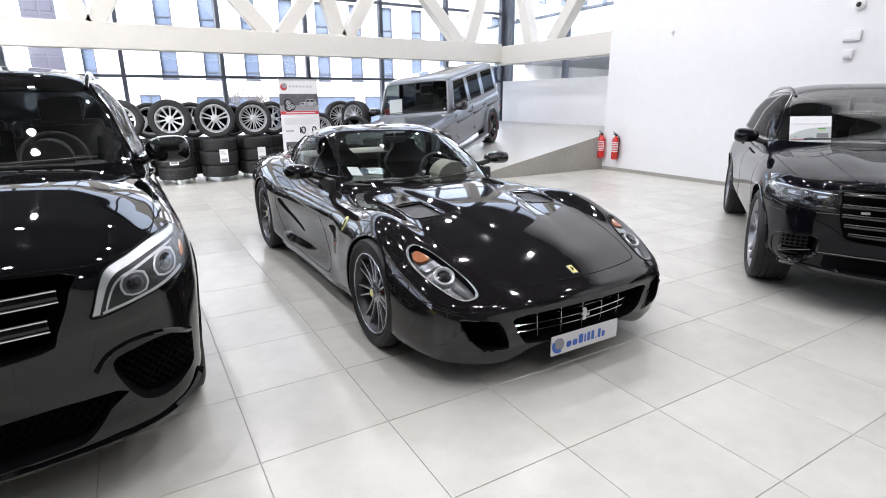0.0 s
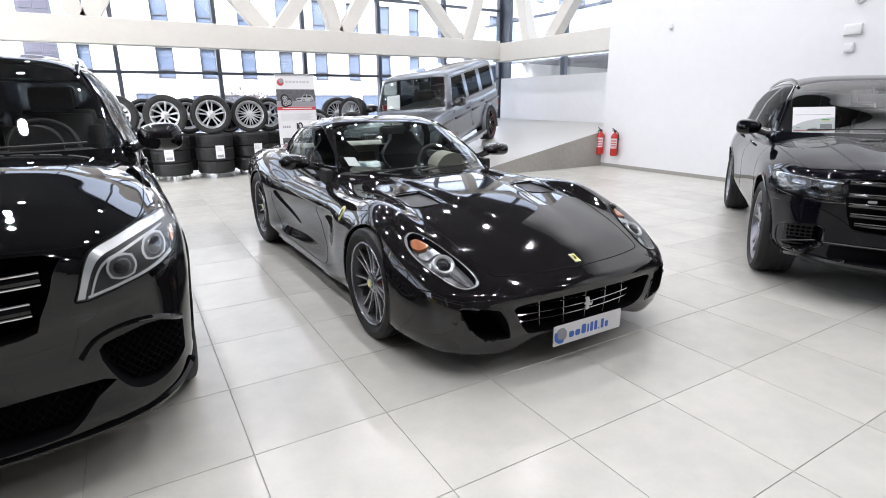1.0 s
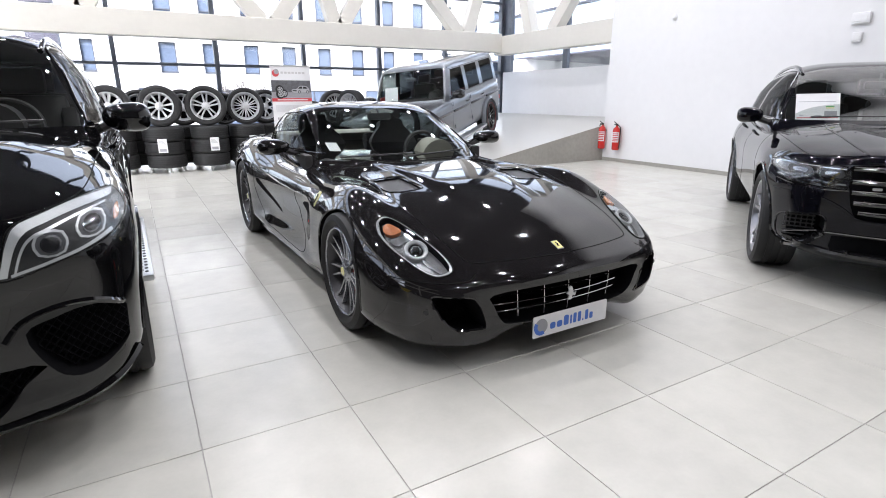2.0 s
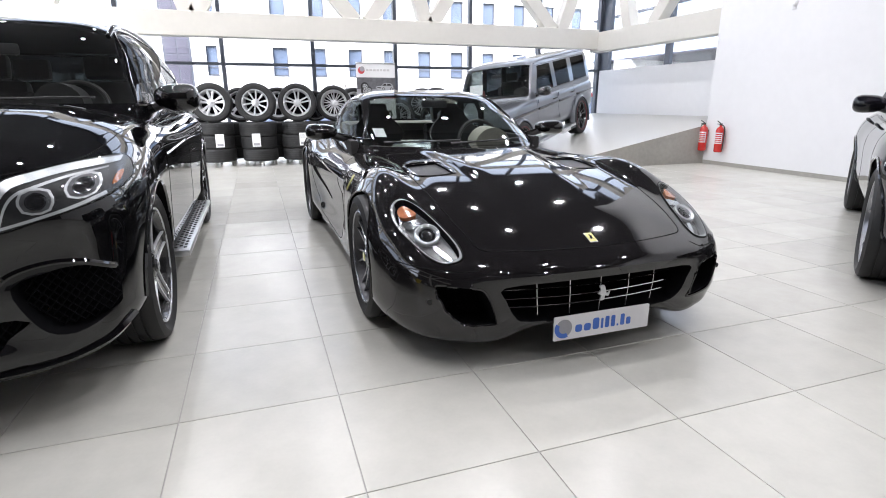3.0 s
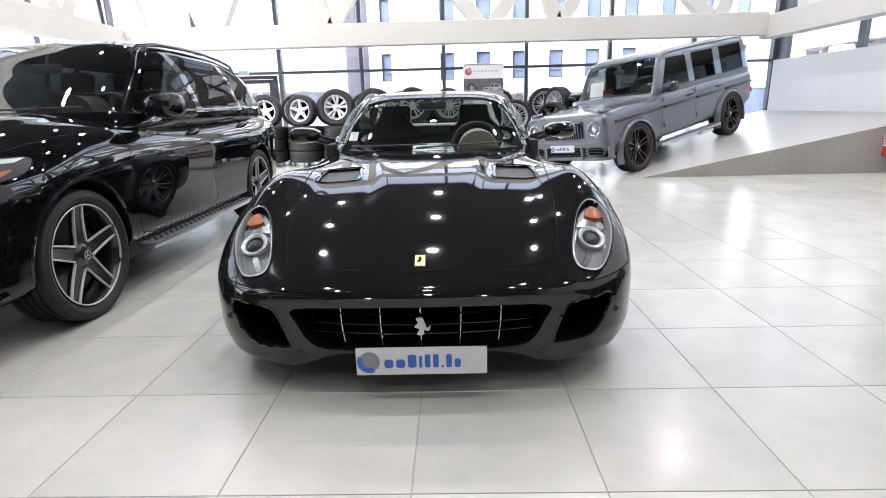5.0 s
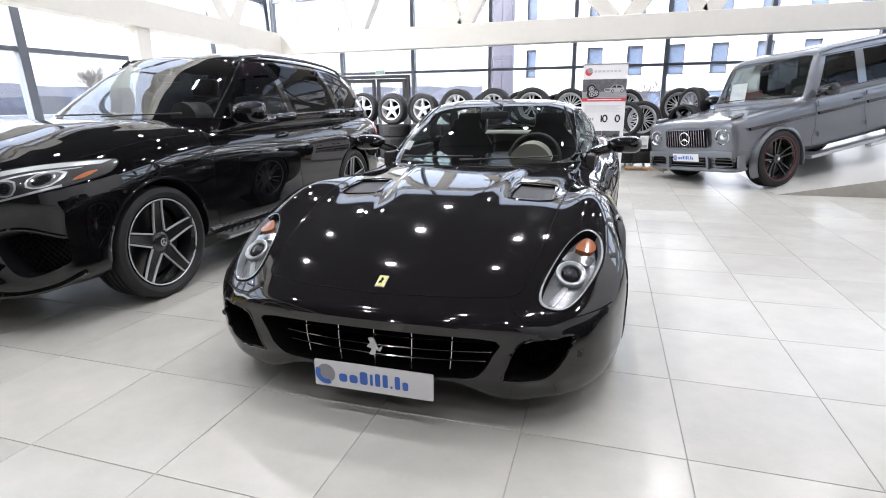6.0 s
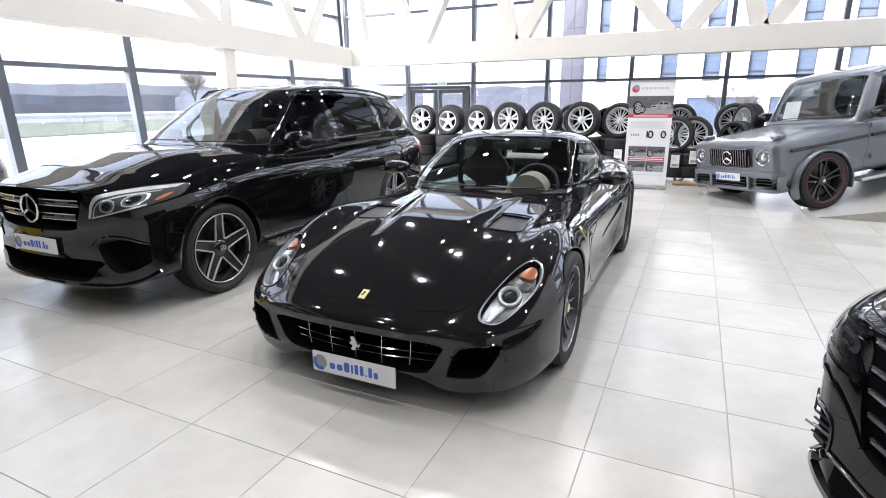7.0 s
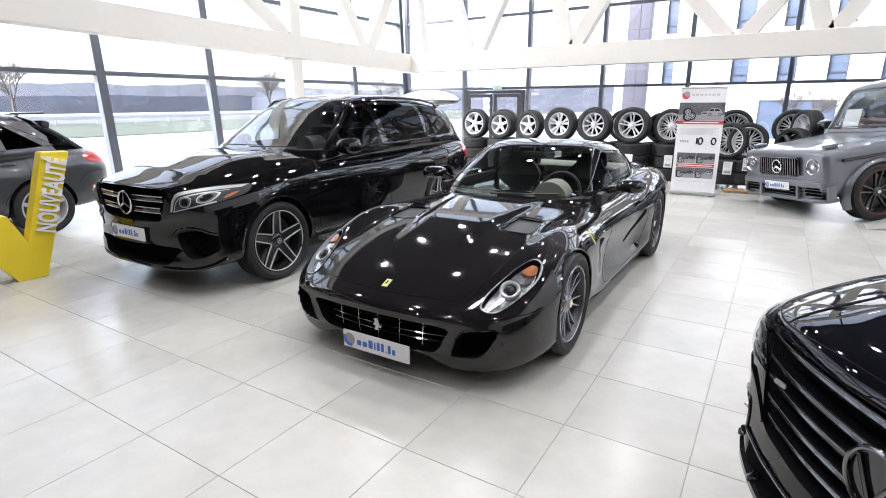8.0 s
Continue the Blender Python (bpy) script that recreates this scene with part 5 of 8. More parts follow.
    for s in (1, -1):
        wheel(car, 0.342, 0.245, 0.262, "fine14", M_ALLOYC, s, F_AXLE, s * 0.835, 0.342, caliper=M_RED, cap=M_YELLOW, barrel=M_DARKBARREL)
        wheel(car, 0.36, 0.30, 0.272, "fine14", M_ALLOYC, s, R_AXLE, s * 0.825, 0.36, caliper=M_RED, cap=M_YELLOW, barrel=M_DARKBARREL)
    # Tail lamps and outlets.
    for s in (1, -1):
        part("tail_lamp", patch(bvh, REAR, [(s * 0.62 + 0.07 * math.cos(a), 0.72 + 0.07 * math.sin(a)) for a in np.linspace(0, 2 * math.pi, 20, endpoint=False)], 0.006, 3, 0.01), M_TAIL, car, smooth=40)
        for u in (0.42, 0.56):
            ex = part("exhaust", lathe(bmesh.new(), [(0, 0.045), (0.10, 0.045), (0.10, 0.038), (0, 0.038)], 16, axis="x"), M_CHROME, car, smooth=40)
            ex.matrix_basis = pose(s * u, 4.5, 0.22, 0, 0, 90)
    return car


def rounded_pts(u, v, w, h):
    return [(u + a, v + b) for a, b in rounded_rect(w, h, min(w, h) * 0.4, 2)]


coupe(pose(0.61, 0.50, 0.0, 0, 0, 0.3))

# ---- estate-bodied off-roaders ----
def side_line(y0, z0, y1, z1):
    d = Vector((0, y1 - y0, z1 - z0)).normalized()
    n = Vector((0, d.z, -d.y))
    return (Vector((0, y0, z0)), n if n.y > 0 else -n)


def front_edge(s, x0, z0, x1, z1):
    d = Vector((x1 - x0, 0, z1 - z0)).normalized()
    return (Vector((s * x0, 0, z0)), Vector((s * d.z, 0, -d.x)))


def beyond(p, plane):
    return (p - plane[0]).dot(plane[1]) > 0


def suv(m, k, label, name="sport_utility_car"):
    """The shell, cabin, glazing, seats, wheels and seams that the tall cars share; k holds a car's own curves and lines."""
    car = thing(name, m, label, "car", "cars in the hall")
    bm = loft(k["L"], k["W"], k["ZL"], k["ZH"], k["side"], k.get("n_top", 5.0), 6.0, k.get("shape"), 140, 120)
    if k.get("sweep"):
        for v in bm.verts:
            if v.co.y < 1.0:
                v.co.y += k["sweep"] * min(1.4, (v.co.x / 0.8) ** 2) * (1 - v.co.y)
    cut = bmesh.new()
    for y in k["axles"]:
        cyl_cut(cut, y, k.get("axle_z", k["R"]) + 0.005, k["R"] + 0.045, 0.56, 1.3)
    to_front = Matrix(((1, 0, 0, 0), (0, 0, 1, -0.3), (0, 1, 0, 0), (0, 0, 0, 1)))
    for outline, depth in k.get("cuts", ()):
        prism(cut, outline, 0.3 + depth, to_front)
    body_bm = carve(bm, cut, k["paint"], M_VOID)
    bvh = tree_of(body_bm)
    shell_part("body", body_bm, [k["paint"], M_VOID], car, k["body_label"], 30)
    for pts in k["door_gaps"]:
        both(bvh, seam, car, "panel_gap", M_GAP, LEFT, pts)
    both(bvh, seam, car, "panel_gap", M_GAP, TOP, k["bonnet_gap"])
    # Cabin.
    cb = loft(k["cabin_end"], k["CW"], k["CL"], k["CH"], k["cside"], k.get("cab_n", 4.2), 10, None, 90, 96, k["cabin_start"])
    cab_bvh = tree_of(cb)
    (xa, zb, xb, zt2) = k["screen_edge"]
    screen = [front_edge(s, xa, zb, xb, zt2) for s in (1, -1)]
    belt, rail = side_line(*k["belt"]), side_line(*k["rail"])
    belt, rail = ((belt[0], belt[1] if belt[1].z > 0 else -belt[1]), (rail[0], rail[1] if rail[1].z > 0 else -rail[1]))
    head = side_line(k["header"], 1.0, k["header"], 2.0)
    low = (Vector((0, 0, zb)), Vector((0, 0, 1)))
    tail = side_line(*k["tail"])
    windows = [(side_line(*a), side_line(*b), mm) for a, b, mm in k["windows"]]

    def classes(c, n):
        inside = all((c - co).dot(no) < 0 for co, no in screen)
        if inside and not beyond(c, head) and beyond(c, low) and n.y < 0:
            return "windscreen"
        if inside and beyond(c, tail) and n.y > 0.2 and c.z > zb and c.z < zt2:
            return "rear_window"
        if abs(n.x) > 0.4 and beyond(c, belt) and not beyond(c, rail):
            for i, (a, b, _) in enumerate(windows):
                if beyond(c, a) and not beyond(c, b):
                    return ("side", i, c.x > 0)
        return "roof"

    planes = screen + [belt, rail, head, low, tail] + [p for a, b, _ in windows for p in (a, b)]
    scr = None
    for key, b2 in split_cabin(cb, planes, classes).items():
        if key == "roof":
            bmesh.ops.recalc_face_normals(b2, faces=b2.faces)
            roof_lining(b2, car, M_LINING)
            part("roof", b2, k["paint"], car, "glossy roof and pillars", smooth=35)
        elif key in ("windscreen", "rear_window"):
            if key == "windscreen":
                scr = tree_of(b2)
            g = part(key, b2, M_SCREEN if key == "windscreen" else M_DARKGLASS, car, smooth=40)
            g.visible_shadow = False
        else:
            g = part("side_window", b2, windows[key[1]][2], car, smooth=40)
            g.visible_shadow = False
    if k.get("trim"):
        both(cab_bvh, seam, car, "window_trim", k["trim"], LEFT, k["trim_low"], radius=0.007, off=0.004)
        both(cab_bvh, seam, car, "window_trim", k["trim"], LEFT, k["trim_high"], radius=0.006, off=0.004)
    for line in k.get("pillars", ()):
        both(cab_bvh, seam, car, "window_bar", M_GLOSSBLK, LEFT, line, radius=0.016, off=0.0)
    # Inside.
    y, z = k["cabin_start"], zb
    part("dashboard", boxes((-0.66, 0.66, y + 0.35, y + 0.72, z - 0.32, z - 0.02), bevel=0.05), k.get("dash", M_LEATHER), car, smooth=40)
    b2 = bmesh.new()
    rod(b2, (0.36, y + 0.55, z - 0.01), (0.36, y + 0.78, z), 0.13, 0.12, 20)
    part("dashboard_hood", b2, k.get("dash", M_LEATHER), car, smooth=40)
    steering(car, 0.36, y + 0.92, z - 0.03, 66)
    for s in (1, -1):
        seat(car, s * 0.38, y + 1.32, z - 0.42, k.get("seats", M_LEATHER), 14, 0.52)
        seat(car, s * 0.36, y + 2.2, z - 0.40, k.get("seats", M_LEATHER), 12, 0.55)
    part("cabin_floor", boxes((-0.75, 0.75, y + 0.7, k["cabin_end"] - 0.25, z - 0.62, z - 0.56), bevel=0.01), M_VOID, car)
    b2 = bmesh.new()
    box(b2, -0.12, 0.12, k["header"] - 0.10, k["header"] - 0.07, zt2 - 0.20, zt2 - 0.13, bevel=0.02)
    rod(b2, (0, k["header"] - 0.08, zt2 - 0.14), (0, k["header"] - 0.04, zt2 - 0.06), 0.009)
    part("inner_mirror", b2, M_PLASTIC, car, smooth=40)
    if scr:
        wiper(scr, car, (0.62, zb + 0.035), (-0.06, zb + 0.02))
        wiper(scr, car, (0.02, zb + 0.035), (-0.60, zb + 0.025))
    for s in (1, -1):
        mx, my, mz = k["mirror"]
        if s < 0 and k.get("folded"):
            mx, my = k["folded"]
        mirror_unit(car, s, mx, my, mz, k.get("mirror_mat", k["paint"]), *k.get("mirror_size", (0.26, 0.17, 0.17)))
        for y in k["handles"]:
            handle(bvh, car, s, y[0], y[1], k.get("handle_mat"))
    if k.get("belly"):
        # Plain boxes added below the body to block light and deepen the shade.
        part("underbody", boxes((-0.80, 0.80, k["axles"][0] + 0.43, k["axles"][1] - 0.43, k["belly"], k["belly"] + 0.10), (-0.55, 0.55, k["axles"][0] - 0.45, k["axles"][0] + 0.43, k["belly"] + 0.02, k["belly"] + 0.12), bevel=0.02), M_PLASTIC, car)
    # Roof rails.
    if k.get("rails"):
        y0, y1, rx = k["rails"]
        for s in (1, -1):
            pts = [cast(cab_bvh, TOP, s * rx, y0 + (y1 - y0) * t, 0.0 if t in (0.0, 1.0) else 0.032) for t in (0.0, 0.06, 0.2, 0.4, 0.6, 0.8, 0.94, 1.0)]
            part("roof_rail", tube(bmesh.new(), pts, 0.016, 8), k.get("rail_mat", M_GLOSSBLK), car, smooth=50)
    for i, y in enumerate(k["axles"]):
        for s in (1, -1):
            wheel(car, k["R"], k["tyre_w"], k["rim"], k["style"], k["rim_mat"], s, y, s * k["track"], k.get("axle_z", k["R"]), cap=k.get("cap"), face_mat=k.get("face_mat"))
    return car, bvh, cab_bvh


def lamp_unit(car, bvh, s, outline, parts_, label, plane=FRONT, cover=0.012, housing=M_LAMPBOX):
    """A head lamp on the shell: housing, inner units and a clear cover."""
    o = [(s * u, v) for u, v in outline]
    h = part("headlamp", patch(bvh, plane, o, 0.003, 6), housing, car, label, smooth=50)
    for name_, pts, mm, off in parts_:
        if name_ in ("light_strip", "bezel_edge"):
            a, b = pts
            part(name_, band(bvh, plane, [(s * u, v) for u, v in a], [(s * u, v) for u, v in b], off), mm, h, smooth=50)
            continue
        part(name_, patch(bvh, plane, [(s * u, v) for u, v in pts], off, 3, 0.004), mm, h, smooth=50)
    g = part("lens", patch(bvh, plane, o, cover, 6, cover), M_LENS, h, smooth=50)
    g.visible_shadow = False
    part("lamp_seam", seam(bvh, plane, o, 0.004, 0.001, 2, True), M_GAP, h)
    return h


def circle_pts(u, v, r, n=18):
    return [(u + r * math.cos(a), v + r * math.sin(a)) for a in np.linspace(0, 2 * math.pi, n, endpoint=False)]


def star_emblem(parent, m, r):
    """A plain ring with three arms."""
    bm = bmesh.new()
    tube(bm, [(r * math.cos(a), r * math.sin(a), 0) for a in np.linspace(0, 2 * math.pi, 32, endpoint=False)], r * 0.09, 8, True)
    for a in (90, 210, 330):
        rod(bm, (0, 0, 0.004), (r * math.cos(radians(a)), r * math.sin(radians(a)), 0), r * 0.16, r * 0.04, 6)
    ob = part("emblem", bm, M_CHROME, parent, "chrome ring emblem", smooth=40)
    ob.matrix_basis = m
    return ob


# The black off-roader beside the coupe.
def black_offroader(m):
    grille = smooth_outline([(-0.50, 0.93), (0, 0.945), (0.50, 0.93), (0.515, 0.86), (0.46, 0.72), (0.40, 0.66), (0, 0.65), (-0.40, 0.66), (-0.46, 0.72), (-0.515, 0.86)], 3)
    ducts = [smooth_outline([(s * 0.60, 0.555), (s * 0.68, 0.590), (s * 0.78, 0.603), (s * 0.875, 0.570), (s * 0.900, 0.48), (s * 0.875, 0.41), (s * 0.78, 0.36), (s * 0.70, 0.365), (s * 0.64, 0.43)], 3) for s in (1, -1)]
    ducts[1] = ducts[1][::-1]
    low = smooth_outline([(-0.60, 0.445), (0, 0.45), (0.60, 0.445), (0.57, 0.38), (0.49, 0.295), (0.40, 0.278), (0, 0.275), (-0.40, 0.278), (-0.49, 0.295), (-0.57, 0.38)], 3)
    prof = curve((-1, 0.99), (-0.78, 0.998), (-0.5, 0.985), (-0.2, 0.99), (0.1, 1.0), (0.5, 0.995), (0.8, 0.962), (1.0, 0.91))

    def shape(x, y, z, b, c):
        up = max(0.0, c)
        ax = abs(x)
        z += up * 0.014 / (1 + math.exp((ax - 0.50 - 0.10 * y) / 0.022)) * bump(y, 0.95, 0.55)
        z += up * 0.045 * max(0.0, 1 - (ax / 0.78) ** 2) * min(1.0, max(0.0, y / 0.35)) * min(1.0, max(0.0, (1.45 - y) / 0.7))
        if y < 0.5:
            y -= 0.03 * bump(z, 0.27, 0.05) * (1 - y / 0.5)
            y += 0.022 * bump(z, 0.66, 0.05) * bump(ax, 0.75, 0.2) * (1 - y / 0.5)
        out = 0.018 * (bump(y, 0.88, 0.5) + bump(y, 3.795, 0.5)) * bump(z, 0.72, 0.25)
        return (x + math.copysign(out, x) * min(1, ax / 0.5), y, z)

    k = dict(L=4.82, axles=(0.88, 3.795), R=0.375, tyre_w=0.265, rim=0.298, style="twin5", rim_mat=M_ALLOYB, face_mat=M_ALLOY, cap=M_ALLOYB, track=0.815, paint=M_BLACK, body_label="glossy deep black body", sweep=0.12,
             W=curve((0, 0.70), (0.01, 0.765), (0.05, 0.84), (0.12, 0.893), (0.3, 0.942), (0.6, 0.958), (1.2, 0.95), (3.0, 0.955), (3.9, 0.955), (4.5, 0.90), (4.75, 0.82), (4.82, 0.74)),
             ZL=curve((0, 0.30), (0.03, 0.25), (0.1, 0.225), (0.5, 0.22), (1.4, 0.235), (3.2, 0.235), (4.2, 0.27), (4.7, 0.32), (4.82, 0.42)),
             ZH=curve((0, 0.90), (0.02, 0.94), (0.08, 0.965), (0.25, 1.0), (0.6, 1.066), (0.85, 1.111), (1.05, 1.134), (1.4, 1.15), (2.5, 1.12), (3.6, 1.14), (4.4, 1.16), (4.7, 1.13), (4.82, 1.02)),
             side=lambda c, y: prof(c), shape=shape, cuts=[(grille, 0.13), (ducts[0], 0.26), (ducts[1], 0.26), (low, 0.13)],
             door_gaps=[[(1.50, 1.10), (1.42, 0.9), (1.42, 0.45), (1.6, 0.36), (2.55, 0.36), (2.60, 0.7), (2.60, 1.10)], [(2.60, 0.36), (3.25, 0.36), (3.45, 0.6), (3.72, 0.80), (3.74, 1.10)]],
             bonnet_gap=[(0.0, 0.03), (0.45, 0.07), (0.66, 0.16), (0.80, 0.45), (0.845, 1.0), (0.85, 1.42)],
             cabin_start=1.28, cabin_end=4.72, CW=curve((1.28, 0.62), (1.4, 0.76), (1.7, 0.86), (2.4, 0.885), (3.6, 0.87), (4.3, 0.80), (4.72, 0.72)), CL=curve((1.28, 1.0), (4.72, 1.05)),
             CH=curve((1.28, 1.10), (1.45, 1.19), (1.8, 1.42), (2.1, 1.60), (2.35, 1.695), (2.8, 1.74), (3.4, 1.735), (4.0, 1.69), (4.4, 1.60), (4.6, 1.40), (4.72, 1.18)), cside=(lambda f: (lambda c, y: f(c)))(curve((-1, 1.02), (-0.2, 0.985), (0.4, 0.86), (1.0, 0.74))),
             screen_edge=(0.80, 1.165, 0.60, 1.655), belt=(1.5, 1.165, 4.4, 1.215), rail=(2.0, 1.635, 4.3, 1.58), header=2.22, tail=(4.40, 1.0, 4.25, 1.7),
             windows=[((1.72, 1.16, 2.35, 1.66), (2.58, 1.1, 2.50, 1.7), M_CLEARSIDE), ((2.68, 1.1, 2.60, 1.7), (3.55, 1.1, 3.45, 1.7), M_DARKGLASS), ((3.63, 1.1, 3.53, 1.7), (4.38, 1.1, 4.0, 1.66), M_DARKGLASS)],
             trim=M_GLOSSBLK, trim_low=[(1.62, 1.155), (2.5, 1.17), (3.5, 1.19), (4.35, 1.215)], trim_high=[(1.66, 1.17), (2.0, 1.42), (2.32, 1.62), (2.7, 1.655), (3.3, 1.645), (3.9, 1.60), (4.1, 1.55)],
             mirror=(1.0, 1.84, 1.20), folded=(0.93, 2.02), belly=0.185, handles=((2.42, 0.99), (3.50, 1.01)), rails=(2.2, 4.2, 0.60), handle_mat=M_BLACK)
    car, bvh, cab = suv(m, k, "black five-door off-roader with chrome louvres and silver running boards")
    # Grille: two twin louvres with chrome edges and the ring emblem.
    g = part("grille", prism(bmesh.new(), [(u * 0.99, v) for u, v in grille], 0.01, Matrix(((1, 0, 0, 0), (0, 0, 1, 0.13), (0, 1, 0, 0), (0, 0, 0, 1)))), M_VOID, car)
    for z, hw in ((0.855, 0.48), (0.755, 0.44)):
        for s in (-1, 1):
            bm = bmesh.new()
            pts = [(s * (0.10 + (hw - 0.10) * t), 0.015 + 0.13 * ((0.10 + (hw - 0.10) * t) / 0.8) ** 2, z) for t in np.linspace(0, 1, 9)]
            rows = []
            for p in pts:
                rows.append([bm.verts.new((p[0], p[1] + dy, p[2] + dz)) for dy, dz in ((0.0, -0.022), (-0.010, 0.0), (0.0, 0.022), (0.06, 0.016), (0.06, -0.016))])
            for a, b in zip(rows[:-1], rows[1:]):
                for i in range(5):
                    bm.faces.new((a[i], a[(i + 1) % 5], b[(i + 1) % 5], b[i]))
            bm.faces.new(rows[0])
            bm.faces.new(rows[-1])
            bmesh.ops.recalc_face_normals(bm, faces=bm.faces)
            lv = part("louvre", bm, M_BLACK, g, smooth=30)
            for dz in (-0.021, 0.021):
                part("louvre_edge", tube(bmesh.new(), [(x, y - 0.003, zz + dz) for x, y, zz in pts], 0.0045, 6), M_CHROME, lv, smooth=60)
    star_emblem(g, Matrix.Translation((0, -0.005, 0.80)) @ TO_FRONT, 0.098)
    dealer_plate(car, Matrix(((1, 0, 0, 0.0), (0, 0, -1, -0.012), (0, 1, 0, 0.535), (0, 0, 0, 1))))
    for o in ducts:
        mesh_screen(car, [(u, v) for u, v in o], 0.035, 0.030, M_VOID, 0.28)
    both(bvh, seam, car, "duct_frame", M_BLACK, FRONT, [(0.545, 0.54), (0.60, 0.598), (0.70, 0.625), (0.80, 0.615), (0.885, 0.565)], radius=0.014, off=-0.007)
    mesh_screen(car, low, 0.10, 0.034, M_VOID)
    both(bvh, seam, car, "bumper_blade", M_BLACK, FRONT, [(0.0, 0.262), (0.4, 0.258), (0.66, 0.262), (0.82, 0.29), (0.90, 0.34)], radius=0.016, off=0.006)
    outline = smooth_outline([(0.563, 0.752), (0.575, 0.79), (0.598, 0.868), (0.622, 0.912), (0.68, 0.934), (0.78, 0.952), (0.85, 0.957), (0.895, 0.948), (0.925, 0.905), (0.928, 0.865), (0.885, 0.828), (0.80, 0.802), (0.70, 0.775), (0.61, 0.750)], 4)
    for s in (1, -1):
        frames = []
        for u, v, w in ((0.712, 0.843, 0.094), (0.825, 0.874, 0.086)):
            frames += [("projector_frame", rounded_pts(u, v, w, w * 0.90), M_LIGHTBAR, 0.005), ("projector_surround", rounded_pts(u, v, w * 0.84, w * 0.75), M_LAMPTRAY, 0.0065), ("projector", circle_pts(u, v, w * 0.30), M_DARKCHROME, 0.008), ("projector_lens", circle_pts(u, v, w * 0.24), M_GLOSSBLK, 0.0095)]
        top = ([(0.568, 0.758), (0.582, 0.80), (0.606, 0.872), (0.632, 0.912), (0.69, 0.930), (0.78, 0.947), (0.89, 0.948)], [(0.590, 0.758), (0.602, 0.795), (0.626, 0.856), (0.654, 0.890), (0.70, 0.906), (0.78, 0.923), (0.89, 0.930)])
        second = ([(0.606, 0.760), (0.616, 0.793), (0.638, 0.846), (0.664, 0.876), (0.70, 0.890), (0.78, 0.912), (0.87, 0.922)], [(0.612, 0.760), (0.622, 0.790), (0.643, 0.840), (0.668, 0.868), (0.70, 0.880), (0.78, 0.904), (0.87, 0.917)])
        foot = ([(0.60, 0.756), (0.70, 0.780), (0.80, 0.806), (0.885, 0.834)], [(0.60, 0.766), (0.70, 0.790), (0.80, 0.817), (0.88, 0.846)])
        lamp_unit(car, bvh, s, outline, [("light_strip", top, M_LIGHTBAR, 0.006), ("light_strip", second, M_LIGHTBAR, 0.006), ("bezel_edge", foot, M_LIGHTBAR, 0.005)] + frames
                  + [("reflector", smooth_outline([(0.893, 0.862), (0.908, 0.87), (0.908, 0.900), (0.895, 0.895)], 3), M_AMBER, 0.005)], "clear headlamp with twin projectors", cover=0.014)
    # Running boards with studs.
    for s in (1, -1):
        bm = bmesh.new()
        box(bm, -0.06, 0.06, 1.42, 3.28, -0.02, 0.02, bevel=0.012)
        rb = part("running_board", bm, M_BRUSH, car, "brushed aluminium running board", smooth=40)
        rb.location = (s * 0.945, 0, 0.285)
        for i in range(24):
            for dx in (-0.026, 0.0, 0.026):
                st = bmesh.new()
                rod(st, (0, 0, 0.0), (0, 0, 0.006), 0.011, 0.009, 8)
                o = part("stud", st, M_PLASTIC, rb)
                o.location = (dx, 1.5 + 0.074 * i + (0.037 if dx == 0 else 0), 0.019)
    both(bvh, patch, car, "wing_badge", M_CHROME, LEFT, rounded_pts(1.34, 0.82, 0.085, 0.022), off=0.003, rings=2, thick=0.003)
    both(bvh, patch, car, "tail_lamp", M_TAIL, LEFT, smooth_outline([(4.50, 1.03), (4.62, 1.06), (4.74, 1.03), (4.74, 0.86), (4.62, 0.85), (4.52, 0.93)], 3), off=0.005, rings=3, thick=0.006)
    both(bvh, seam, car, "arch_lip", M_GLOSSBLK, LEFT, [(0.88 + 0.425 * math.cos(radians(a)), 0.38 + 0.425 * math.sin(radians(a))) for a in range(-12, 193, 15)], radius=0.010, off=0.0, n=3)
    both(bvh, seam, car, "arch_lip", M_GLOSSBLK, LEFT, [(3.795 + 0.425 * math.cos(radians(a)), 0.38 + 0.425 * math.sin(radians(a))) for a in range(-12, 193, 15)], radius=0.010, off=0.0, n=3)
    both(bvh, seam, car, "side_crease", M_BLACK, LEFT, [(1.45, 0.88), (2.5, 0.90), (3.6, 0.93), (4.4, 0.97)], radius=0.008, off=-0.002)
    # Bonnet air slots.
    for s in (1, -1):
        for i in range(4):
            part("bonnet_slot", patch(bvh, TOP, [(s * u, v) for u, v in rounded_pts(0.24 + 0.115 * i, 1.25, 0.09, 0.05)], 0.003, 1, 0.003), M_PLASTIC, car)
    # Tail gate spoiler.
    bm = bmesh.new()
    box(bm, -0.54, 0.54, 4.10, 4.40, 1.585, 1.615, bevel=0.014)
    part("spoiler", bm, M_BLACK, car, smooth=40)
    return car


black_offroader(pose(-2.26, 0.62, 0.0, 0, 0, 0.6))


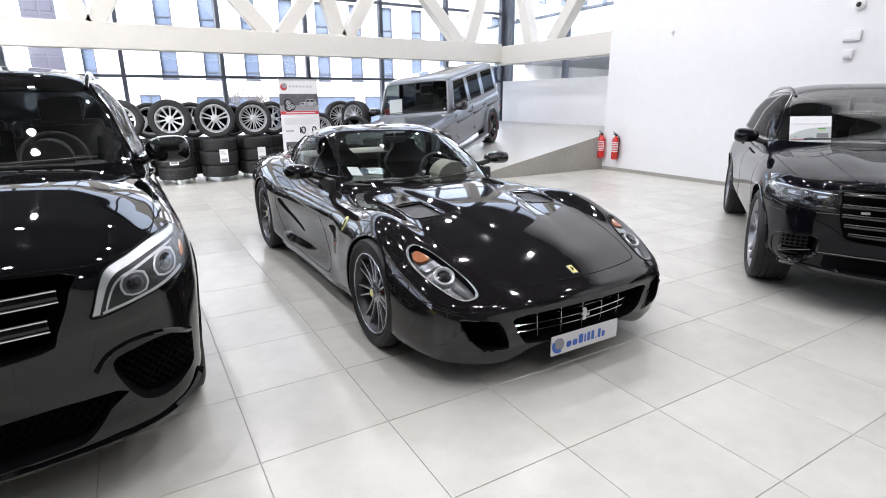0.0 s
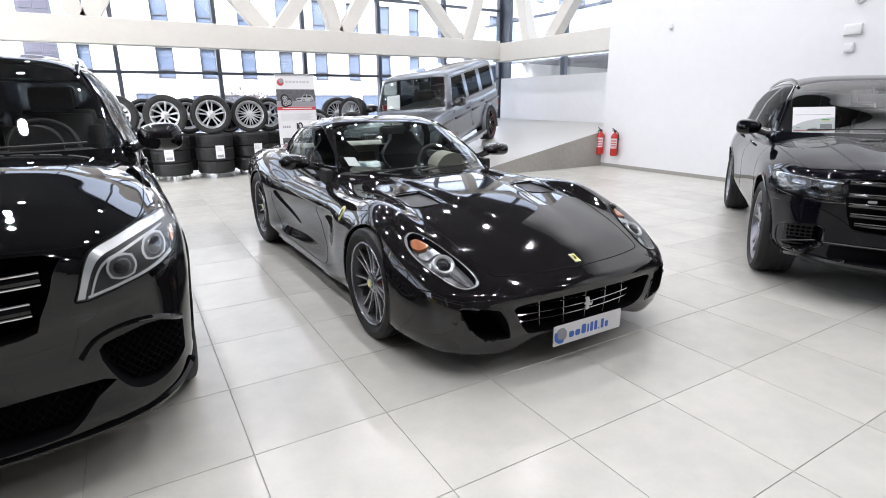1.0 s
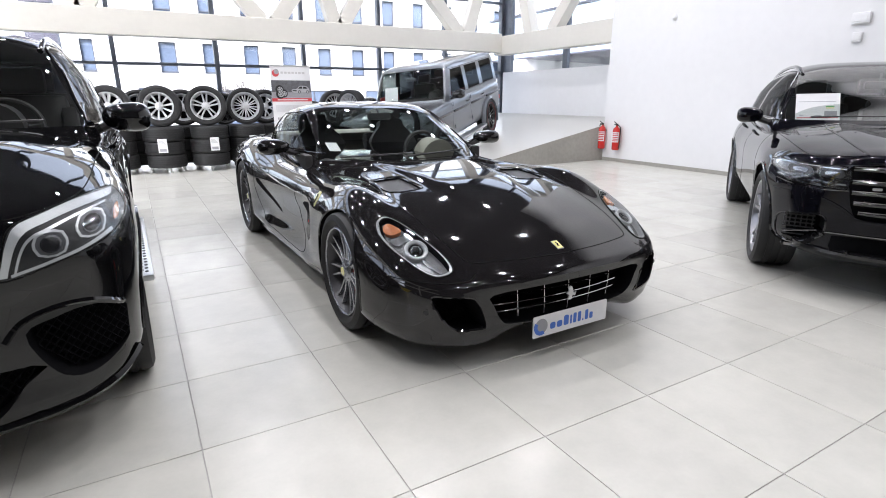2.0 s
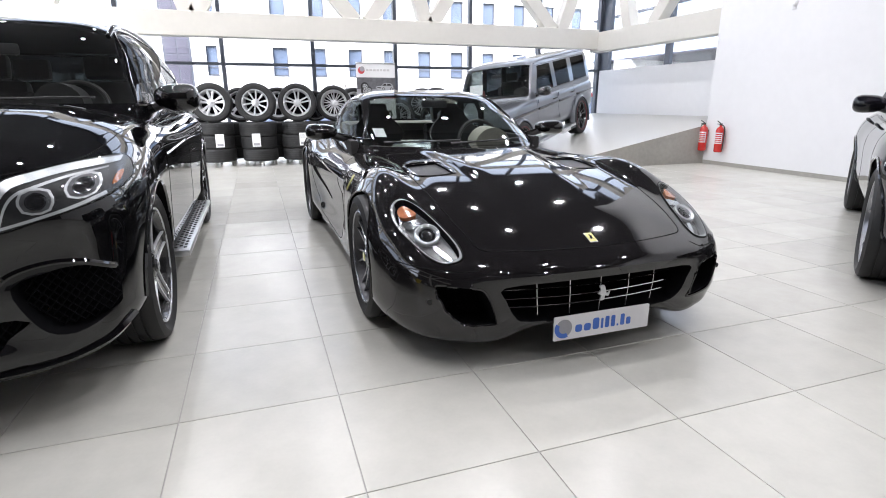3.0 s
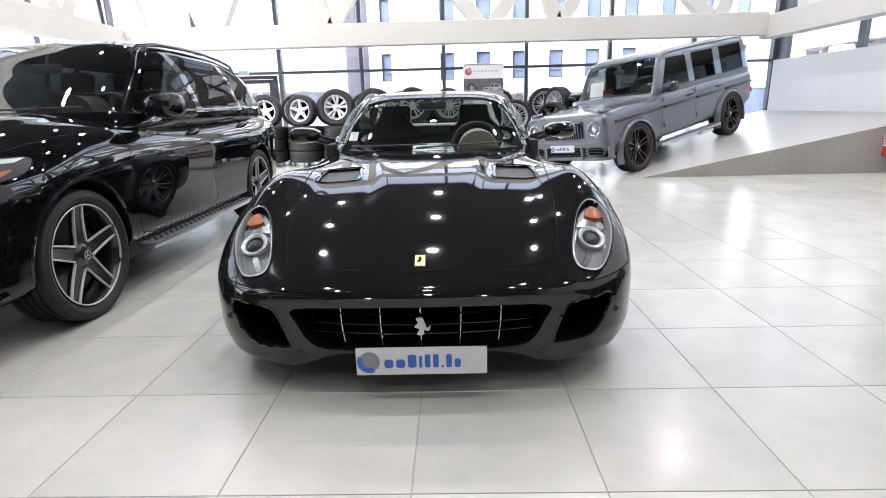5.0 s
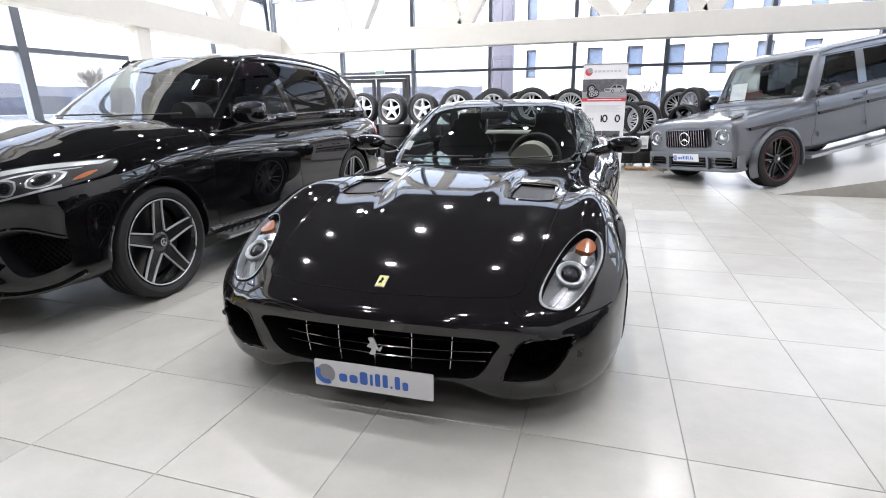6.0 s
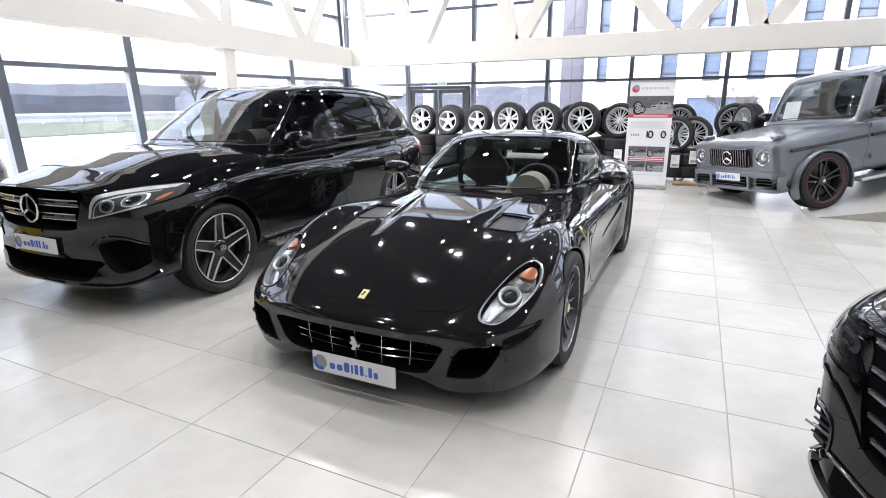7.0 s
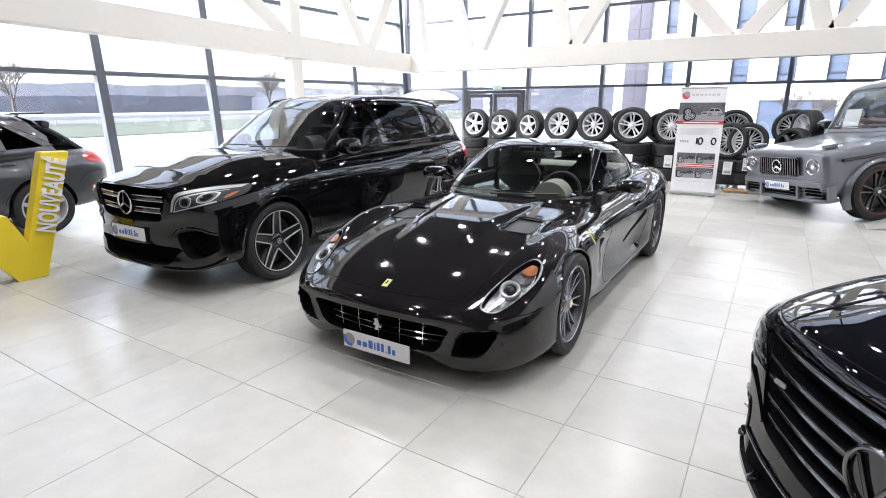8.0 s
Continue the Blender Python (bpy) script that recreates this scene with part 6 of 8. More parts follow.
# The black off-roader by the white wall.
def parked_offroader(m):
    grille = smooth_outline([(-0.575, 0.885), (0, 0.905), (0.575, 0.885), (0.570, 0.74), (0.535, 0.60), (0.46, 0.545), (0, 0.535), (-0.46, 0.545), (-0.535, 0.60), (-0.570, 0.74)], 3)
    ducts = [smooth_outline([(s * 0.665, 0.545), (s * 0.76, 0.553), (s * 0.87, 0.522), (s * 0.892, 0.45), (s * 0.872, 0.35), (s * 0.80, 0.335), (s * 0.71, 0.385), (s * 0.655, 0.44)], 3) for s in (1, -1)]
    ducts[1] = ducts[1][::-1]
    low = smooth_outline([(-0.60, 0.432), (0, 0.437), (0.60, 0.432), (0.66, 0.37), (0.62, 0.335), (0, 0.32), (-0.62, 0.335), (-0.66, 0.37)], 3)
    prof = curve((-1, 0.95), (-0.6, 0.985), (-0.2, 0.985), (0.1, 1.0), (0.45, 0.99), (0.8, 0.95), (1.0, 0.91))

    def shape(x, y, z, b, c):
        up, ax = max(0.0, c), abs(x)
        z += up * 0.022 * bump(ax, 0.42, 0.10) * bump(y, 0.9, 0.6)
        out = 0.018 * (bump(y, 0.90, 0.5) + bump(y, 3.80, 0.5)) * bump(z, 0.74, 0.25)
        return (x + math.copysign(out, x) * min(1, ax / 0.5), y, z)

    k = dict(L=4.878, axles=(0.90, 3.80), R=0.375, tyre_w=0.28, rim=0.295, style="split5", rim_mat=M_ALLOYG, cap=M_ALLOYG, track=0.835, paint=M_NAVY, body_label="glossy black body", sweep=0.20,
             W=curve((0, 0.70), (0.01, 0.76), (0.05, 0.82), (0.14, 0.875), (0.3, 0.93), (0.6, 0.965), (1.2, 0.97), (3.0, 0.97), (3.9, 0.975), (4.5, 0.92), (4.8, 0.82), (4.878, 0.74)),
             ZL=curve((0, 0.32), (0.03, 0.27), (0.1, 0.245), (0.5, 0.23), (1.4, 0.26), (3.2, 0.26), (4.3, 0.27), (4.7, 0.32), (4.878, 0.42)),
             ZH=curve((0, 0.91), (0.02, 0.945), (0.08, 0.965), (0.25, 0.99), (0.6, 1.035), (1.0, 1.07), (1.4, 1.09), (2.5, 1.07), (3.6, 1.10), (4.4, 1.12), (4.75, 1.08), (4.878, 0.98)),
             side=lambda c, y: prof(c), shape=shape, cuts=[(grille, 0.12), (ducts[0], 0.30), (ducts[1], 0.30), (low, 0.12)],
             door_gaps=[[(1.50, 1.05), (1.42, 0.85), (1.42, 0.42), (1.6, 0.34), (2.55, 0.34), (2.60, 0.7), (2.60, 1.05)], [(2.60, 0.34), (3.25, 0.34), (3.45, 0.6), (3.70, 0.80), (3.72, 1.05)]],
             bonnet_gap=[(0.0, 0.04), (0.45, 0.08), (0.70, 0.24), (0.80, 0.5), (0.84, 1.0), (0.84, 1.42)],
             cabin_start=1.30, cabin_end=4.74, CW=curve((1.30, 0.62), (1.42, 0.78), (1.7, 0.87), (2.4, 0.895), (3.6, 0.87), (4.3, 0.78), (4.74, 0.68)), CL=curve((1.30, 0.96), (4.74, 1.0)),
             CH=curve((1.30, 1.05), (1.5, 1.15), (1.85, 1.36), (2.15, 1.52), (2.4, 1.595), (2.8, 1.63), (3.4, 1.62), (4.0, 1.565), (4.4, 1.45), (4.62, 1.28), (4.74, 1.12)), cside=(lambda f: (lambda c, y: f(c)))(curve((-1, 1.02), (-0.2, 0.985), (0.4, 0.86), (1.0, 0.74))),
             screen_edge=(0.80, 1.115, 0.60, 1.565), belt=(1.5, 1.12, 4.4, 1.18), rail=(2.0, 1.54, 4.3, 1.45), header=2.28, tail=(4.42, 1.0, 4.2, 1.7),
             windows=[((1.74, 1.11, 2.38, 1.60), (2.60, 1.1, 2.52, 1.7), M_SIDEGLASS), ((2.70, 1.1, 2.62, 1.7), (3.55, 1.1, 3.45, 1.7), M_SIDEGLASS), ((3.63, 1.1, 3.53, 1.7), (4.30, 1.1, 3.9, 1.60), M_DARKGLASS)],
             trim=M_CHROME, trim_low=[(1.62, 1.105), (2.5, 1.12), (3.5, 1.145), (4.30, 1.18)], trim_high=[(1.68, 1.12), (2.05, 1.37), (2.36, 1.525), (2.75, 1.555), (3.3, 1.54), (3.9, 1.475), (4.1, 1.42)],
             mirror=(1.03, 1.80, 1.145), mirror_size=(0.215, 0.135, 0.16), belly=0.19, handles=((2.42, 0.95), (3.50, 0.97)), rails=(2.25, 4.1, 0.60), handle_mat=M_NAVY)
    car, bvh, cab = suv(m, k, "black off-roader with barred chrome grille and price sheet")
    g = part("grille", prism(bmesh.new(), [(u * 0.99, v) for u, v in grille], 0.01, Matrix(((1, 0, 0, 0), (0, 0, 1, 0.14), (0, 1, 0, 0), (0, 0, 0, 1)))), M_VOID, car)
    for i, (z, hw) in enumerate(((0.868, 0.565), (0.785, 0.560), (0.718, 0.552), (0.652, 0.535), (0.590, 0.505))):
        pts = [(x, 0.018 + 0.20 * (x / 0.8) ** 2, z) for x in np.linspace(-hw, hw, 21)]
        bm = bmesh.new()
        rows = []
        for p in pts:
            rows.append([bm.verts.new((p[0], p[1] + dy, p[2] + dz)) for dy, dz in ((0.0, -0.014), (-0.008, 0.0), (0.0, 0.014), (0.05, 0.012), (0.05, -0.012))])
        for a, b in zip(rows[:-1], rows[1:]):
            for q in range(5):
                bm.faces.new((a[q], a[(q + 1) % 5], b[(q + 1) % 5], b[q]))
        bm.faces.new(rows[0])
        bm.faces.new(rows[-1])
        bmesh.ops.recalc_face_normals(bm, faces=bm.faces)
        lv = part("louvre", bm, M_GLOSSBLK, g, smooth=30)
        part("louvre_edge", tube(bmesh.new(), [(x, y - 0.006, zz + 0.012) for x, y, zz in pts], 0.0035, 6), M_DARKCHROME, lv, smooth=60)
    bm = bmesh.new()
    tube(bm, [(0.085 * math.cos(a), 0.085 * math.sin(a), 0) for a in np.linspace(0, 2 * math.pi, 32, endpoint=False)], 0.008, 8, True)
    for a, b in (((-0.055, 0.05), (0.0, -0.06)), ((0.0, -0.06), (0.055, 0.05))):
        rod(bm, (a[0], a[1], 0.004), (b[0], b[1], 0.004), 0.007, n=6)
    o = part("emblem", bm, M_DARKCHROME, g, "round chrome ring emblem on a black disc", smooth=40)
    o.matrix_basis = Matrix.Translation((0, -0.012, 0.735)) @ TO_FRONT
    part("disc", lathe(bmesh.new(), [(-0.05, 0.08), (-0.004, 0.08), (0.0, 0.0)], 24, axis="z"), M_GLOSSBLK, o, smooth=40)
    rl = part("trim_badge", prism(bmesh.new(), rounded_rect(0.05, 0.016, 0.006), 0.004, Matrix.Translation((-0.44, 0.062, 0.752)) @ TO_FRONT), M_BRUSH, g)
    for o2 in ducts:
        us = [u for u, w in o2]
        sg = 1 if us[0] > 0 else -1
        for i in range(7):
            v = 0.36 + 0.027 * i
            lo = 0.665 + max(0.0, 0.44 - v) * 0.9
            part("duct_bar", tube(bmesh.new(), [(sg * x, 0.20 + 0.14 * x * x, v) for x in np.linspace(lo + 0.02, 0.865, 6)], 0.005, 5), M_PLASTIC, car, smooth=60)
        for i in range(6):
            x = 0.70 + 0.032 * i
            part("duct_bar", tube(bmesh.new(), [(sg * x, 0.19 + 0.14 * x * x, 0.45), (sg * x, 0.19 + 0.14 * x * x, 0.535)], 0.004, 5), M_PLASTIC, car, smooth=60)
        part("duct_blade", tube(bmesh.new(), [(sg * x, 0.165 + 0.14 * x * x, 0.437 - 0.006 * k) for k, x in enumerate(np.linspace(0.67, 0.865, 6))], 0.005, 5), M_DARKCHROME, car, smooth=60)
        both(bvh, seam, car, "duct_trim", M_GLOSSBLK, FRONT, o2, radius=0.007, off=0.0, n=2, closed=True) if o2 is ducts[0] else None
    both(bvh, seam, car, "bumper_blade", M_DARKCHROME, FRONT, [(0.0, 0.452), (0.3, 0.451), (0.55, 0.449), (0.66, 0.447)], radius=0.006, off=0.006)
    both(bvh, seam, car, "corner_blade", M_GLOSSBLK, FRONT, [(0.655, 0.435), (0.72, 0.372), (0.80, 0.305), (0.86, 0.268)], radius=0.018, off=0.004)
    both(bvh, seam, car, "bumper_blade", M_GLOSSBLK, FRONT, [(0.0, 0.31), (0.4, 0.31), (0.70, 0.33), (0.85, 0.37)], radius=0.018, off=0.004)
    outline = smooth_outline([(0.580, 0.742), (0.66, 0.737), (0.76, 0.742), (0.86, 0.750), (0.915, 0.770), (0.938, 0.82), (0.934, 0.866), (0.88, 0.876), (0.75, 0.874), (0.585, 0.868)], 4)
    for s in (1, -1):
        lamp_unit(car, bvh, s, outline, [("projector", rounded_pts(0.665, 0.828, 0.115, 0.050), M_LAMPTRAY, 0.005), ("projector", rounded_pts(0.815, 0.833, 0.110, 0.050), M_LAMPTRAY, 0.005), ("projector_lens", rounded_pts(0.665, 0.828, 0.070, 0.026), M_DARKCHROME, 0.008), ("projector_lens", rounded_pts(0.815, 0.833, 0.066, 0.026), M_DARKCHROME, 0.008)]
                  + [("light_block", rounded_pts(0.615 + 0.072 * i, 0.765 + 0.004 * i, 0.046, 0.010), M_DARKCHROME, 0.006) for i in range(5)]
                  + [("light_strip", ([(0.60, 0.862), (0.75, 0.868), (0.90, 0.870), (0.924, 0.84)], [(0.60, 0.856), (0.75, 0.862), (0.892, 0.863), (0.916, 0.838)]), M_REFLECT, 0.006)], "dark headlamp with light blocks", housing=M_GLOSSBLK)
    # Price sheet leaning on the dashboard.
    sheet = part("price_sheet", boxes((-0.16, 0.16, -0.001, 0.001, 0.0, 0.27)), M_PAPER, car, "white price sheet with a red line")
    sheet.matrix_basis = pose(-0.54, 1.58, 1.095, -30, -1, 0)
    for u0, u1, z0, z1, mm in ((-0.15, 0.15, 0.035, 0.043, M_BANNERRED), (0.06, 0.12, 0.125, 0.135, M_YELLOW), (0.06, 0.12, 0.14, 0.15, mat("label_green", (0.1, 0.4, 0.1), 0.5, vary=0.05)), (0.05, 0.14, 0.055, 0.10, M_PRINT), (-0.13, -0.10, 0.06, 0.066, M_PRINT), (-0.02, 0.03, 0.055, 0.062, M_PRINT), (-0.14, 0.13, 0.19, 0.194, M_PRINT)):
        part("print_bar", boxes((u0, u1, -0.0022, -0.0012, z0, z1)), mm, sheet)
    both(bvh, seam, car, "arch_lip", M_GLOSSBLK, LEFT, [(0.90 + 0.425 * math.cos(radians(a)), 0.38 + 0.425 * math.sin(radians(a))) for a in range(-12, 193, 15)], radius=0.010, off=0.0, n=3)
    both(bvh, seam, car, "arch_lip", M_GLOSSBLK, LEFT, [(3.80 + 0.425 * math.cos(radians(a)), 0.38 + 0.425 * math.sin(radians(a))) for a in range(-12, 193, 15)], radius=0.010, off=0.0, n=3)
    both(bvh, seam, car, "sill_trim", M_CHROME, LEFT, [(1.40, 0.32), (2.4, 0.32), (3.28, 0.32)], radius=0.007, off=0.004)
    both(bvh, seam, car, "bumper_crease", M_NAVY, FRONT, [(0.52, 0.56), (0.60, 0.62), (0.70, 0.665), (0.82, 0.68), (0.93, 0.675)], radius=0.012, off=-0.003)
    # Thin chrome line below each lamp, drawn for the crease's bright highlight.
    both(bvh, seam, car, "lamp_sill", M_DARKCHROME, FRONT, [(0.57, 0.728), (0.70, 0.724), (0.84, 0.735), (0.92, 0.755)], radius=0.004, off=0.002)
    both(bvh, seam, car, "bonnet_crease", M_NAVY, TOP, [(0.50, 0.10), (0.54, 0.5), (0.56, 1.0), (0.52, 1.35)], radius=0.010, off=-0.004)
    return car


parked_offroader(pose(2.867, -0.315, 0.0, 0, 0, -54.2))


# The grey compact off-roader by the road side glass.
def grey_compact(m):
    prof = curve((-1, 0.95), (-0.6, 0.985), (-0.2, 0.985), (0.1, 1.0), (0.45, 0.99), (0.8, 0.95), (1.0, 0.91))
    k = dict(L=4.385, axles=(0.86, 3.463), R=0.35, tyre_w=0.235, rim=0.26, style="star5", rim_mat=M_ALLOY, cap=M_ALLOYG, track=0.77, paint=M_GREY2, body_label="dark grey metallic body", sweep=0.16,
             W=curve((0, 0.62), (0.01, 0.68), (0.05, 0.76), (0.14, 0.82), (0.3, 0.87), (0.6, 0.895), (1.2, 0.90), (3.4, 0.905), (3.9, 0.88), (4.2, 0.82), (4.34, 0.74), (4.385, 0.66)),
             ZL=curve((0, 0.32), (0.03, 0.27), (0.1, 0.24), (0.5, 0.22), (1.3, 0.24), (3.0, 0.24), (3.9, 0.26), (4.25, 0.30), (4.385, 0.40)),
             ZH=curve((0, 0.84), (0.02, 0.88), (0.08, 0.90), (0.25, 0.93), (0.6, 0.97), (1.0, 1.0), (1.3, 1.02), (2.5, 1.02), (3.4, 1.05), (4.0, 1.08), (4.25, 1.04), (4.385, 0.92)),
             side=lambda c, y: prof(c), cuts=[],
             door_gaps=[[(1.38, 1.0), (1.30, 0.8), (1.30, 0.42), (1.5, 0.33), (2.35, 0.33), (2.40, 0.65), (2.40, 1.0)], [(2.40, 0.33), (2.95, 0.33), (3.10, 0.55), (3.35, 0.75), (3.36, 1.0)]],
             bonnet_gap=[(0.0, 0.05), (0.4, 0.09), (0.62, 0.24), (0.72, 0.5), (0.76, 1.0), (0.76, 1.28)],
             cabin_start=1.18, cabin_end=4.25, CW=curve((1.18, 0.58), (1.3, 0.72), (1.6, 0.80), (2.2, 0.825), (3.2, 0.80), (3.8, 0.72), (4.25, 0.62)), CL=curve((1.18, 0.90), (4.25, 0.95)),
             CH=curve((1.18, 0.98), (1.4, 1.10), (1.7, 1.32), (2.0, 1.48), (2.25, 1.555), (2.6, 1.59), (3.1, 1.575), (3.55, 1.50), (3.9, 1.33), (4.15, 1.12), (4.25, 1.02)), cside=(lambda f: (lambda c, y: f(c)))(curve((-1, 1.02), (-0.2, 0.985), (0.4, 0.86), (1.0, 0.74))),
             screen_edge=(0.74, 1.05, 0.56, 1.52), belt=(1.4, 1.05, 3.9, 1.12), rail=(1.8, 1.50, 3.6, 1.40), header=2.12, tail=(3.80, 1.0, 3.45, 1.6),
             windows=[((1.60, 1.05, 2.2, 1.52), (2.40, 1.0, 2.34, 1.6), M_SIDEGLASS), ((2.48, 1.0, 2.42, 1.6), (3.15, 1.0, 3.05, 1.6), M_DARKGLASS), ((3.22, 1.0, 3.12, 1.6), (3.72, 1.05, 3.2, 1.42), M_DARKGLASS)],
             trim=M_CHROME, trim_low=[(1.5, 1.04), (2.4, 1.06), (3.2, 1.09), (3.74, 1.12)], trim_high=[(1.55, 1.05), (1.9, 1.32), (2.2, 1.48), (2.6, 1.51), (3.1, 1.47), (3.5, 1.28), (3.74, 1.13)],
             mirror=(1.0, 1.66, 1.08), handles=((2.25, 0.90), (3.15, 0.92)), rails=(2.1, 3.5, 0.56), rail_mat=M_BRUSH, handle_mat=M_GREY2)
    car, bvh, cab = suv(m, k, "dark grey compact off-roader with silver wheels and red tail lamps")
    both(bvh, patch, car, "tail_lamp", M_TAIL, LEFT, smooth_outline([(4.04, 0.94), (4.10, 1.01), (4.26, 0.985), (4.33, 0.91), (4.28, 0.87), (4.12, 0.885)], 3), "red tail lamp", off=0.006, rings=3, thick=0.008)
    both(bvh, patch, car, "reflector", M_TAIL, LEFT, smooth_outline([(4.08, 0.56), (4.30, 0.58), (4.30, 0.51), (4.10, 0.50)], 3), off=0.005, rings=2, thick=0.006)
    both(bvh, seam, car, "bumper_seam", M_GAP, LEFT, [(3.90, 0.62), (4.05, 0.74), (4.30, 0.76)])
    bm = bmesh.new()
    box(bm, -0.52, 0.52, 3.42, 3.80, 1.515, 1.545, bevel=0.014)
    part("spoiler", bm, M_GREY2, car, smooth=40)
    return car


grey_compact(pose(-6.27, -2.27, 0.0, 0, 0, 0))

# ---- the grey box-shaped off-roader on the ramp ----
def boxy_offroader(m, lift):
    prof = curve((-1, 0.97), (-0.5, 0.99), (0, 1.0), (0.5, 1.0), (1.0, 0.985))
    ducts = [[(s * u, v) for u, v in rounded_pts(0.64, 0.60, 0.30, 0.13)] for s in (1, -1)]
    ducts[1] = ducts[1][::-1]
    centre = [(u, v) for u, v in rounded_pts(0.0, 0.56, 0.74, 0.10)]
    k = dict(L=4.62, axles=(0.74, 3.71), mirror_mat=M_GLOSSBLK, R=0.40, tyre_w=0.28, rim=0.30, style="pair5", rim_mat=M_ALLOYB, cap=M_CHROME, track=0.805, axle_z=0.475, cab_n=9.0, paint=M_GREY, body_label="grey metallic slab-sided body", n_top=11.0,
             W=curve((0, 0.80), (0.02, 0.84), (0.08, 0.87), (0.3, 0.885), (1.2, 0.89), (4.3, 0.89), (4.55, 0.88), (4.62, 0.86)),
             ZL=curve((0, 0.50), (0.05, 0.46), (0.3, 0.46), (1.3, 0.46), (3.2, 0.46), (4.3, 0.50), (4.62, 0.58)),
             ZH=curve((0, 1.13), (0.03, 1.17), (0.10, 1.19), (0.6, 1.215), (1.3, 1.24), (1.5, 1.25), (4.5, 1.25), (4.62, 1.24)),
             side=lambda c, y: prof(c), cuts=[(ducts[0], 0.10), (ducts[1], 0.10), (centre, 0.10)],
             door_gaps=[[(1.52, 1.22), (1.50, 0.9), (1.50, 0.56), (2.50, 0.56), (2.52, 0.9), (2.52, 1.22)], [(2.52, 0.56), (3.15, 0.56), (3.30, 0.85), (3.45, 0.95), (3.46, 1.22)]],
             bonnet_gap=[(0.0, 0.06), (0.45, 0.07), (0.60, 0.12), (0.62, 0.6), (0.62, 1.35)],
             cabin_start=1.30, cabin_end=4.60, CW=curve((1.30, 0.80), (1.36, 0.825), (1.6, 0.835), (4.4, 0.835), (4.6, 0.82)), CL=curve((1.30, 1.15), (4.60, 1.15)),
             CH=curve((1.30, 1.25), (1.40, 1.36), (1.58, 1.66), (1.70, 1.84), (1.80, 1.905), (2.2, 1.945), (3.6, 1.955), (4.45, 1.94), (4.57, 1.90), (4.60, 1.80)), cside=(lambda f: (lambda c, y: f(c)))(curve((-1, 1.02), (-0.3, 1.0), (0.4, 0.95), (1.0, 0.89))),
             screen_edge=(0.775, 1.29, 0.695, 1.85), belt=(1.5, 1.315, 4.5, 1.315), rail=(1.5, 1.795, 4.5, 1.795), header=1.715, tail=(4.50, 1.0, 4.50, 1.9),
             windows=[((1.62, 1.315, 1.86, 1.80), (2.44, 1.1, 2.44, 1.9), M_DARKSIDE), ((2.62, 1.1, 2.62, 1.9), (3.34, 1.1, 3.34, 1.9), M_DARKGLASS), ((3.56, 1.1, 3.56, 1.9), (4.36, 1.1, 4.36, 1.9), M_DARKGLASS)],
             trim=M_GLOSSBLK, trim_low=[(1.56, 1.305), (2.5, 1.305), (3.4, 1.305), (4.40, 1.305)], trim_high=[(1.80, 1.81), (2.5, 1.815), (3.4, 1.815), (4.38, 1.81)],
             mirror=(1.02, 1.58, 1.34), handles=((2.36, 1.10), (3.32, 1.10)), handle_mat=M_GLOSSBLK, seats=M_LEATHER)
    car, bvh, cab = suv(m, k, "grey box-shaped off-roader with black red-ringed wheels parked on the ramp", "box_off_roader")
    for w in [c for c in car.children if c.name.startswith("wheel")]:
        x, y, z = w.matrix_basis.translation
        w.matrix_basis = Matrix.Translation((0, 0, lift.get((x > 0, y > 2), 0.0))) @ w.matrix_basis
        bm = bmesh.new()
        lathe(bm, [(0.124, 0.303), (0.136, 0.306), (0.139, 0.316), (0.136, 0.322)], 48)
        part("tyre_ring", bm, M_DARKRED, w, "dull red ring on the tyre wall", smooth=60)
    for s in (1, -1):
        part("door_card", boxes((s * 0.80 - 0.02, s * 0.80 + 0.02, 1.66, 2.46, 1.10, 1.37), bevel=0.015), M_REDLEATHER, car, "red leather door lining", smooth=40)
    # Wing flares round the arches.
    for s in (1, -1):
        for y in k["axles"]:
            bm = bmesh.new()
            rows = []
            for a in np.linspace(radians(-18), radians(198), 25):
                ca, sa = math.cos(a), math.sin(a)
                squ = 1.0 / max(abs(ca) ** 6 + abs(sa) ** 6, 1e-6) ** (1 / 6)
                r0, r1 = 0.440, 0.440 + 0.058 * (0.6 + 0.4 * squ)
                pts = [(0.84, r0), (0.943, r0 + 0.004), (0.950, r0 + 0.020), (0.925, r1 - 0.005), (0.86, r1 + 0.012)]
                rows.append([bm.verts.new((s * x, y + r * ca, 0.48 + r * sa)) for x, r in pts])
            for p, q in zip(rows[:-1], rows[1:]):
                for i in range(4):
                    bm.faces.new((p[i], p[i + 1], q[i + 1], q[i]))
            bmesh.ops.recalc_face_normals(bm, faces=bm.faces)
            part("wing_flare", bm, M_GREY, car, "grey flared wheel arch", smooth=40)
    # Front: slatted grille, round lamps, bumper.
    bm = bmesh.new()
    prism(bm, rounded_rect(0.80, 0.25, 0.03), 0.03, Matrix.Translation((0, 0.0, 0.95)) @ TO_FRONT)
    g = part("grille", bm, M_VOID, car, smooth=30)
    for i in range(16):
        u = -0.36 + 0.048 * i
        part("slat", boxes((u - 0.009, u + 0.009, -0.05, -0.031, 0.83, 1.07), bevel=0.004), M_DARKCHROME, g, smooth=40)
    fr = bmesh.new()
    tube(fr, [(u, -0.034, 0.95 + v) for u, v in rounded_rect(0.82, 0.26, 0.03)], 0.012, 6, True)
    part("grille_frame", fr, M_DARKCHROME, g, smooth=60)
    star_emblem(g, Matrix.Translation((0, -0.062, 0.95)) @ TO_FRONT, 0.095)
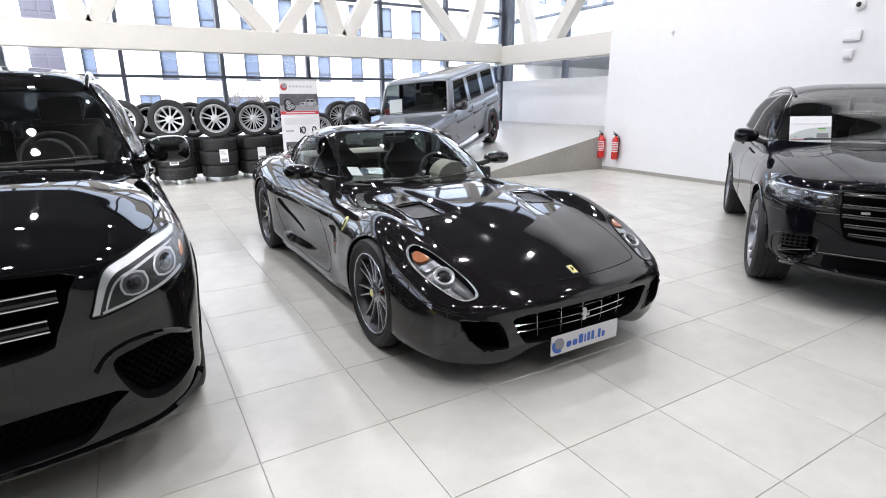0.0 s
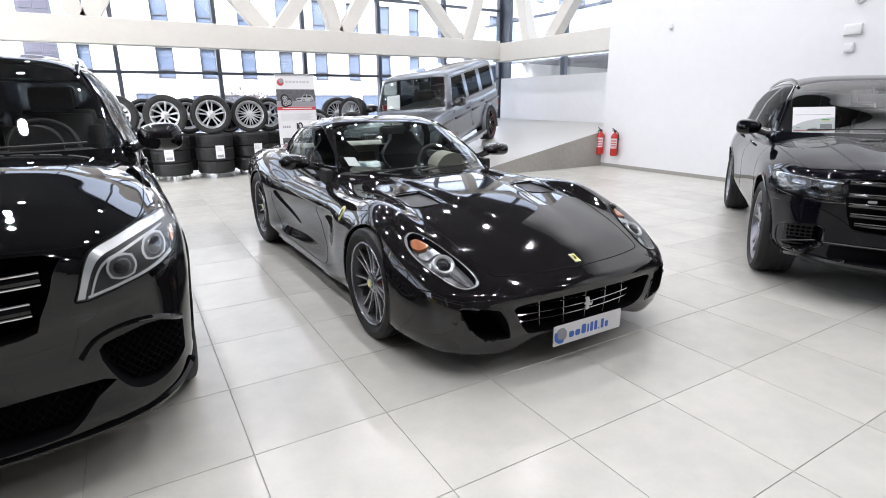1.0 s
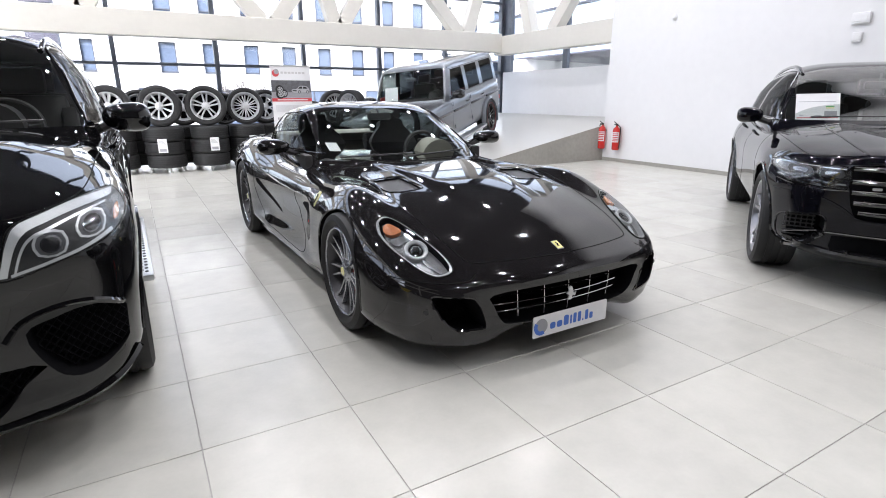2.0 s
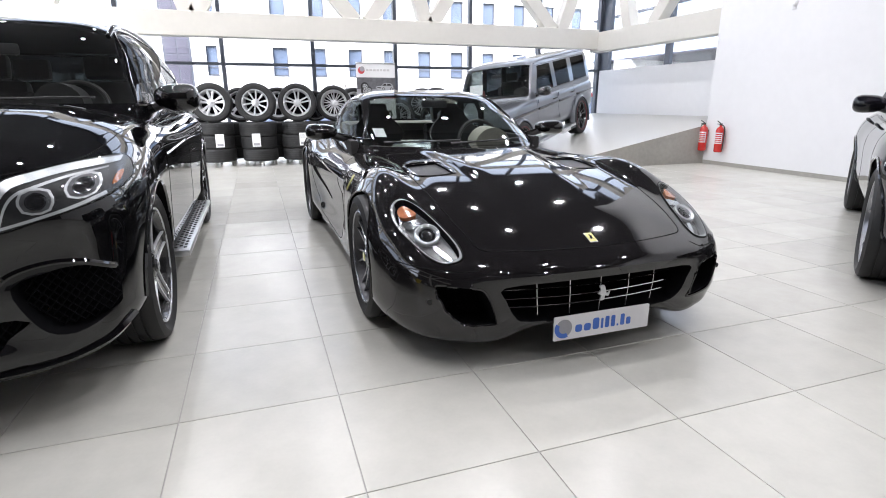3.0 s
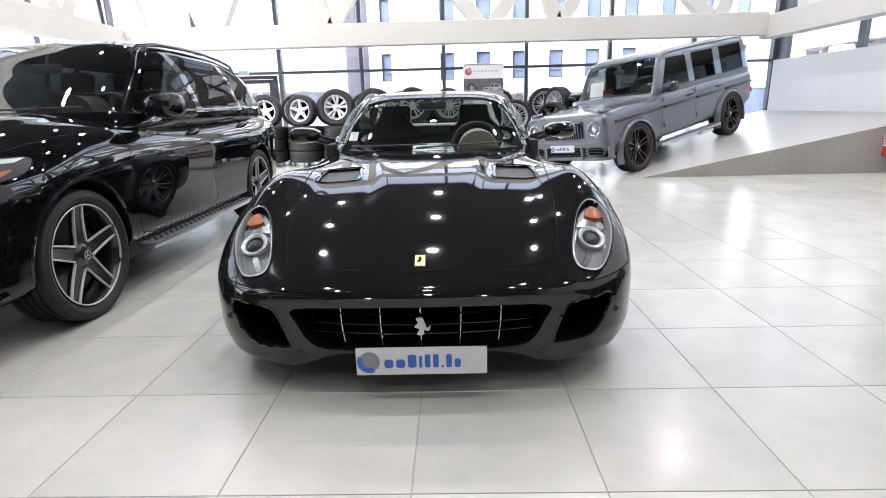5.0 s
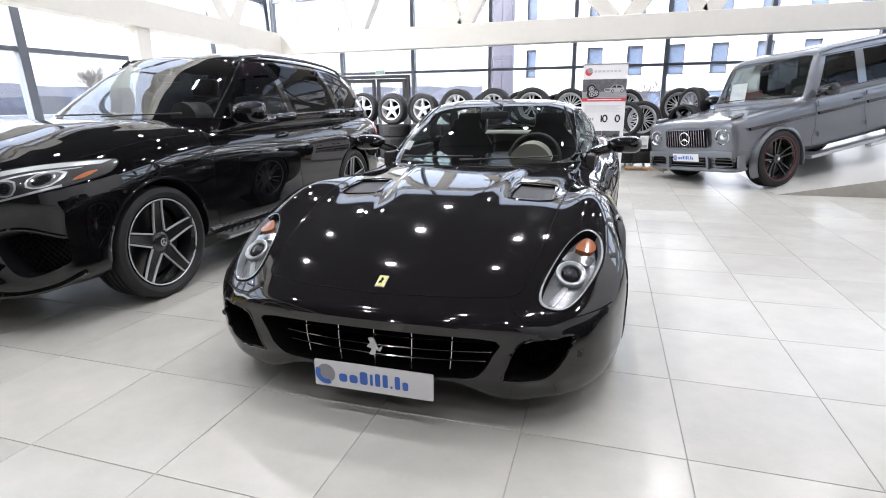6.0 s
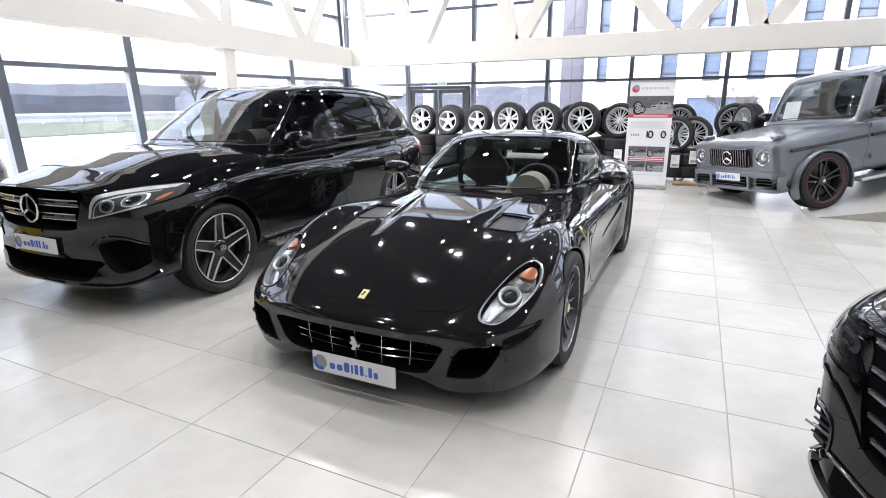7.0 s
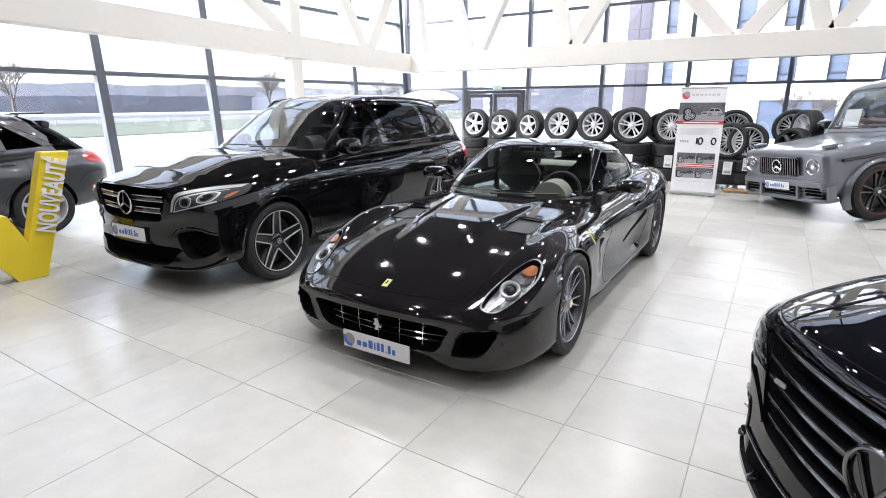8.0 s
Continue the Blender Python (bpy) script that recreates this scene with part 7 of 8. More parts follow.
    for s in (1, -1):
        bm = bmesh.new()
        lathe(bm, [(-0.04, 0.118), (0.0, 0.118), (0.012, 0.112), (0.004, 0.10), (-0.02, 0.096), (-0.03, 0.0)], 32, axis="z")
        h = part("headlamp", bm, M_CHROME, car, "round headlamp", smooth=40)
        h.matrix_basis = Matrix.Translation((s * 0.655, -0.01, 0.96)) @ TO_FRONT
        for r, zz, mm in ((0.094, -0.018, M_LAMPBOX), (0.050, -0.008, M_REFLECT), (0.03, 0.0, M_CHROME)):
            b2 = bmesh.new()
            lathe(b2, [(zz, r), (zz + 0.006, r * 0.85), (zz + 0.002, 0.0)], 24, axis="z")
            part("projector", b2, mm, h, smooth=40)
        b2 = bmesh.new()
        lathe(b2, [(0.008, 0.108), (0.022, 0.08), (0.030, 0.04), (0.032, 0.0)], 28, axis="z")
        o = part("lens", b2, M_LENS, h, smooth=60)
        o.visible_shadow = False
        # Turn signals standing on the wings.
        bm = bmesh.new()
        box(bm, s * 0.72 - 0.05, s * 0.72 + 0.05, 0.10, 0.28, 1.195, 1.245, bevel=0.02)
        part("turn_signal", bm, M_GREY, car, "raised indicator on the wing", smooth=40)
    bm = bmesh.new()
    prism(bm, [(-0.90, 0.20), (-0.90, 0.07), (-0.84, -0.02), (-0.68, -0.055), (0.68, -0.055), (0.84, -0.02), (0.90, 0.07), (0.90, 0.20)], 0.09, Matrix.Translation((0, 0, 0.67)))
    prism(bm, [(-0.89, 0.20), (-0.89, 0.04), (-0.82, -0.015), (-0.68, -0.04), (0.68, -0.04), (0.82, -0.015), (0.89, 0.04), (0.89, 0.20)], 0.05, Matrix.Translation((0, 0, 0.455)))
    bmesh.ops.recalc_face_normals(bm, faces=bm.faces)
    bmesh.ops.bevel(bm, geom=list(bm.edges), offset=0.016, segments=2, affect="EDGES")
    for u in (-0.90, -0.42, 0.37, 0.85):
        box(bm, u, u + 0.05, -0.055 if abs(u + 0.03) < 0.6 else 0.02, 0.14, 0.49, 0.685, bevel=0.016)
    part("bumper", bm, M_GREY, car, "grey front bumper with dark inlets", smooth=40)
    for u0, u1, y0 in ((-0.85, -0.37, 0.03), (-0.37, 0.37, -0.005), (0.37, 0.85, 0.03)):
        p = part("inlet", boxes((u0, u1, y0, 0.10, 0.51, 0.672), bevel=0.004), M_VOID, car)
        for i in range(3):
            part("inlet_bar", boxes((u0 + 0.02, u1 - 0.02, y0 - 0.05, y0 - 0.002, 0.54 + 0.045 * i, 0.552 + 0.045 * i), bevel=0.003), M_GLOSSBLK, p)
    dealer_plate(car, Matrix.Translation((0, -0.062, 0.665)) @ TO_FRONT)
    # Side rubbing strips, side pipe and step, gutter, door hinges.
    for s in (1, -1):
        for y0, y1 in ((0.22, 1.46), (1.54, 2.48), (2.56, 3.42), (3.56, 4.55)):
            zb = 1.02
            part("side_strip", boxes((s * 0.905 - 0.018, s * 0.905 + 0.018, y0, y1, zb - 0.022, zb + 0.022), bevel=0.008), M_GLOSSBLK, car, "black side strip", smooth=40)
        bm = bmesh.new()
        box(bm, s * 0.90 - 0.09, s * 0.90 + 0.09, 1.28, 3.2, 0.40, 0.45, bevel=0.015)
        part("running_board", bm, M_BRUSH, car, "brushed metal running board", smooth=40)
        part("side_exhaust", boxes((s * 0.88 - 0.05, s * 0.88 + 0.05, 2.62, 3.05, 0.32, 0.385), bevel=0.02), M_CHROME, car, smooth=40)
        part("roof_gutter", tube(bmesh.new(), [cast(cab, TOP, s * 0.735, y, 0.012) for y in np.linspace(1.78, 4.5, 14)], 0.012, 6), M_GREY, car, smooth=60)
        for y in (1.55, 2.55):
            for z in (0.72, 1.16):
                b2 = bmesh.new()
                rod(b2, (s * 0.905, y - 0.02, z - 0.035), (s * 0.905, y - 0.02, z + 0.035), 0.013)
                part("hinge", b2, M_GREY, car, smooth=40)
        part("tail_lamp", boxes((s * 0.80 - 0.08, s * 0.80 + 0.08, 4.60, 4.64, 0.80, 0.90), bevel=0.01), M_TAIL, car)
    bm = bmesh.new()
    lathe(bm, [(-0.13, 0.0), (-0.13, 0.34), (-0.10, 0.37), (0.08, 0.37), (0.11, 0.34), (0.12, 0.0)], 40, axis="z")
    o = part("spare_wheel_cover", bm, M_GREY, car, smooth=40)
    o.matrix_basis = Matrix.Translation((0, 4.75, 1.08)) @ TO_FRONT
    b2 = part("price_sheet", boxes((-0.15, 0.15, -0.001, 0.001, 0.0, 0.30)), M_PAPER, car, "white price sheet behind the windscreen")
    b2.matrix_basis = pose(-0.46, 1.50, 1.28, -18, 0, 0)
    return car


# The ramp's slope and the floor carry its four wheels.
G_TURN = -53.0
gx, gy = 2.78, 7.80
g_along, g_left = Vector((-math.sin(radians(G_TURN)), math.cos(radians(G_TURN)), 0)), Vector((math.cos(radians(G_TURN)), math.sin(radians(G_TURN)), 0))


def ramp_z(x):
    return max(0.0, RAMP_SLOPE * (x - RAMP_X0))


foot = {}
for sx in (1, -1):
    for yy in (0.74, 3.71):
        p = Vector((gx, gy, 0)) + g_left * (sx * 0.83) + g_along * yy
        foot[(sx > 0, yy > 2)] = ramp_z(p.x)
rise = ((foot[(True, True)] + foot[(False, True)]) - (foot[(True, False)] + foot[(False, False)])) / 2 / 2.97 + 0.024
tip = ((foot[(True, True)] + foot[(True, False)]) - (foot[(False, True)] + foot[(False, False)])) / 2 / 1.66
base_z = sum(foot.values()) / 4 - rise * 2.225 - 0.115
ey = (g_along + Vector((0, 0, rise))).normalized()
ez = (g_left + Vector((0, 0, tip))).cross(ey).normalized()
ex = ey.cross(ez)
G_POSE = Matrix(((ex.x, ey.x, ez.x, gx), (ex.y, ey.y, ez.y, gy), (ex.z, ey.z, ez.z, base_z), (0, 0, 0, 1)))
boxy_offroader(G_POSE, {q: foot[q] - (base_z + 0.075 + rise * (3.71 if q[1] else 0.74) + tip * (0.83 if q[0] else -0.83)) for q in foot})

# ---- tyre stacks and wheels along the back glass ----
def tyre_thing(m, R=0.33, width=0.235, rim=0.24):
    t = part("loose_tyre", tyre_mesh(R, width, rim, n=56), M_RUBBER, None, smooth=35)
    inner = bmesh.new()
    lathe(inner, [(-width * 0.40, rim), (-width * 0.42, rim + 0.02), (width * 0.42, rim + 0.02), (width * 0.40, rim)], 40)
    part("inner_liner", inner, M_VOID, t)
    t.matrix_basis = m
    return tagged(t, "black tyre lying in a stack on a wheeled dolly", "tyre", "stacked tyres")


def alloy_wheel(style, R, width, rim, rim_mat, label):
    w = thing("alloy_wheel", Matrix(), label, "wheel", "wheels on the stacks")
    part("tyre", tyre_mesh(R, width, rim, n=56), M_RUBBER, w, smooth=35)
    part("rim", rim_mesh(rim, width), rim_mat, w, smooth=35)
    spokes(w, style, rim, width / 2 * 0.82, rim_mat, rim_mat, None)
    # A dark disc closes the barrel in place of the shade inside.
    bm = bmesh.new()
    lathe(bm, [(-0.09, rim - 0.04), (-0.09, 0.0)], 24)
    part("wheel_back", bm, M_VOID, w)
    return w


def dolly(m):
    d = thing("wheel_dolly", m, "low steel tyre dolly on castors", "dolly", "tyre dollies")
    bm = bmesh.new()
    for a in (45, 135):
        c, s = math.cos(radians(a)), math.sin(radians(a))
        bmesh_m = Matrix.Rotation(radians(a), 4, "Z")
        box(bm, -0.30, 0.30, -0.025, 0.025, 0.075, 0.09, bevel=0.003, m=bmesh_m)
    part("frame", bm, M_DOLLY, d)
    for a in (45, 135, 225, 315):
        c, s = 0.27 * math.cos(radians(a)), 0.27 * math.sin(radians(a))
        b2 = bmesh.new()
        rod(b2, (c - 0.014, s, 0.028), (c + 0.014, s, 0.028), 0.028, n=14)
        box(b2, c - 0.02, c + 0.02, s - 0.015, s + 0.015, 0.05, 0.076, bevel=0.003)
        part("castor", b2, M_DOLLY, d)
    return d


rng = random.Random(4)
T0 = tyre_thing(Matrix.Translation((0, 0, -5)))
T1 = tyre_thing(Matrix.Translation((0, 0, -5)), 0.345, 0.255, 0.25)
D0 = dolly(Matrix.Translation((0, 0, -5)))
WHEELS = {
    "a": alloy_wheel("petal10", 0.36, 0.255, 0.245, M_ALLOY, "silver ten-spoke alloy wheel with black tyre, standing on tyres"),
    "b": alloy_wheel("wedge10", 0.36, 0.255, 0.245, M_ALLOY, "silver broad-spoked alloy wheel with black tyre, standing on tyres"),
    "c": alloy_wheel("fork5", 0.345, 0.245, 0.258, M_ALLOY, "bright forked-spoke alloy wheel with black tyre, standing on tyres"),
    "d": alloy_wheel("star5", 0.315, 0.235, 0.222, M_ALLOY, "silver five-spoke alloy wheel with black tyre, standing on tyres"),
    "e": alloy_wheel("twin10", 0.345, 0.245, 0.262, M_ALLOY, "silver thin-spoked alloy wheel with black tyre, standing on tyres"),
    "f": alloy_wheel("twin5", 0.31, 0.235, 0.25, M_ALLOYB, "black alloy wheel with black tyre, standing on tyres"),
    "g": alloy_wheel("pair5", 0.36, 0.255, 0.262, M_ALLOY, "silver paired-spoke alloy wheel with black tyre, standing on tyres"),
    "h": alloy_wheel("split5", 0.34, 0.245, 0.262, M_ALLOY, "silver split-spoke alloy wheel with black tyre, standing on tyres"),
}
WHEEL_R = {"a": 0.36, "b": 0.36, "c": 0.345, "d": 0.315, "e": 0.345, "f": 0.31, "g": 0.36, "h": 0.34}
used = set()


def place(proto, m):
    """The first call moves the thing itself, later ones copy it."""
    if proto.name in used:
        return copy_thing(proto, m)
    used.add(proto.name)
    proto.matrix_basis = m
    return proto


def upright(x, y, z, turn=0.0, lean=0.0):
    """A wheel's pose: its face turned to -y, then by turn, leaning back by lean."""
    return Matrix.Translation((x, y, z)) @ Matrix.Rotation(radians(turn), 4, "Z") @ Matrix.Rotation(radians(-lean), 4, "X") @ Matrix.Rotation(radians(-90), 4, "Z") @ Matrix.Rotation(rng.uniform(0, 6.28), 4, "X")


def sheet_on(x, y, z, turn):
    p = thing("stock_label", Matrix.Translation((x, y, z)) @ Matrix.Rotation(radians(turn), 4, "Z"), "white printed stock sheet hung on the tyres", "label", "stock sheets")
    part("paper", boxes((-0.075, 0.075, -0.001, 0.001, -0.12, 0.12)), M_PAPER, p)
    part("print_block", boxes((-0.055, 0.055, -0.0025, -0.0012, -0.10, -0.05)), M_PRINT, p)
    for k in range(4):
        part("print_bar", boxes((-0.06, 0.05 - 0.012 * k, -0.0025, -0.0012, 0.02 + 0.02 * k, 0.026 + 0.02 * k)), M_PRINT, p)


FRONT_ROW = [(-3.77, "h", 9.9), (-3.06, "d", 9.85), (-2.33, "d", 9.85), (-1.57, "b", 9.75), (-0.79, "a", 9.70), (-0.02, "g", 9.70), (0.71, "e", 9.85), (2.06, "e", 9.95)]
for i, (x, style, y) in enumerate(FRONT_ROW):
    n = 3 if x < 2.0 else 2
    z = 0.095
    place(D0, Matrix.Translation((x, y, 0)) @ Matrix.Rotation(rng.uniform(0, 1), 4, "Z"))
    for k in range(n):
        t = T0 if (i + k) % 3 else T1
        wd = 0.235 if t is T0 else 0.255
        place(t, Matrix.Translation((x + rng.uniform(-0.012, 0.012), y + rng.uniform(-0.012, 0.012), z + wd / 2)) @ Matrix.Rotation(radians(90), 4, "Y"))
        z += wd + 0.001
    w = WHEELS[style]
    R = WHEEL_R[style]
    place(w, upright(x, y - 0.05, z + R - 0.004, rng.uniform(-14, -2), 3))
    if i in (3, 4, 5, 6, 7):
        sheet_on(x + rng.uniform(-0.06, 0.10), y - 0.352, 0.50, rng.uniform(-6, 6))
# A second row behind.
for i, x in enumerate((-3.3, -2.6, -1.85, -1.1, -0.36, 0.38, 1.2, 1.75, 2.75)):
    y = 10.45
    z = 0.095
    place(D0, Matrix.Translation((x, y, 0)))
    for k in range(3):
        place(T0, Matrix.Translation((x + rng.uniform(-0.012, 0.012), y, z + 0.1175)) @ Matrix.Rotation(radians(90), 4, "Y"))
        z += 0.236
    s = "chehcfcee"[i]
    R = WHEEL_R[s]
    place(WHEELS[s], upright(x, y, z + R - 0.004, rng.uniform(-12, 12), 2))
for x, y, z, s, turn in ((1.76, 9.92, 0.6, "e", -14), (2.95, 9.95, 0.85, "e", -62), (2.78, 9.55, 0.62, "f", -40)):
    R = WHEEL_R[s]
    n = 2
    zz = 0.095
    place(D0, Matrix.Translation((x, y, 0)))
    for k in range(n if z < 0.8 else 3):
        place(T0, Matrix.Translation((x, y, zz + 0.1175)) @ Matrix.Rotation(radians(90), 4, "Y"))
        zz += 0.236
    place(WHEELS[s], upright(x, y, zz + R - 0.004, turn, 2))
sheet_on(1.80, 9.57, 0.42, 4)
pl = thing("pallet", Matrix.Translation((2.15, 9.3, 0)), "low wooden pallet edge under the tyres", "pallet")
for k in range(3):
    part("board", boxes((-0.35, 0.35, -0.05 + 0.11 * k, 0.04 + 0.11 * k, 0.03, 0.05), bevel=0.003), M_WOOD, pl)
for u in (-0.3, 0, 0.3):
    part("block", boxes((u - 0.05, u + 0.05, -0.04, 0.24, 0.0, 0.03), bevel=0.003), M_WOOD, pl)

# ---- roll-up banner ----
ban = thing("roll_up_banner", pose(1.34, 8.66, 0, 0, 0, 3), "white roll-up banner with photos and a red stripe", "banner")
part("cassette", boxes((-0.38, 0.38, -0.06, 0.06, 0.012, 0.07), bevel=0.012), M_BRUSH, ban)
for u in (-0.25, 0.25):
    part("foot", boxes((u - 0.02, u + 0.02, -0.16, 0.16, 0.0, 0.012), bevel=0.003), M_BRUSH, ban)
bm = bmesh.new()
rod(bm, (0, 0.03, 0.07), (0, 0.03, 1.86), 0.008)
part("pole", bm, M_BRUSH, ban)
sheet = part("sheet", boxes((-0.365, 0.365, -0.004, -0.001, 0.07, 1.86)), M_WHITE, ban, "white printed banner sheet")
part("top_rail", boxes((-0.37, 0.37, -0.012, 0.012, 1.855, 1.88), bevel=0.005), M_BRUSH, ban)
Y0, Y1 = -0.0065, -0.0045
bm = bmesh.new()
prism(bm, circle_pts(-0.27, 1.74, 0.062), 0.002, Matrix.Translation((0, Y1, 0)) @ TO_FRONT)
part("mark", bm, M_BANNERRED, sheet)
bm = bmesh.new()
prism(bm, circle_pts(-0.255, 1.765, 0.045), 0.002, Matrix.Translation((0, Y1 - 0.0015, 0)) @ TO_FRONT)
part("mark", bm, M_PRINT, sheet)
x = -0.18
for wd in (0.045, 0.05, 0.05, 0.045, 0.04, 0.05, 0.05):
    part("title_bar", boxes((x, x + wd, Y0, Y1, 1.732, 1.768)), M_TITLE, sheet)
    x += wd + 0.018


def printed(name_, outline, material, level):
    part(name_, prism(bmesh.new(), outline, 0.0006, Matrix.Translation((0, Y0 - 0.0008 * level, 0)) @ TO_FRONT), material, sheet)


def printed_car(u, z, w, paint):
    """A flat picture of a car seen from its front corner."""
    h = w * 0.40
    q = lambda *pts: [(u + a * w, z + b * h) for a, b in pts]
    printed("photo_car", smooth_outline(q((0.02, 0.22), (0.0, 0.45), (0.10, 0.56), (0.30, 0.62), (0.42, 0.92), (0.62, 1.0), (0.85, 0.92), (0.97, 0.60), (1.0, 0.35), (0.93, 0.18), (0.5, 0.12), (0.15, 0.10)), 3), paint, 1)
    printed("photo_glass", q((0.34, 0.62), (0.45, 0.88), (0.58, 0.92), (0.60, 0.62)), M_RUBBER, 2)
    printed("photo_glass", q((0.63, 0.62), (0.64, 0.92), (0.82, 0.86), (0.90, 0.62)), M_RUBBER, 2)
    printed("photo_grille", q((0.04, 0.30), (0.05, 0.44), (0.26, 0.42), (0.27, 0.26)), M_RUBBER, 2)
    for c in (0.42, 0.88):
        printed("photo_wheel", circle_pts(u + c * w, z + 0.20 * h, 0.20 * h, 14), M_RUBBER, 3)
        printed("photo_wheel", circle_pts(u + c * w, z + 0.20 * h, 0.13 * h, 14), M_BARRIER, 4)


def printed_tyres(u, z, r):
    for du, dz, k in ((0.0, 1.55, 1.0), (0.1, 0.45, 1.05), (0.95, 0.62, 0.95)):
        printed("photo_wheel", circle_pts(u + du * r, z + dz * r, r * k, 16), M_RUBBER, 1 + du)
        printed("photo_wheel", circle_pts(u + (du + 0.12) * r, z + dz * r, r * k * 0.62, 14), M_BARRIER, 2.2 + du)
        for a in range(5):
            t = 2 * math.pi * a / 5 + du
            c, d = math.cos(t) * r * 0.36, math.sin(t) * r * 0.36
            printed("photo_wheel", circle_pts(u + (du + 0.12) * r + c, z + dz * r + d, r * 0.15, 6), M_RUBBER, 3.4 + du)


part("photo", boxes((-0.365, 0.365, Y0, Y1, 1.315, 1.62)), M_BANNERGREY, sheet, "dark photo of a pale car and wheels")
part("photo_floor", boxes((-0.365, 0.365, Y0 - 0.0006, Y0, 1.315, 1.415)), M_PRINT, sheet)
printed_car(0.0, 1.395, 0.33, M_BARRIER)
printed_tyres(-0.22, 1.345, 0.075)
part("stripe", boxes((-0.365, 0.365, Y0, Y1, 1.252, 1.312)), M_BANNERRED, sheet)
part("stripe_bar", boxes((-0.27, 0.29, Y0 - 0.002, Y0, 1.274, 1.290)), M_WHITE, sheet)
for k in range(7):
    part("text_bar", boxes((-0.31, 0.31 - 0.04 * (k % 3), Y0, Y1, 1.18 - 0.018 * k, 1.187 - 0.018 * k)), mat("pale_print", (0.5, 0.5, 0.52), 0.5, vary=0.1) if k == 0 else MATS["pale_print"], sheet)
for u, mm in ((-0.22, M_PRINT), (0.04, M_RUBBER), (0.25, M_RUBBER)):
    if mm is M_PRINT:
        for k in range(4):
            part("mark_bar", boxes((u - 0.07 + 0.038 * k, u - 0.045 + 0.038 * k, Y0, Y1, 0.935, 0.975)), M_PRINT, sheet)
    else:
        bm = bmesh.new()
        tube(bm, [(u + 0.035 * math.cos(a), Y1, 0.965 + 0.055 * math.sin(a)) for a in np.linspace(0, 6.283, 18, endpoint=False)], 0.014, 6, True)
        part("tyre_picture", bm, M_RUBBER, sheet)
part("tyre_picture", boxes((-0.03, -0.005, Y0, Y1, 0.91, 1.02)), M_RUBBER, sheet)
for z0, u, paint in ((0.57, -0.31, M_GREY2), (0.57, 0.0, M_GREY2), (0.31, -0.31, M_GREY2), (0.31, 0.0, M_BARRIER)):
    part("photo", boxes((u, u + 0.305, Y0, Y1, z0, z0 + 0.185)), M_BANNERGREY, sheet)
    part("photo_floor", boxes((u, u + 0.305, Y0 - 0.0006, Y0, z0, z0 + 0.075)), M_PRINT, sheet)
    printed_car(u + 0.13, z0 + 0.065, 0.165, paint)
    printed_tyres(u + 0.05, z0 + 0.025, 0.040)
part("stripe", boxes((-0.31, 0.305, Y0, Y1, 0.505, 0.560)), M_BANNERRED, sheet)
part("stripe_bar", boxes((-0.28, 0.28, Y0 - 0.002, Y0, 0.524, 0.540)), M_WHITE, sheet)
part("text_bar", boxes((-0.28, 0.28, Y0, Y1, 0.245, 0.252)), MATS["pale_print"], sheet)

# ---- fire extinguishers on the white wall ----
def roof_box():
    """A closed roof box on a slim stand: two shells that meet at a dark joint."""
    ob = thing("roof_box", Matrix.Translation((-5.5, 10.35, 0)), "glossy white rounded roof box on a dark display stand", "roof box")
    for name_, up, h in (("lid", 1, 0.23), ("base", -1, 0.17)):
        bm = bmesh.new()
        rows = []
        for i in range(25):
            t = -1 + i / 12
            w, hh = 0.36 * (1 - abs(t) ** 3.2) ** 0.5, h * (1 - abs(t) ** 2.4) ** 0.6
            tip = 0.04 * t * t
            rows.append([bm.verts.new((0.92 * t, -w * math.cos(a), 1.735 - tip + up * (hh * math.sin(a) ** 0.8 + 0.004))) for a in np.linspace(0, math.pi, 15)])
        for r0, r1 in zip(rows[:-1], rows[1:]):
            for q in range(14):
                bm.faces.new((r0[q], r0[q + 1], r1[q + 1], r1[q]))
        bmesh.ops.remove_doubles(bm, verts=bm.verts, dist=1e-4)
        bmesh.ops.recalc_face_normals(bm, faces=bm.faces)
        # The base's dark grey stands in for shade on the white box's underside.
        part(name_, bm, M_WHITE if up > 0 else M_GREY2, ob, "" if up > 0 else "underside in dark grey for its shade", smooth=50)
    post = bmesh.new()
    rod(post, (-0.3, 0, 0.03), (-0.3, 0, 1.62), 0.03, n=12)
    box(post, -0.62, 0.02, -0.28, 0.28, 0.0, 0.03, bevel=0.008)
    part("stand", post, M_DARKSTEEL, ob, smooth=40)
    part("arm", tube(bmesh.new(), [(-0.3, 0, 1.60), (0.35, 0.02, 1.60), (0.80, 0.05, 1.66), (0.98, 0.06, 1.74)], 0.012, 8), M_DARKSTEEL, ob, smooth=50)


roof_box()


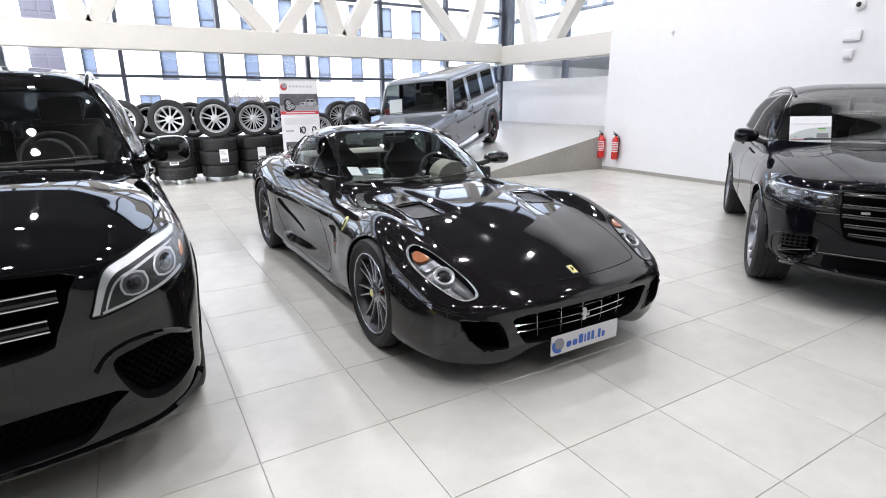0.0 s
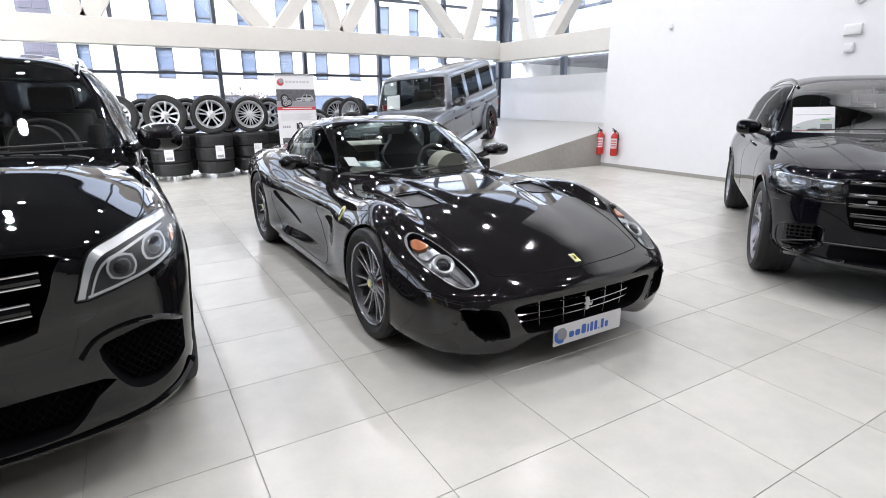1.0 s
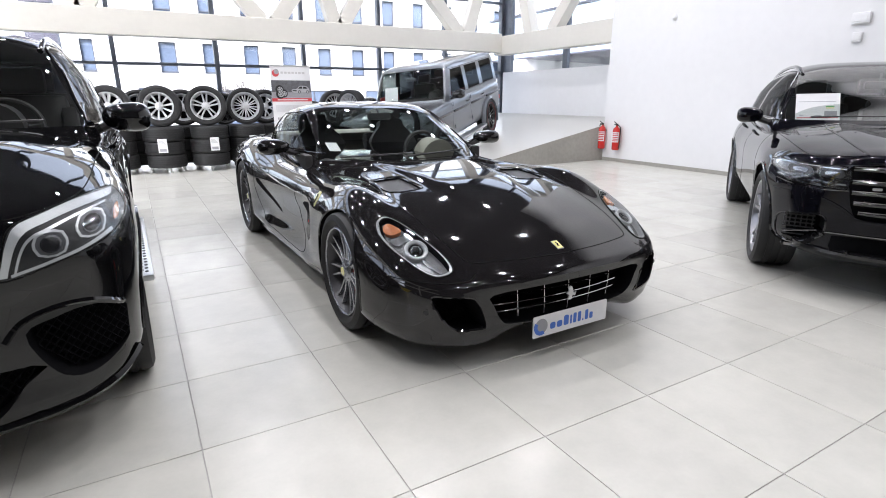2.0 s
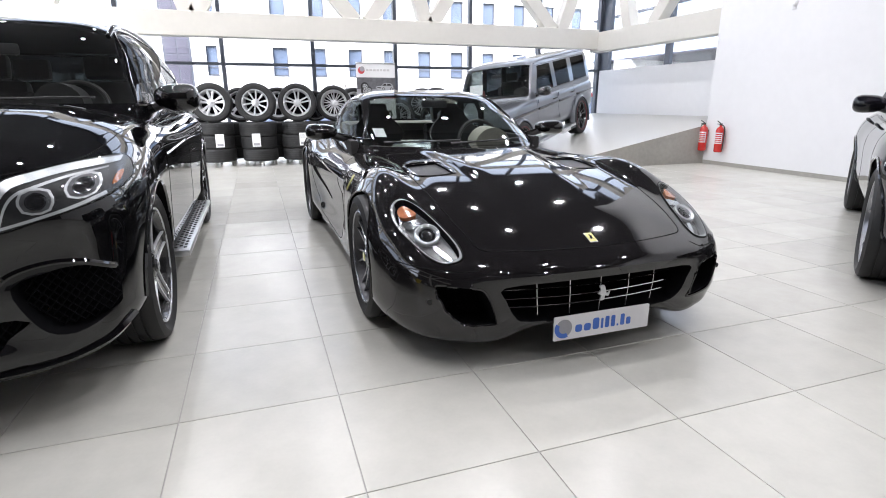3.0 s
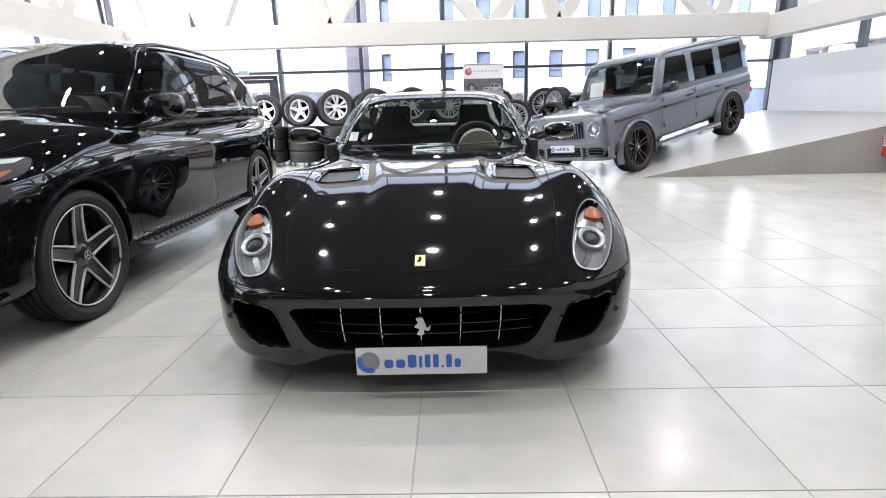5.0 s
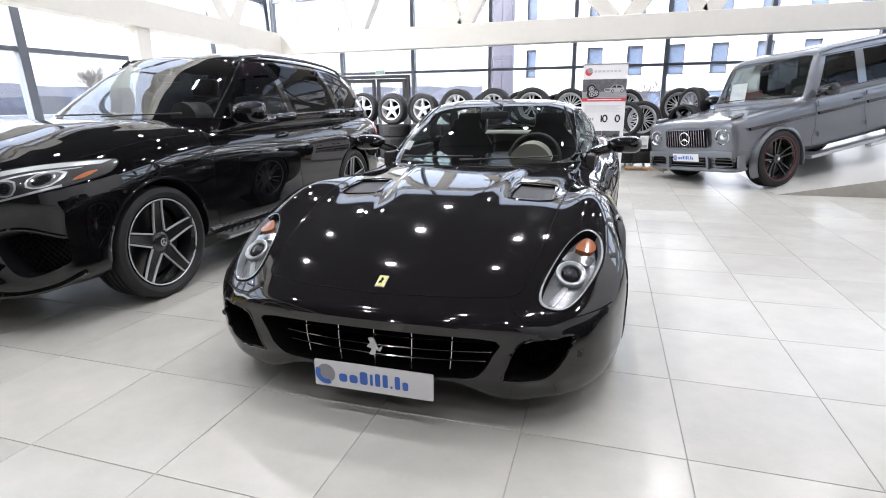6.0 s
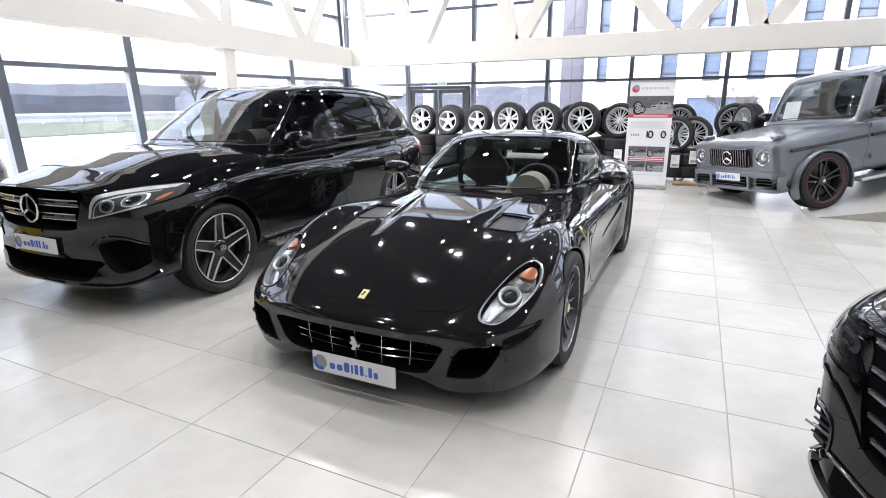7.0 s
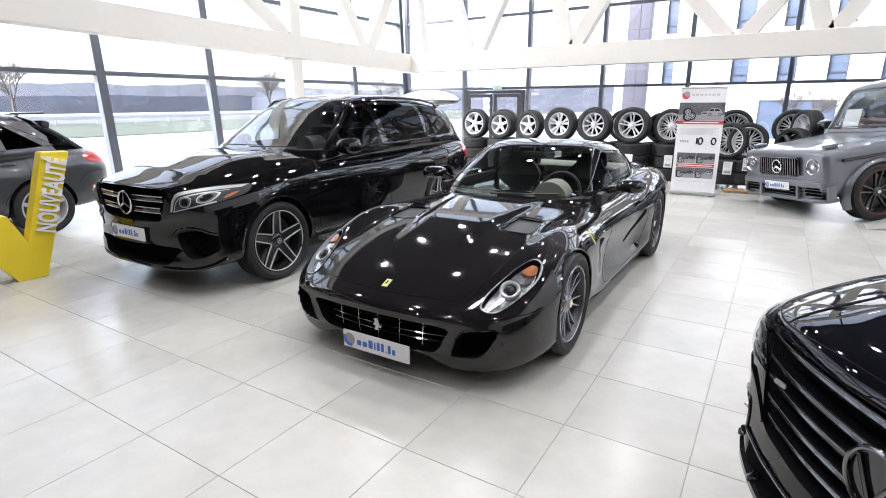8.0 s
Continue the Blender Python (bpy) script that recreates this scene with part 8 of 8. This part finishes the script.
def extinguisher(m, hose_side):
    e = thing("fire_extinguisher", m, "red fire extinguisher with black hose on the white wall", "extinguisher", "fire extinguishers")
    bm = bmesh.new()
    lathe(bm, [(0.0, 0.0), (0.0, 0.06), (0.015, 0.075), (0.40, 0.075), (0.44, 0.06), (0.465, 0.03), (0.48, 0.022), (0.50, 0.022), (0.50, 0.0)], 28, axis="z")
    part("cylinder", bm, M_EXT, e, smooth=40)
    bm = bmesh.new()
    box(bm, -0.02, 0.02, -0.02, 0.02, 0.49, 0.53, bevel=0.005)
    rod(bm, (0, 0, 0.525), (-0.09, 0.0, 0.575), 0.009)
    rod(bm, (0, 0, 0.515), (-0.08, 0.0, 0.52), 0.008)
    part("valve_lever", bm, M_PLASTIC, e)
    bm = bmesh.new()
    tube(bm, smooth_outline([(0, 0.02, 0.51), (0, hose_side * 0.09, 0.46), (0, hose_side * 0.10, 0.25), (0, hose_side * 0.092, 0.05)], 5, False), 0.010, 8)
    part("hose", bm, M_PLASTIC, e, smooth=60)
    bm = bmesh.new()
    lathe(bm, [(0.16, 0.0762), (0.36, 0.0762)], 8, axis="z", arc=radians(110))
    o = part("label_sheet", bm, M_PAPER, e)
    o.rotation_euler = (0, 0, radians(150))
    bm = bmesh.new()
    for k in range(5):
        lathe(bm, [(0.18 + 0.035 * k, 0.0768), (0.20 + 0.035 * k, 0.0768)], 6, axis="z", arc=radians(90))
    o = part("label_bar", bm, M_EXT, e)
    o.rotation_euler = (0, 0, radians(160))
    part("bracket", boxes((0.06, 0.096, -0.03, 0.03, 0.36, 0.40), bevel=0.004), M_PLASTIC, e)
    return e


extinguisher(Matrix.Translation((7.385, 6.86, 0.25)), 1)
extinguisher(Matrix.Translation((7.385, 6.47, 0.25)), -1)

# ---- fittings on the white wall ----
cam_ = thing("dome_camera", Matrix.Translation((7.478, 2.44, 2.72)), "small white dome camera on the wall", "camera")
bm = bmesh.new()
lathe(bm, [(-0.0, 0.075), (-0.03, 0.072), (-0.05, 0.05), (-0.052, 0.0)], 24)
part("base", bm, M_WHITE, cam_, smooth=40)
bm = bmesh.new()
bmesh.ops.create_uvsphere(bm, u_segments=16, v_segments=10, radius=0.035)
o = part("dome", bm, M_GLOSSBLK, cam_, smooth=60)
o.location = (-0.045, 0, 0)
for yy, zz, wd, hh, nm, lb in ((2.46, 2.32, 0.11, 0.07, "wall_box", "small white plastic box on the wall"), (2.47, 2.08, 0.06, 0.06, "alarm_box", "small white alarm sensor on the wall")):
    b0 = thing(nm, Matrix.Translation((7.479, yy, zz)), lb, "wall box")
    part("case", boxes((-0.05, 0.0, -wd, wd, -hh, hh), bevel=0.012), M_WHITE, b0, smooth=40)
    part("cover", boxes((-0.056, -0.051, -wd * 0.7, wd * 0.7, -hh * 0.6, hh * 0.6), bevel=0.002), M_PAPER, b0)
bell = thing("round_bell", Matrix.Translation((7.479, 5.42, 2.68)), "small round pale alarm bell on the wall", "bell")
bm = bmesh.new()
lathe(bm, [(0.0, 0.05), (-0.02, 0.05), (-0.045, 0.035), (-0.05, 0.0)], 20)
part("dish", bm, M_PAPER, bell, smooth=50)
part("mount", boxes((-0.012, 0.0, -0.035, 0.035, -0.09, -0.03), bevel=0.003), M_WHITE, bell)

# ---- yellow sign ----
sg = thing("yellow_sign", pose(-3.413, 0.113, 0.0, 0, 0, 84.85), "yellow tick-shaped foam sign with raised white lettering", "sign")
bm = bmesh.new()
prism(bm, [(0.0, 0.0), (0.234, 0.0), (0.608, 1.19), (0.379, 1.195), (0.135, 0.36), (0.014, 0.635), (-0.44, 0.635)], 0.17, Matrix.Translation((0, 0.17, 0)) @ TO_FRONT)
bmesh.ops.recalc_face_normals(bm, faces=bm.faces)
bmesh.ops.bevel(bm, geom=list(bm.edges), offset=0.005, segments=2, affect="EDGES")
part("panel", bm, M_SIGNYEL, sg)
txt = bpy.data.curves.new("lettering", "FONT")
txt.body = "NOUVEAUTÉ"
txt.size, txt.extrude, txt.offset = 0.222, 0.012, 0.006
txt.align_x = "LEFT"
tob = new("lettering", txt)
bpy.context.view_layer.update()
tme = bpy.data.meshes.new_from_object(tob.evaluated_get(bpy.context.evaluated_depsgraph_get()))
bpy.data.objects.remove(tob)
lt = new("lettering", tme)
tme.materials.clear()
tme.materials.append(M_WHITE)
lt.parent = sg
wide = max(v.co.x for v in tme.vertices)
lt.matrix_basis = Matrix.Translation((0.355, -0.013, 0.415)) @ TO_FRONT @ Matrix.Rotation(radians(73), 4, "Z") @ Matrix.Diagonal((0.73 / wide, 1.0, 1, 1))

# ---- outside ----
def slab(name, x0, x1, y0, y1, z, material, label, nx=2, ny=2):
    bm = bmesh.new()
    bmesh.ops.create_grid(bm, x_segments=nx, y_segments=ny, size=0.5)
    for v in bm.verts:
        v.co = Vector(((x0 + x1) / 2 + v.co.x * (x1 - x0), (y0 + y1) / 2 + v.co.y * (y1 - y0), z))
    ob = part(name, bm, material)
    return tagged(ob, label, name, kind="structure")


slab("ground", -1500, 1500, -1500, 1500, -0.30, M_GRAVEL, "pale gravel yard running out to the horizon", 8, 8)
slab("lawn", -62, -34, -120, 140, -0.26, M_GRASS, "strip of green winter grass beside the yard", 4, 12)
slab("road", -95, -62, -400, 400, -0.24, M_ASPHALT, "grey dual carriageway beyond the grass", 2, 8)
rail_ = thing("guard_rail", Matrix.Translation((-60, 0, -0.26)), "galvanised steel guard rail along the road", "guard rail")
part("beam", boxes((-0.06, 0.06, -160, 160, 0.50, 0.85), bevel=0.02), M_BARRIER, rail_)
for k in range(60):
    part("post", boxes((-0.05, 0.05, -120 + 4 * k - 0.05, -120 + 4 * k + 0.05, 0.0, 0.5)), M_BARRIER, rail_)
# Far wooded ridge and bare trees.
bm = bmesh.new()
rngo = random.Random(7)
last = None
for i in range(241):
    y = -600 + 5.0 * i
    h = 8.0 + 2.2 * noise.noise((i * 0.05, 0, 0)) + 0.9 * noise.noise((i * 0.4, 3, 0)) + rngo.uniform(-0.25, 0.25)
    ring = [bm.verts.new((x, y, z)) for x, z in ((-150, -0.3), (-155, h * 0.55), (-170, h), (-260, h), (-300, -0.3))]
    if last:
        for a in range(4):
            bm.faces.new((last[a], last[a + 1], ring[a + 1], ring[a]))
    last = ring
ridge = part("far_woods", bm, M_WOODS)
tagged(ridge, "long grey-blue wooded ridge across the road", "woods", kind="stuff")
bm = bmesh.new()
last = None
for i in range(161):
    x = -300 + 4.0 * i
    h = 6.0 + 1.6 * noise.noise((i * 0.07, 9, 0)) + rngo.uniform(-0.4, 0.4)
    ring = [bm.verts.new((x, y, z)) for y, z in ((120, -0.3), (124, h * 0.6), (135, h), (180, h), (190, -0.3))]
    if last:
        for a in range(4):
            bm.faces.new((last[a], ring[a], ring[a + 1], last[a + 1]))
    last = ring
woods2 = part("far_woods", bm, M_WOODS)
tagged(woods2, "bare winter trees beyond the yard", "woods", kind="stuff")


def bare_tree(m, h, seed):
    r = random.Random(seed)
    t = thing("bare_tree", m, "leafless winter tree with a rounded crown of twigs", "tree", "bare trees outside")
    bm = bmesh.new()
    rod(bm, (0, 0, 0), (0, 0, h * 0.35), h * 0.03, h * 0.02, 8)
    part("trunk", bm, M_BARK, t)
    bm = bmesh.new()

    def grow(p, d, ln, rad, depth):
        q = p + d * ln
        rod(bm, p, q, rad, rad * 0.6, 4 if depth else 3, caps=False)
        if depth:
            for _ in range(4):
                e = (d + Vector((r.uniform(-0.9, 0.9), r.uniform(-0.9, 0.9), r.uniform(-0.25, 0.7)))).normalized()
                grow(q if r.random() < 0.6 else p + d * ln * 0.6, e, ln * r.uniform(0.6, 0.85), rad * 0.55, depth - 1)

    for _ in range(5):
        grow(Vector((0, 0, h * 0.3)), Vector((r.uniform(-0.7, 0.7), r.uniform(-0.7, 0.7), 0.9)).normalized(), h * 0.22, h * 0.012, 4)
    part("crown", bm, M_BARK, t)
    return t


tr = bare_tree(Matrix.Translation((-56, 48, -0.3)), 7.5, 3)
copy_thing(tr, Matrix.Translation((-54, 70, -0.3)) @ Matrix.Rotation(2, 4, "Z"))
copy_thing(tr, Matrix.Translation((-58, 20, -0.3)) @ Matrix.Rotation(4, 4, "Z"))
copy_thing(tr, Matrix.Translation((3.2, 24.6, -0.3)) @ Matrix.Rotation(1, 4, "Z") @ Matrix.Diagonal((0.4, 0.4, 0.4, 1)))

# White office building across the yard.
blg = thing("office_building", Matrix.Translation((0, 27, -0.3)), "white rendered office building with rows of tall windows", "building")
WX = [0.6 + 1.84 * k for k in range(0, 16)]
rows_ = [(2.50 + 0.3, 3.80 + 0.3), (4.85 + 0.3, 6.35 + 0.3), (7.4 + 0.3, 8.9 + 0.3)]
bm = bmesh.new()
xs = [-5.0] + sorted([x - 0.36 for x in WX] + [x + 0.36 for x in WX] + [-2.75, -2.25]) + [36.0]
zs = [0.0] + [z for r_ in rows_ for z in r_] + [10.5]


def is_hole(xa, xb, za_, zb_):
    mid, zm = (xa + xb) / 2, (za_ + zb_) / 2
    return (any(abs(mid - x) < 0.3 for x in WX) or abs(mid + 2.5) < 0.2) and any(a < zm < b for a, b in rows_)


for xa, xb in zip(xs[:-1], xs[1:]):
    for a, b in zip(zs[:-1], zs[1:]):
        if not is_hole(xa, xb, a, b):
            box(bm, xa, xb, 0.0, 0.35, a, b)
part("wall", bm, M_FACADE, blg)
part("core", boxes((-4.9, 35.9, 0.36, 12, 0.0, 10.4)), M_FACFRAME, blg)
part("roof", boxes((-5.1, 36.1, -0.1, 12.1, 10.5, 10.8), bevel=0.02), M_FACFRAME, blg)
wm = None
for x, hw in [(x, 0.36) for x in WX] + [(-2.5, 0.25)]:
    for a, b in rows_:
        w = part("window", boxes((x - hw + 0.001, x + hw - 0.001, 0.20, 0.24, a, b)), M_FACGLASS, blg)
        part("frame", boxes((x - hw, x - hw + 0.05, 0.14, 0.20, a, b), (x + hw - 0.05, x + hw, 0.14, 0.20, a, b), (x - hw + 0.05, x + hw - 0.05, 0.14, 0.20, b - 0.05, b), (x - hw + 0.05, x + hw - 0.05, 0.14, 0.20, a + 0.32, a + 0.37), (x - hw + 0.05, x + hw - 0.05, 0.14, 0.20, a, a + 0.04)), M_FACFRAME, w)
        part("sill", boxes((x - hw - 0.03, x + hw + 0.03, -0.05, 0.14, a - 0.04, a - 0.001)), M_FACFRAME, w)
# Ground floor ribbon and the bronze stair tower.
for x0, x1, z0, z1 in ((-0.75, 0.0, 0.3, 2.05), (1.6, 4.4, 0.3, 1.95), (5.0, 9.5, 0.3, 1.95), (10.2, 14.5, 0.3, 1.95), (15.2, 20, 0.3, 1.95)):
    w = part("window", boxes((x0, x1, -0.03, -0.005, z0, z1)), M_FACGLASS, blg)
    part("frame", boxes((x0 - 0.05, x1 + 0.05, -0.06, -0.001, z1, z1 + 0.06), (x0 - 0.05, x0, -0.06, -0.001, z0, z1), (x1, x1 + 0.05, -0.06, -0.001, z0, z1), ((x0 + x1) / 2 - 0.03, (x0 + x1) / 2 + 0.03, -0.06, -0.031, z0, z1)), M_FACFRAME, w)
part("stair_frame", boxes((-4.55, -3.38, -0.04, -0.003, 0.2, 10.3)), M_FACFRAME, blg)
for k in range(6):
    part("stair_panel", boxes((-4.45, -3.98, -0.06, -0.004, 0.3 + 1.7 * k, 1.95 + 1.7 * k), bevel=0.01), M_COPPER, blg)
    part("stair_panel", boxes((-3.92, -3.48, -0.06, -0.004, 0.3 + 1.7 * k, 1.95 + 1.7 * k), bevel=0.01), M_COPPER, blg)
flag = thing("banner_flag", Matrix.Translation((-11.0, 24.0, -0.3)), "blue vertical advertising flag on a pole", "flag")
bm = bmesh.new()
rod(bm, (0, 0, 0), (0, 0, 3.4), 0.03, n=8)
part("pole", bm, M_BARRIER, flag)
part("cloth", boxes((0.03, 0.55, -0.006, 0.006, 0.9, 3.3)), mat("flag_blue", (0.10, 0.16, 0.30), 0.7, vary=0.1), flag)
for k in range(5):
    part("print_bar", boxes((0.12, 0.46, -0.010, -0.007, 1.3 + 0.35 * k, 1.5 + 0.35 * k)), M_WHITE, flag)
# Wing of the neighbouring building: a clad upper floor over an open undercroft and a white ground floor.
wing = thing("office_wing", Matrix.Translation((18.0, 0, -0.3)), "blue-grey glass clad office wing over a white ground floor", "building")
M_CLAD = mat("blue_grey_cladding", (0.32, 0.40, 0.50), 0.12, metal=0.1, vary=0.1, scale=0.5)
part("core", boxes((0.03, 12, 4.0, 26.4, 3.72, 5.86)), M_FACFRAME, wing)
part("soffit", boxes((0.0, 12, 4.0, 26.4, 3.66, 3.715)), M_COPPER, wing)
gf = part("ground_floor", boxes((0.0, 11, 0.0, 1.2, 0, 3.65)), M_FACADE, wing)
gf.matrix_basis = pose(0.1, 23.0, 0, 0, 0, 12)
for k in range(5):
    for z0, z1 in ((3.73, 4.90), (4.93, 5.84)):
        y1 = 26.4 - 3.9 * k
        part("cladding_panel", boxes((0.0, 0.028, y1 - 3.87, y1, z0, z1), bevel=0.004), M_CLAD, wing)
part("roof", boxes((-0.06, 12.1, 3.9, 26.5, 5.862, 5.98), bevel=0.01), M_FACFRAME, wing)

# ---- floor tiles, 0.6 m square ----
T, G = 0.6, 0.0018
bm = bmesh.new()
box(bm, G, T - G, G, T - G, -0.0119, 0.0)
top = [e for e in bm.edges if all(v.co.z > -0.001 for v in e.verts)]
bmesh.ops.bevel(bm, geom=top, offset=0.0012, segments=1, affect="EDGES")
tile_mesh = bpy.data.meshes.new("tile")
bm.to_mesh(tile_mesh)
bm.free()
tile_mesh.materials.append(M_TILE)
rest_v, rest_f = [], []
for i in range(-19, 15):
    for j in range(-16, 20):
        x, y = T * i, T * j
        if x + T < -8.4 or x > 8.4 or y < Y_FRONT - 0.3 or y + T > Y_BACK + 0.3:
            continue
        if x > X_RIGHT and y < RAMP_Y0:
            continue
        if -7 <= i <= 9 and -3 <= j <= 12:
            t = new("tile", tile_mesh)
            t.parent = floor
            t.location = (x, y, 0)
        else:
            n = len(rest_v)
            a, b = G, T - G
            rest_v += [(x + a, y + a, 0), (x + b, y + a, 0), (x + b, y + b, 0), (x + a, y + b, 0), (x + a, y + a, -0.0119), (x + b, y + a, -0.0119), (x + b, y + b, -0.0119), (x + a, y + b, -0.0119)]
            rest_f += [(n, n + 1, n + 2, n + 3), (n, n + 4, n + 5, n + 1), (n + 1, n + 5, n + 6, n + 2), (n + 2, n + 6, n + 7, n + 3), (n + 3, n + 7, n + 4, n)]
me = bpy.data.meshes.new("far_tiles")
me.from_pydata(rest_v, [], rest_f)
me.materials.append(M_TILE)
ft = new("far_tiles", me)
ft.parent = floor
tagged(ft, kind="stuff")
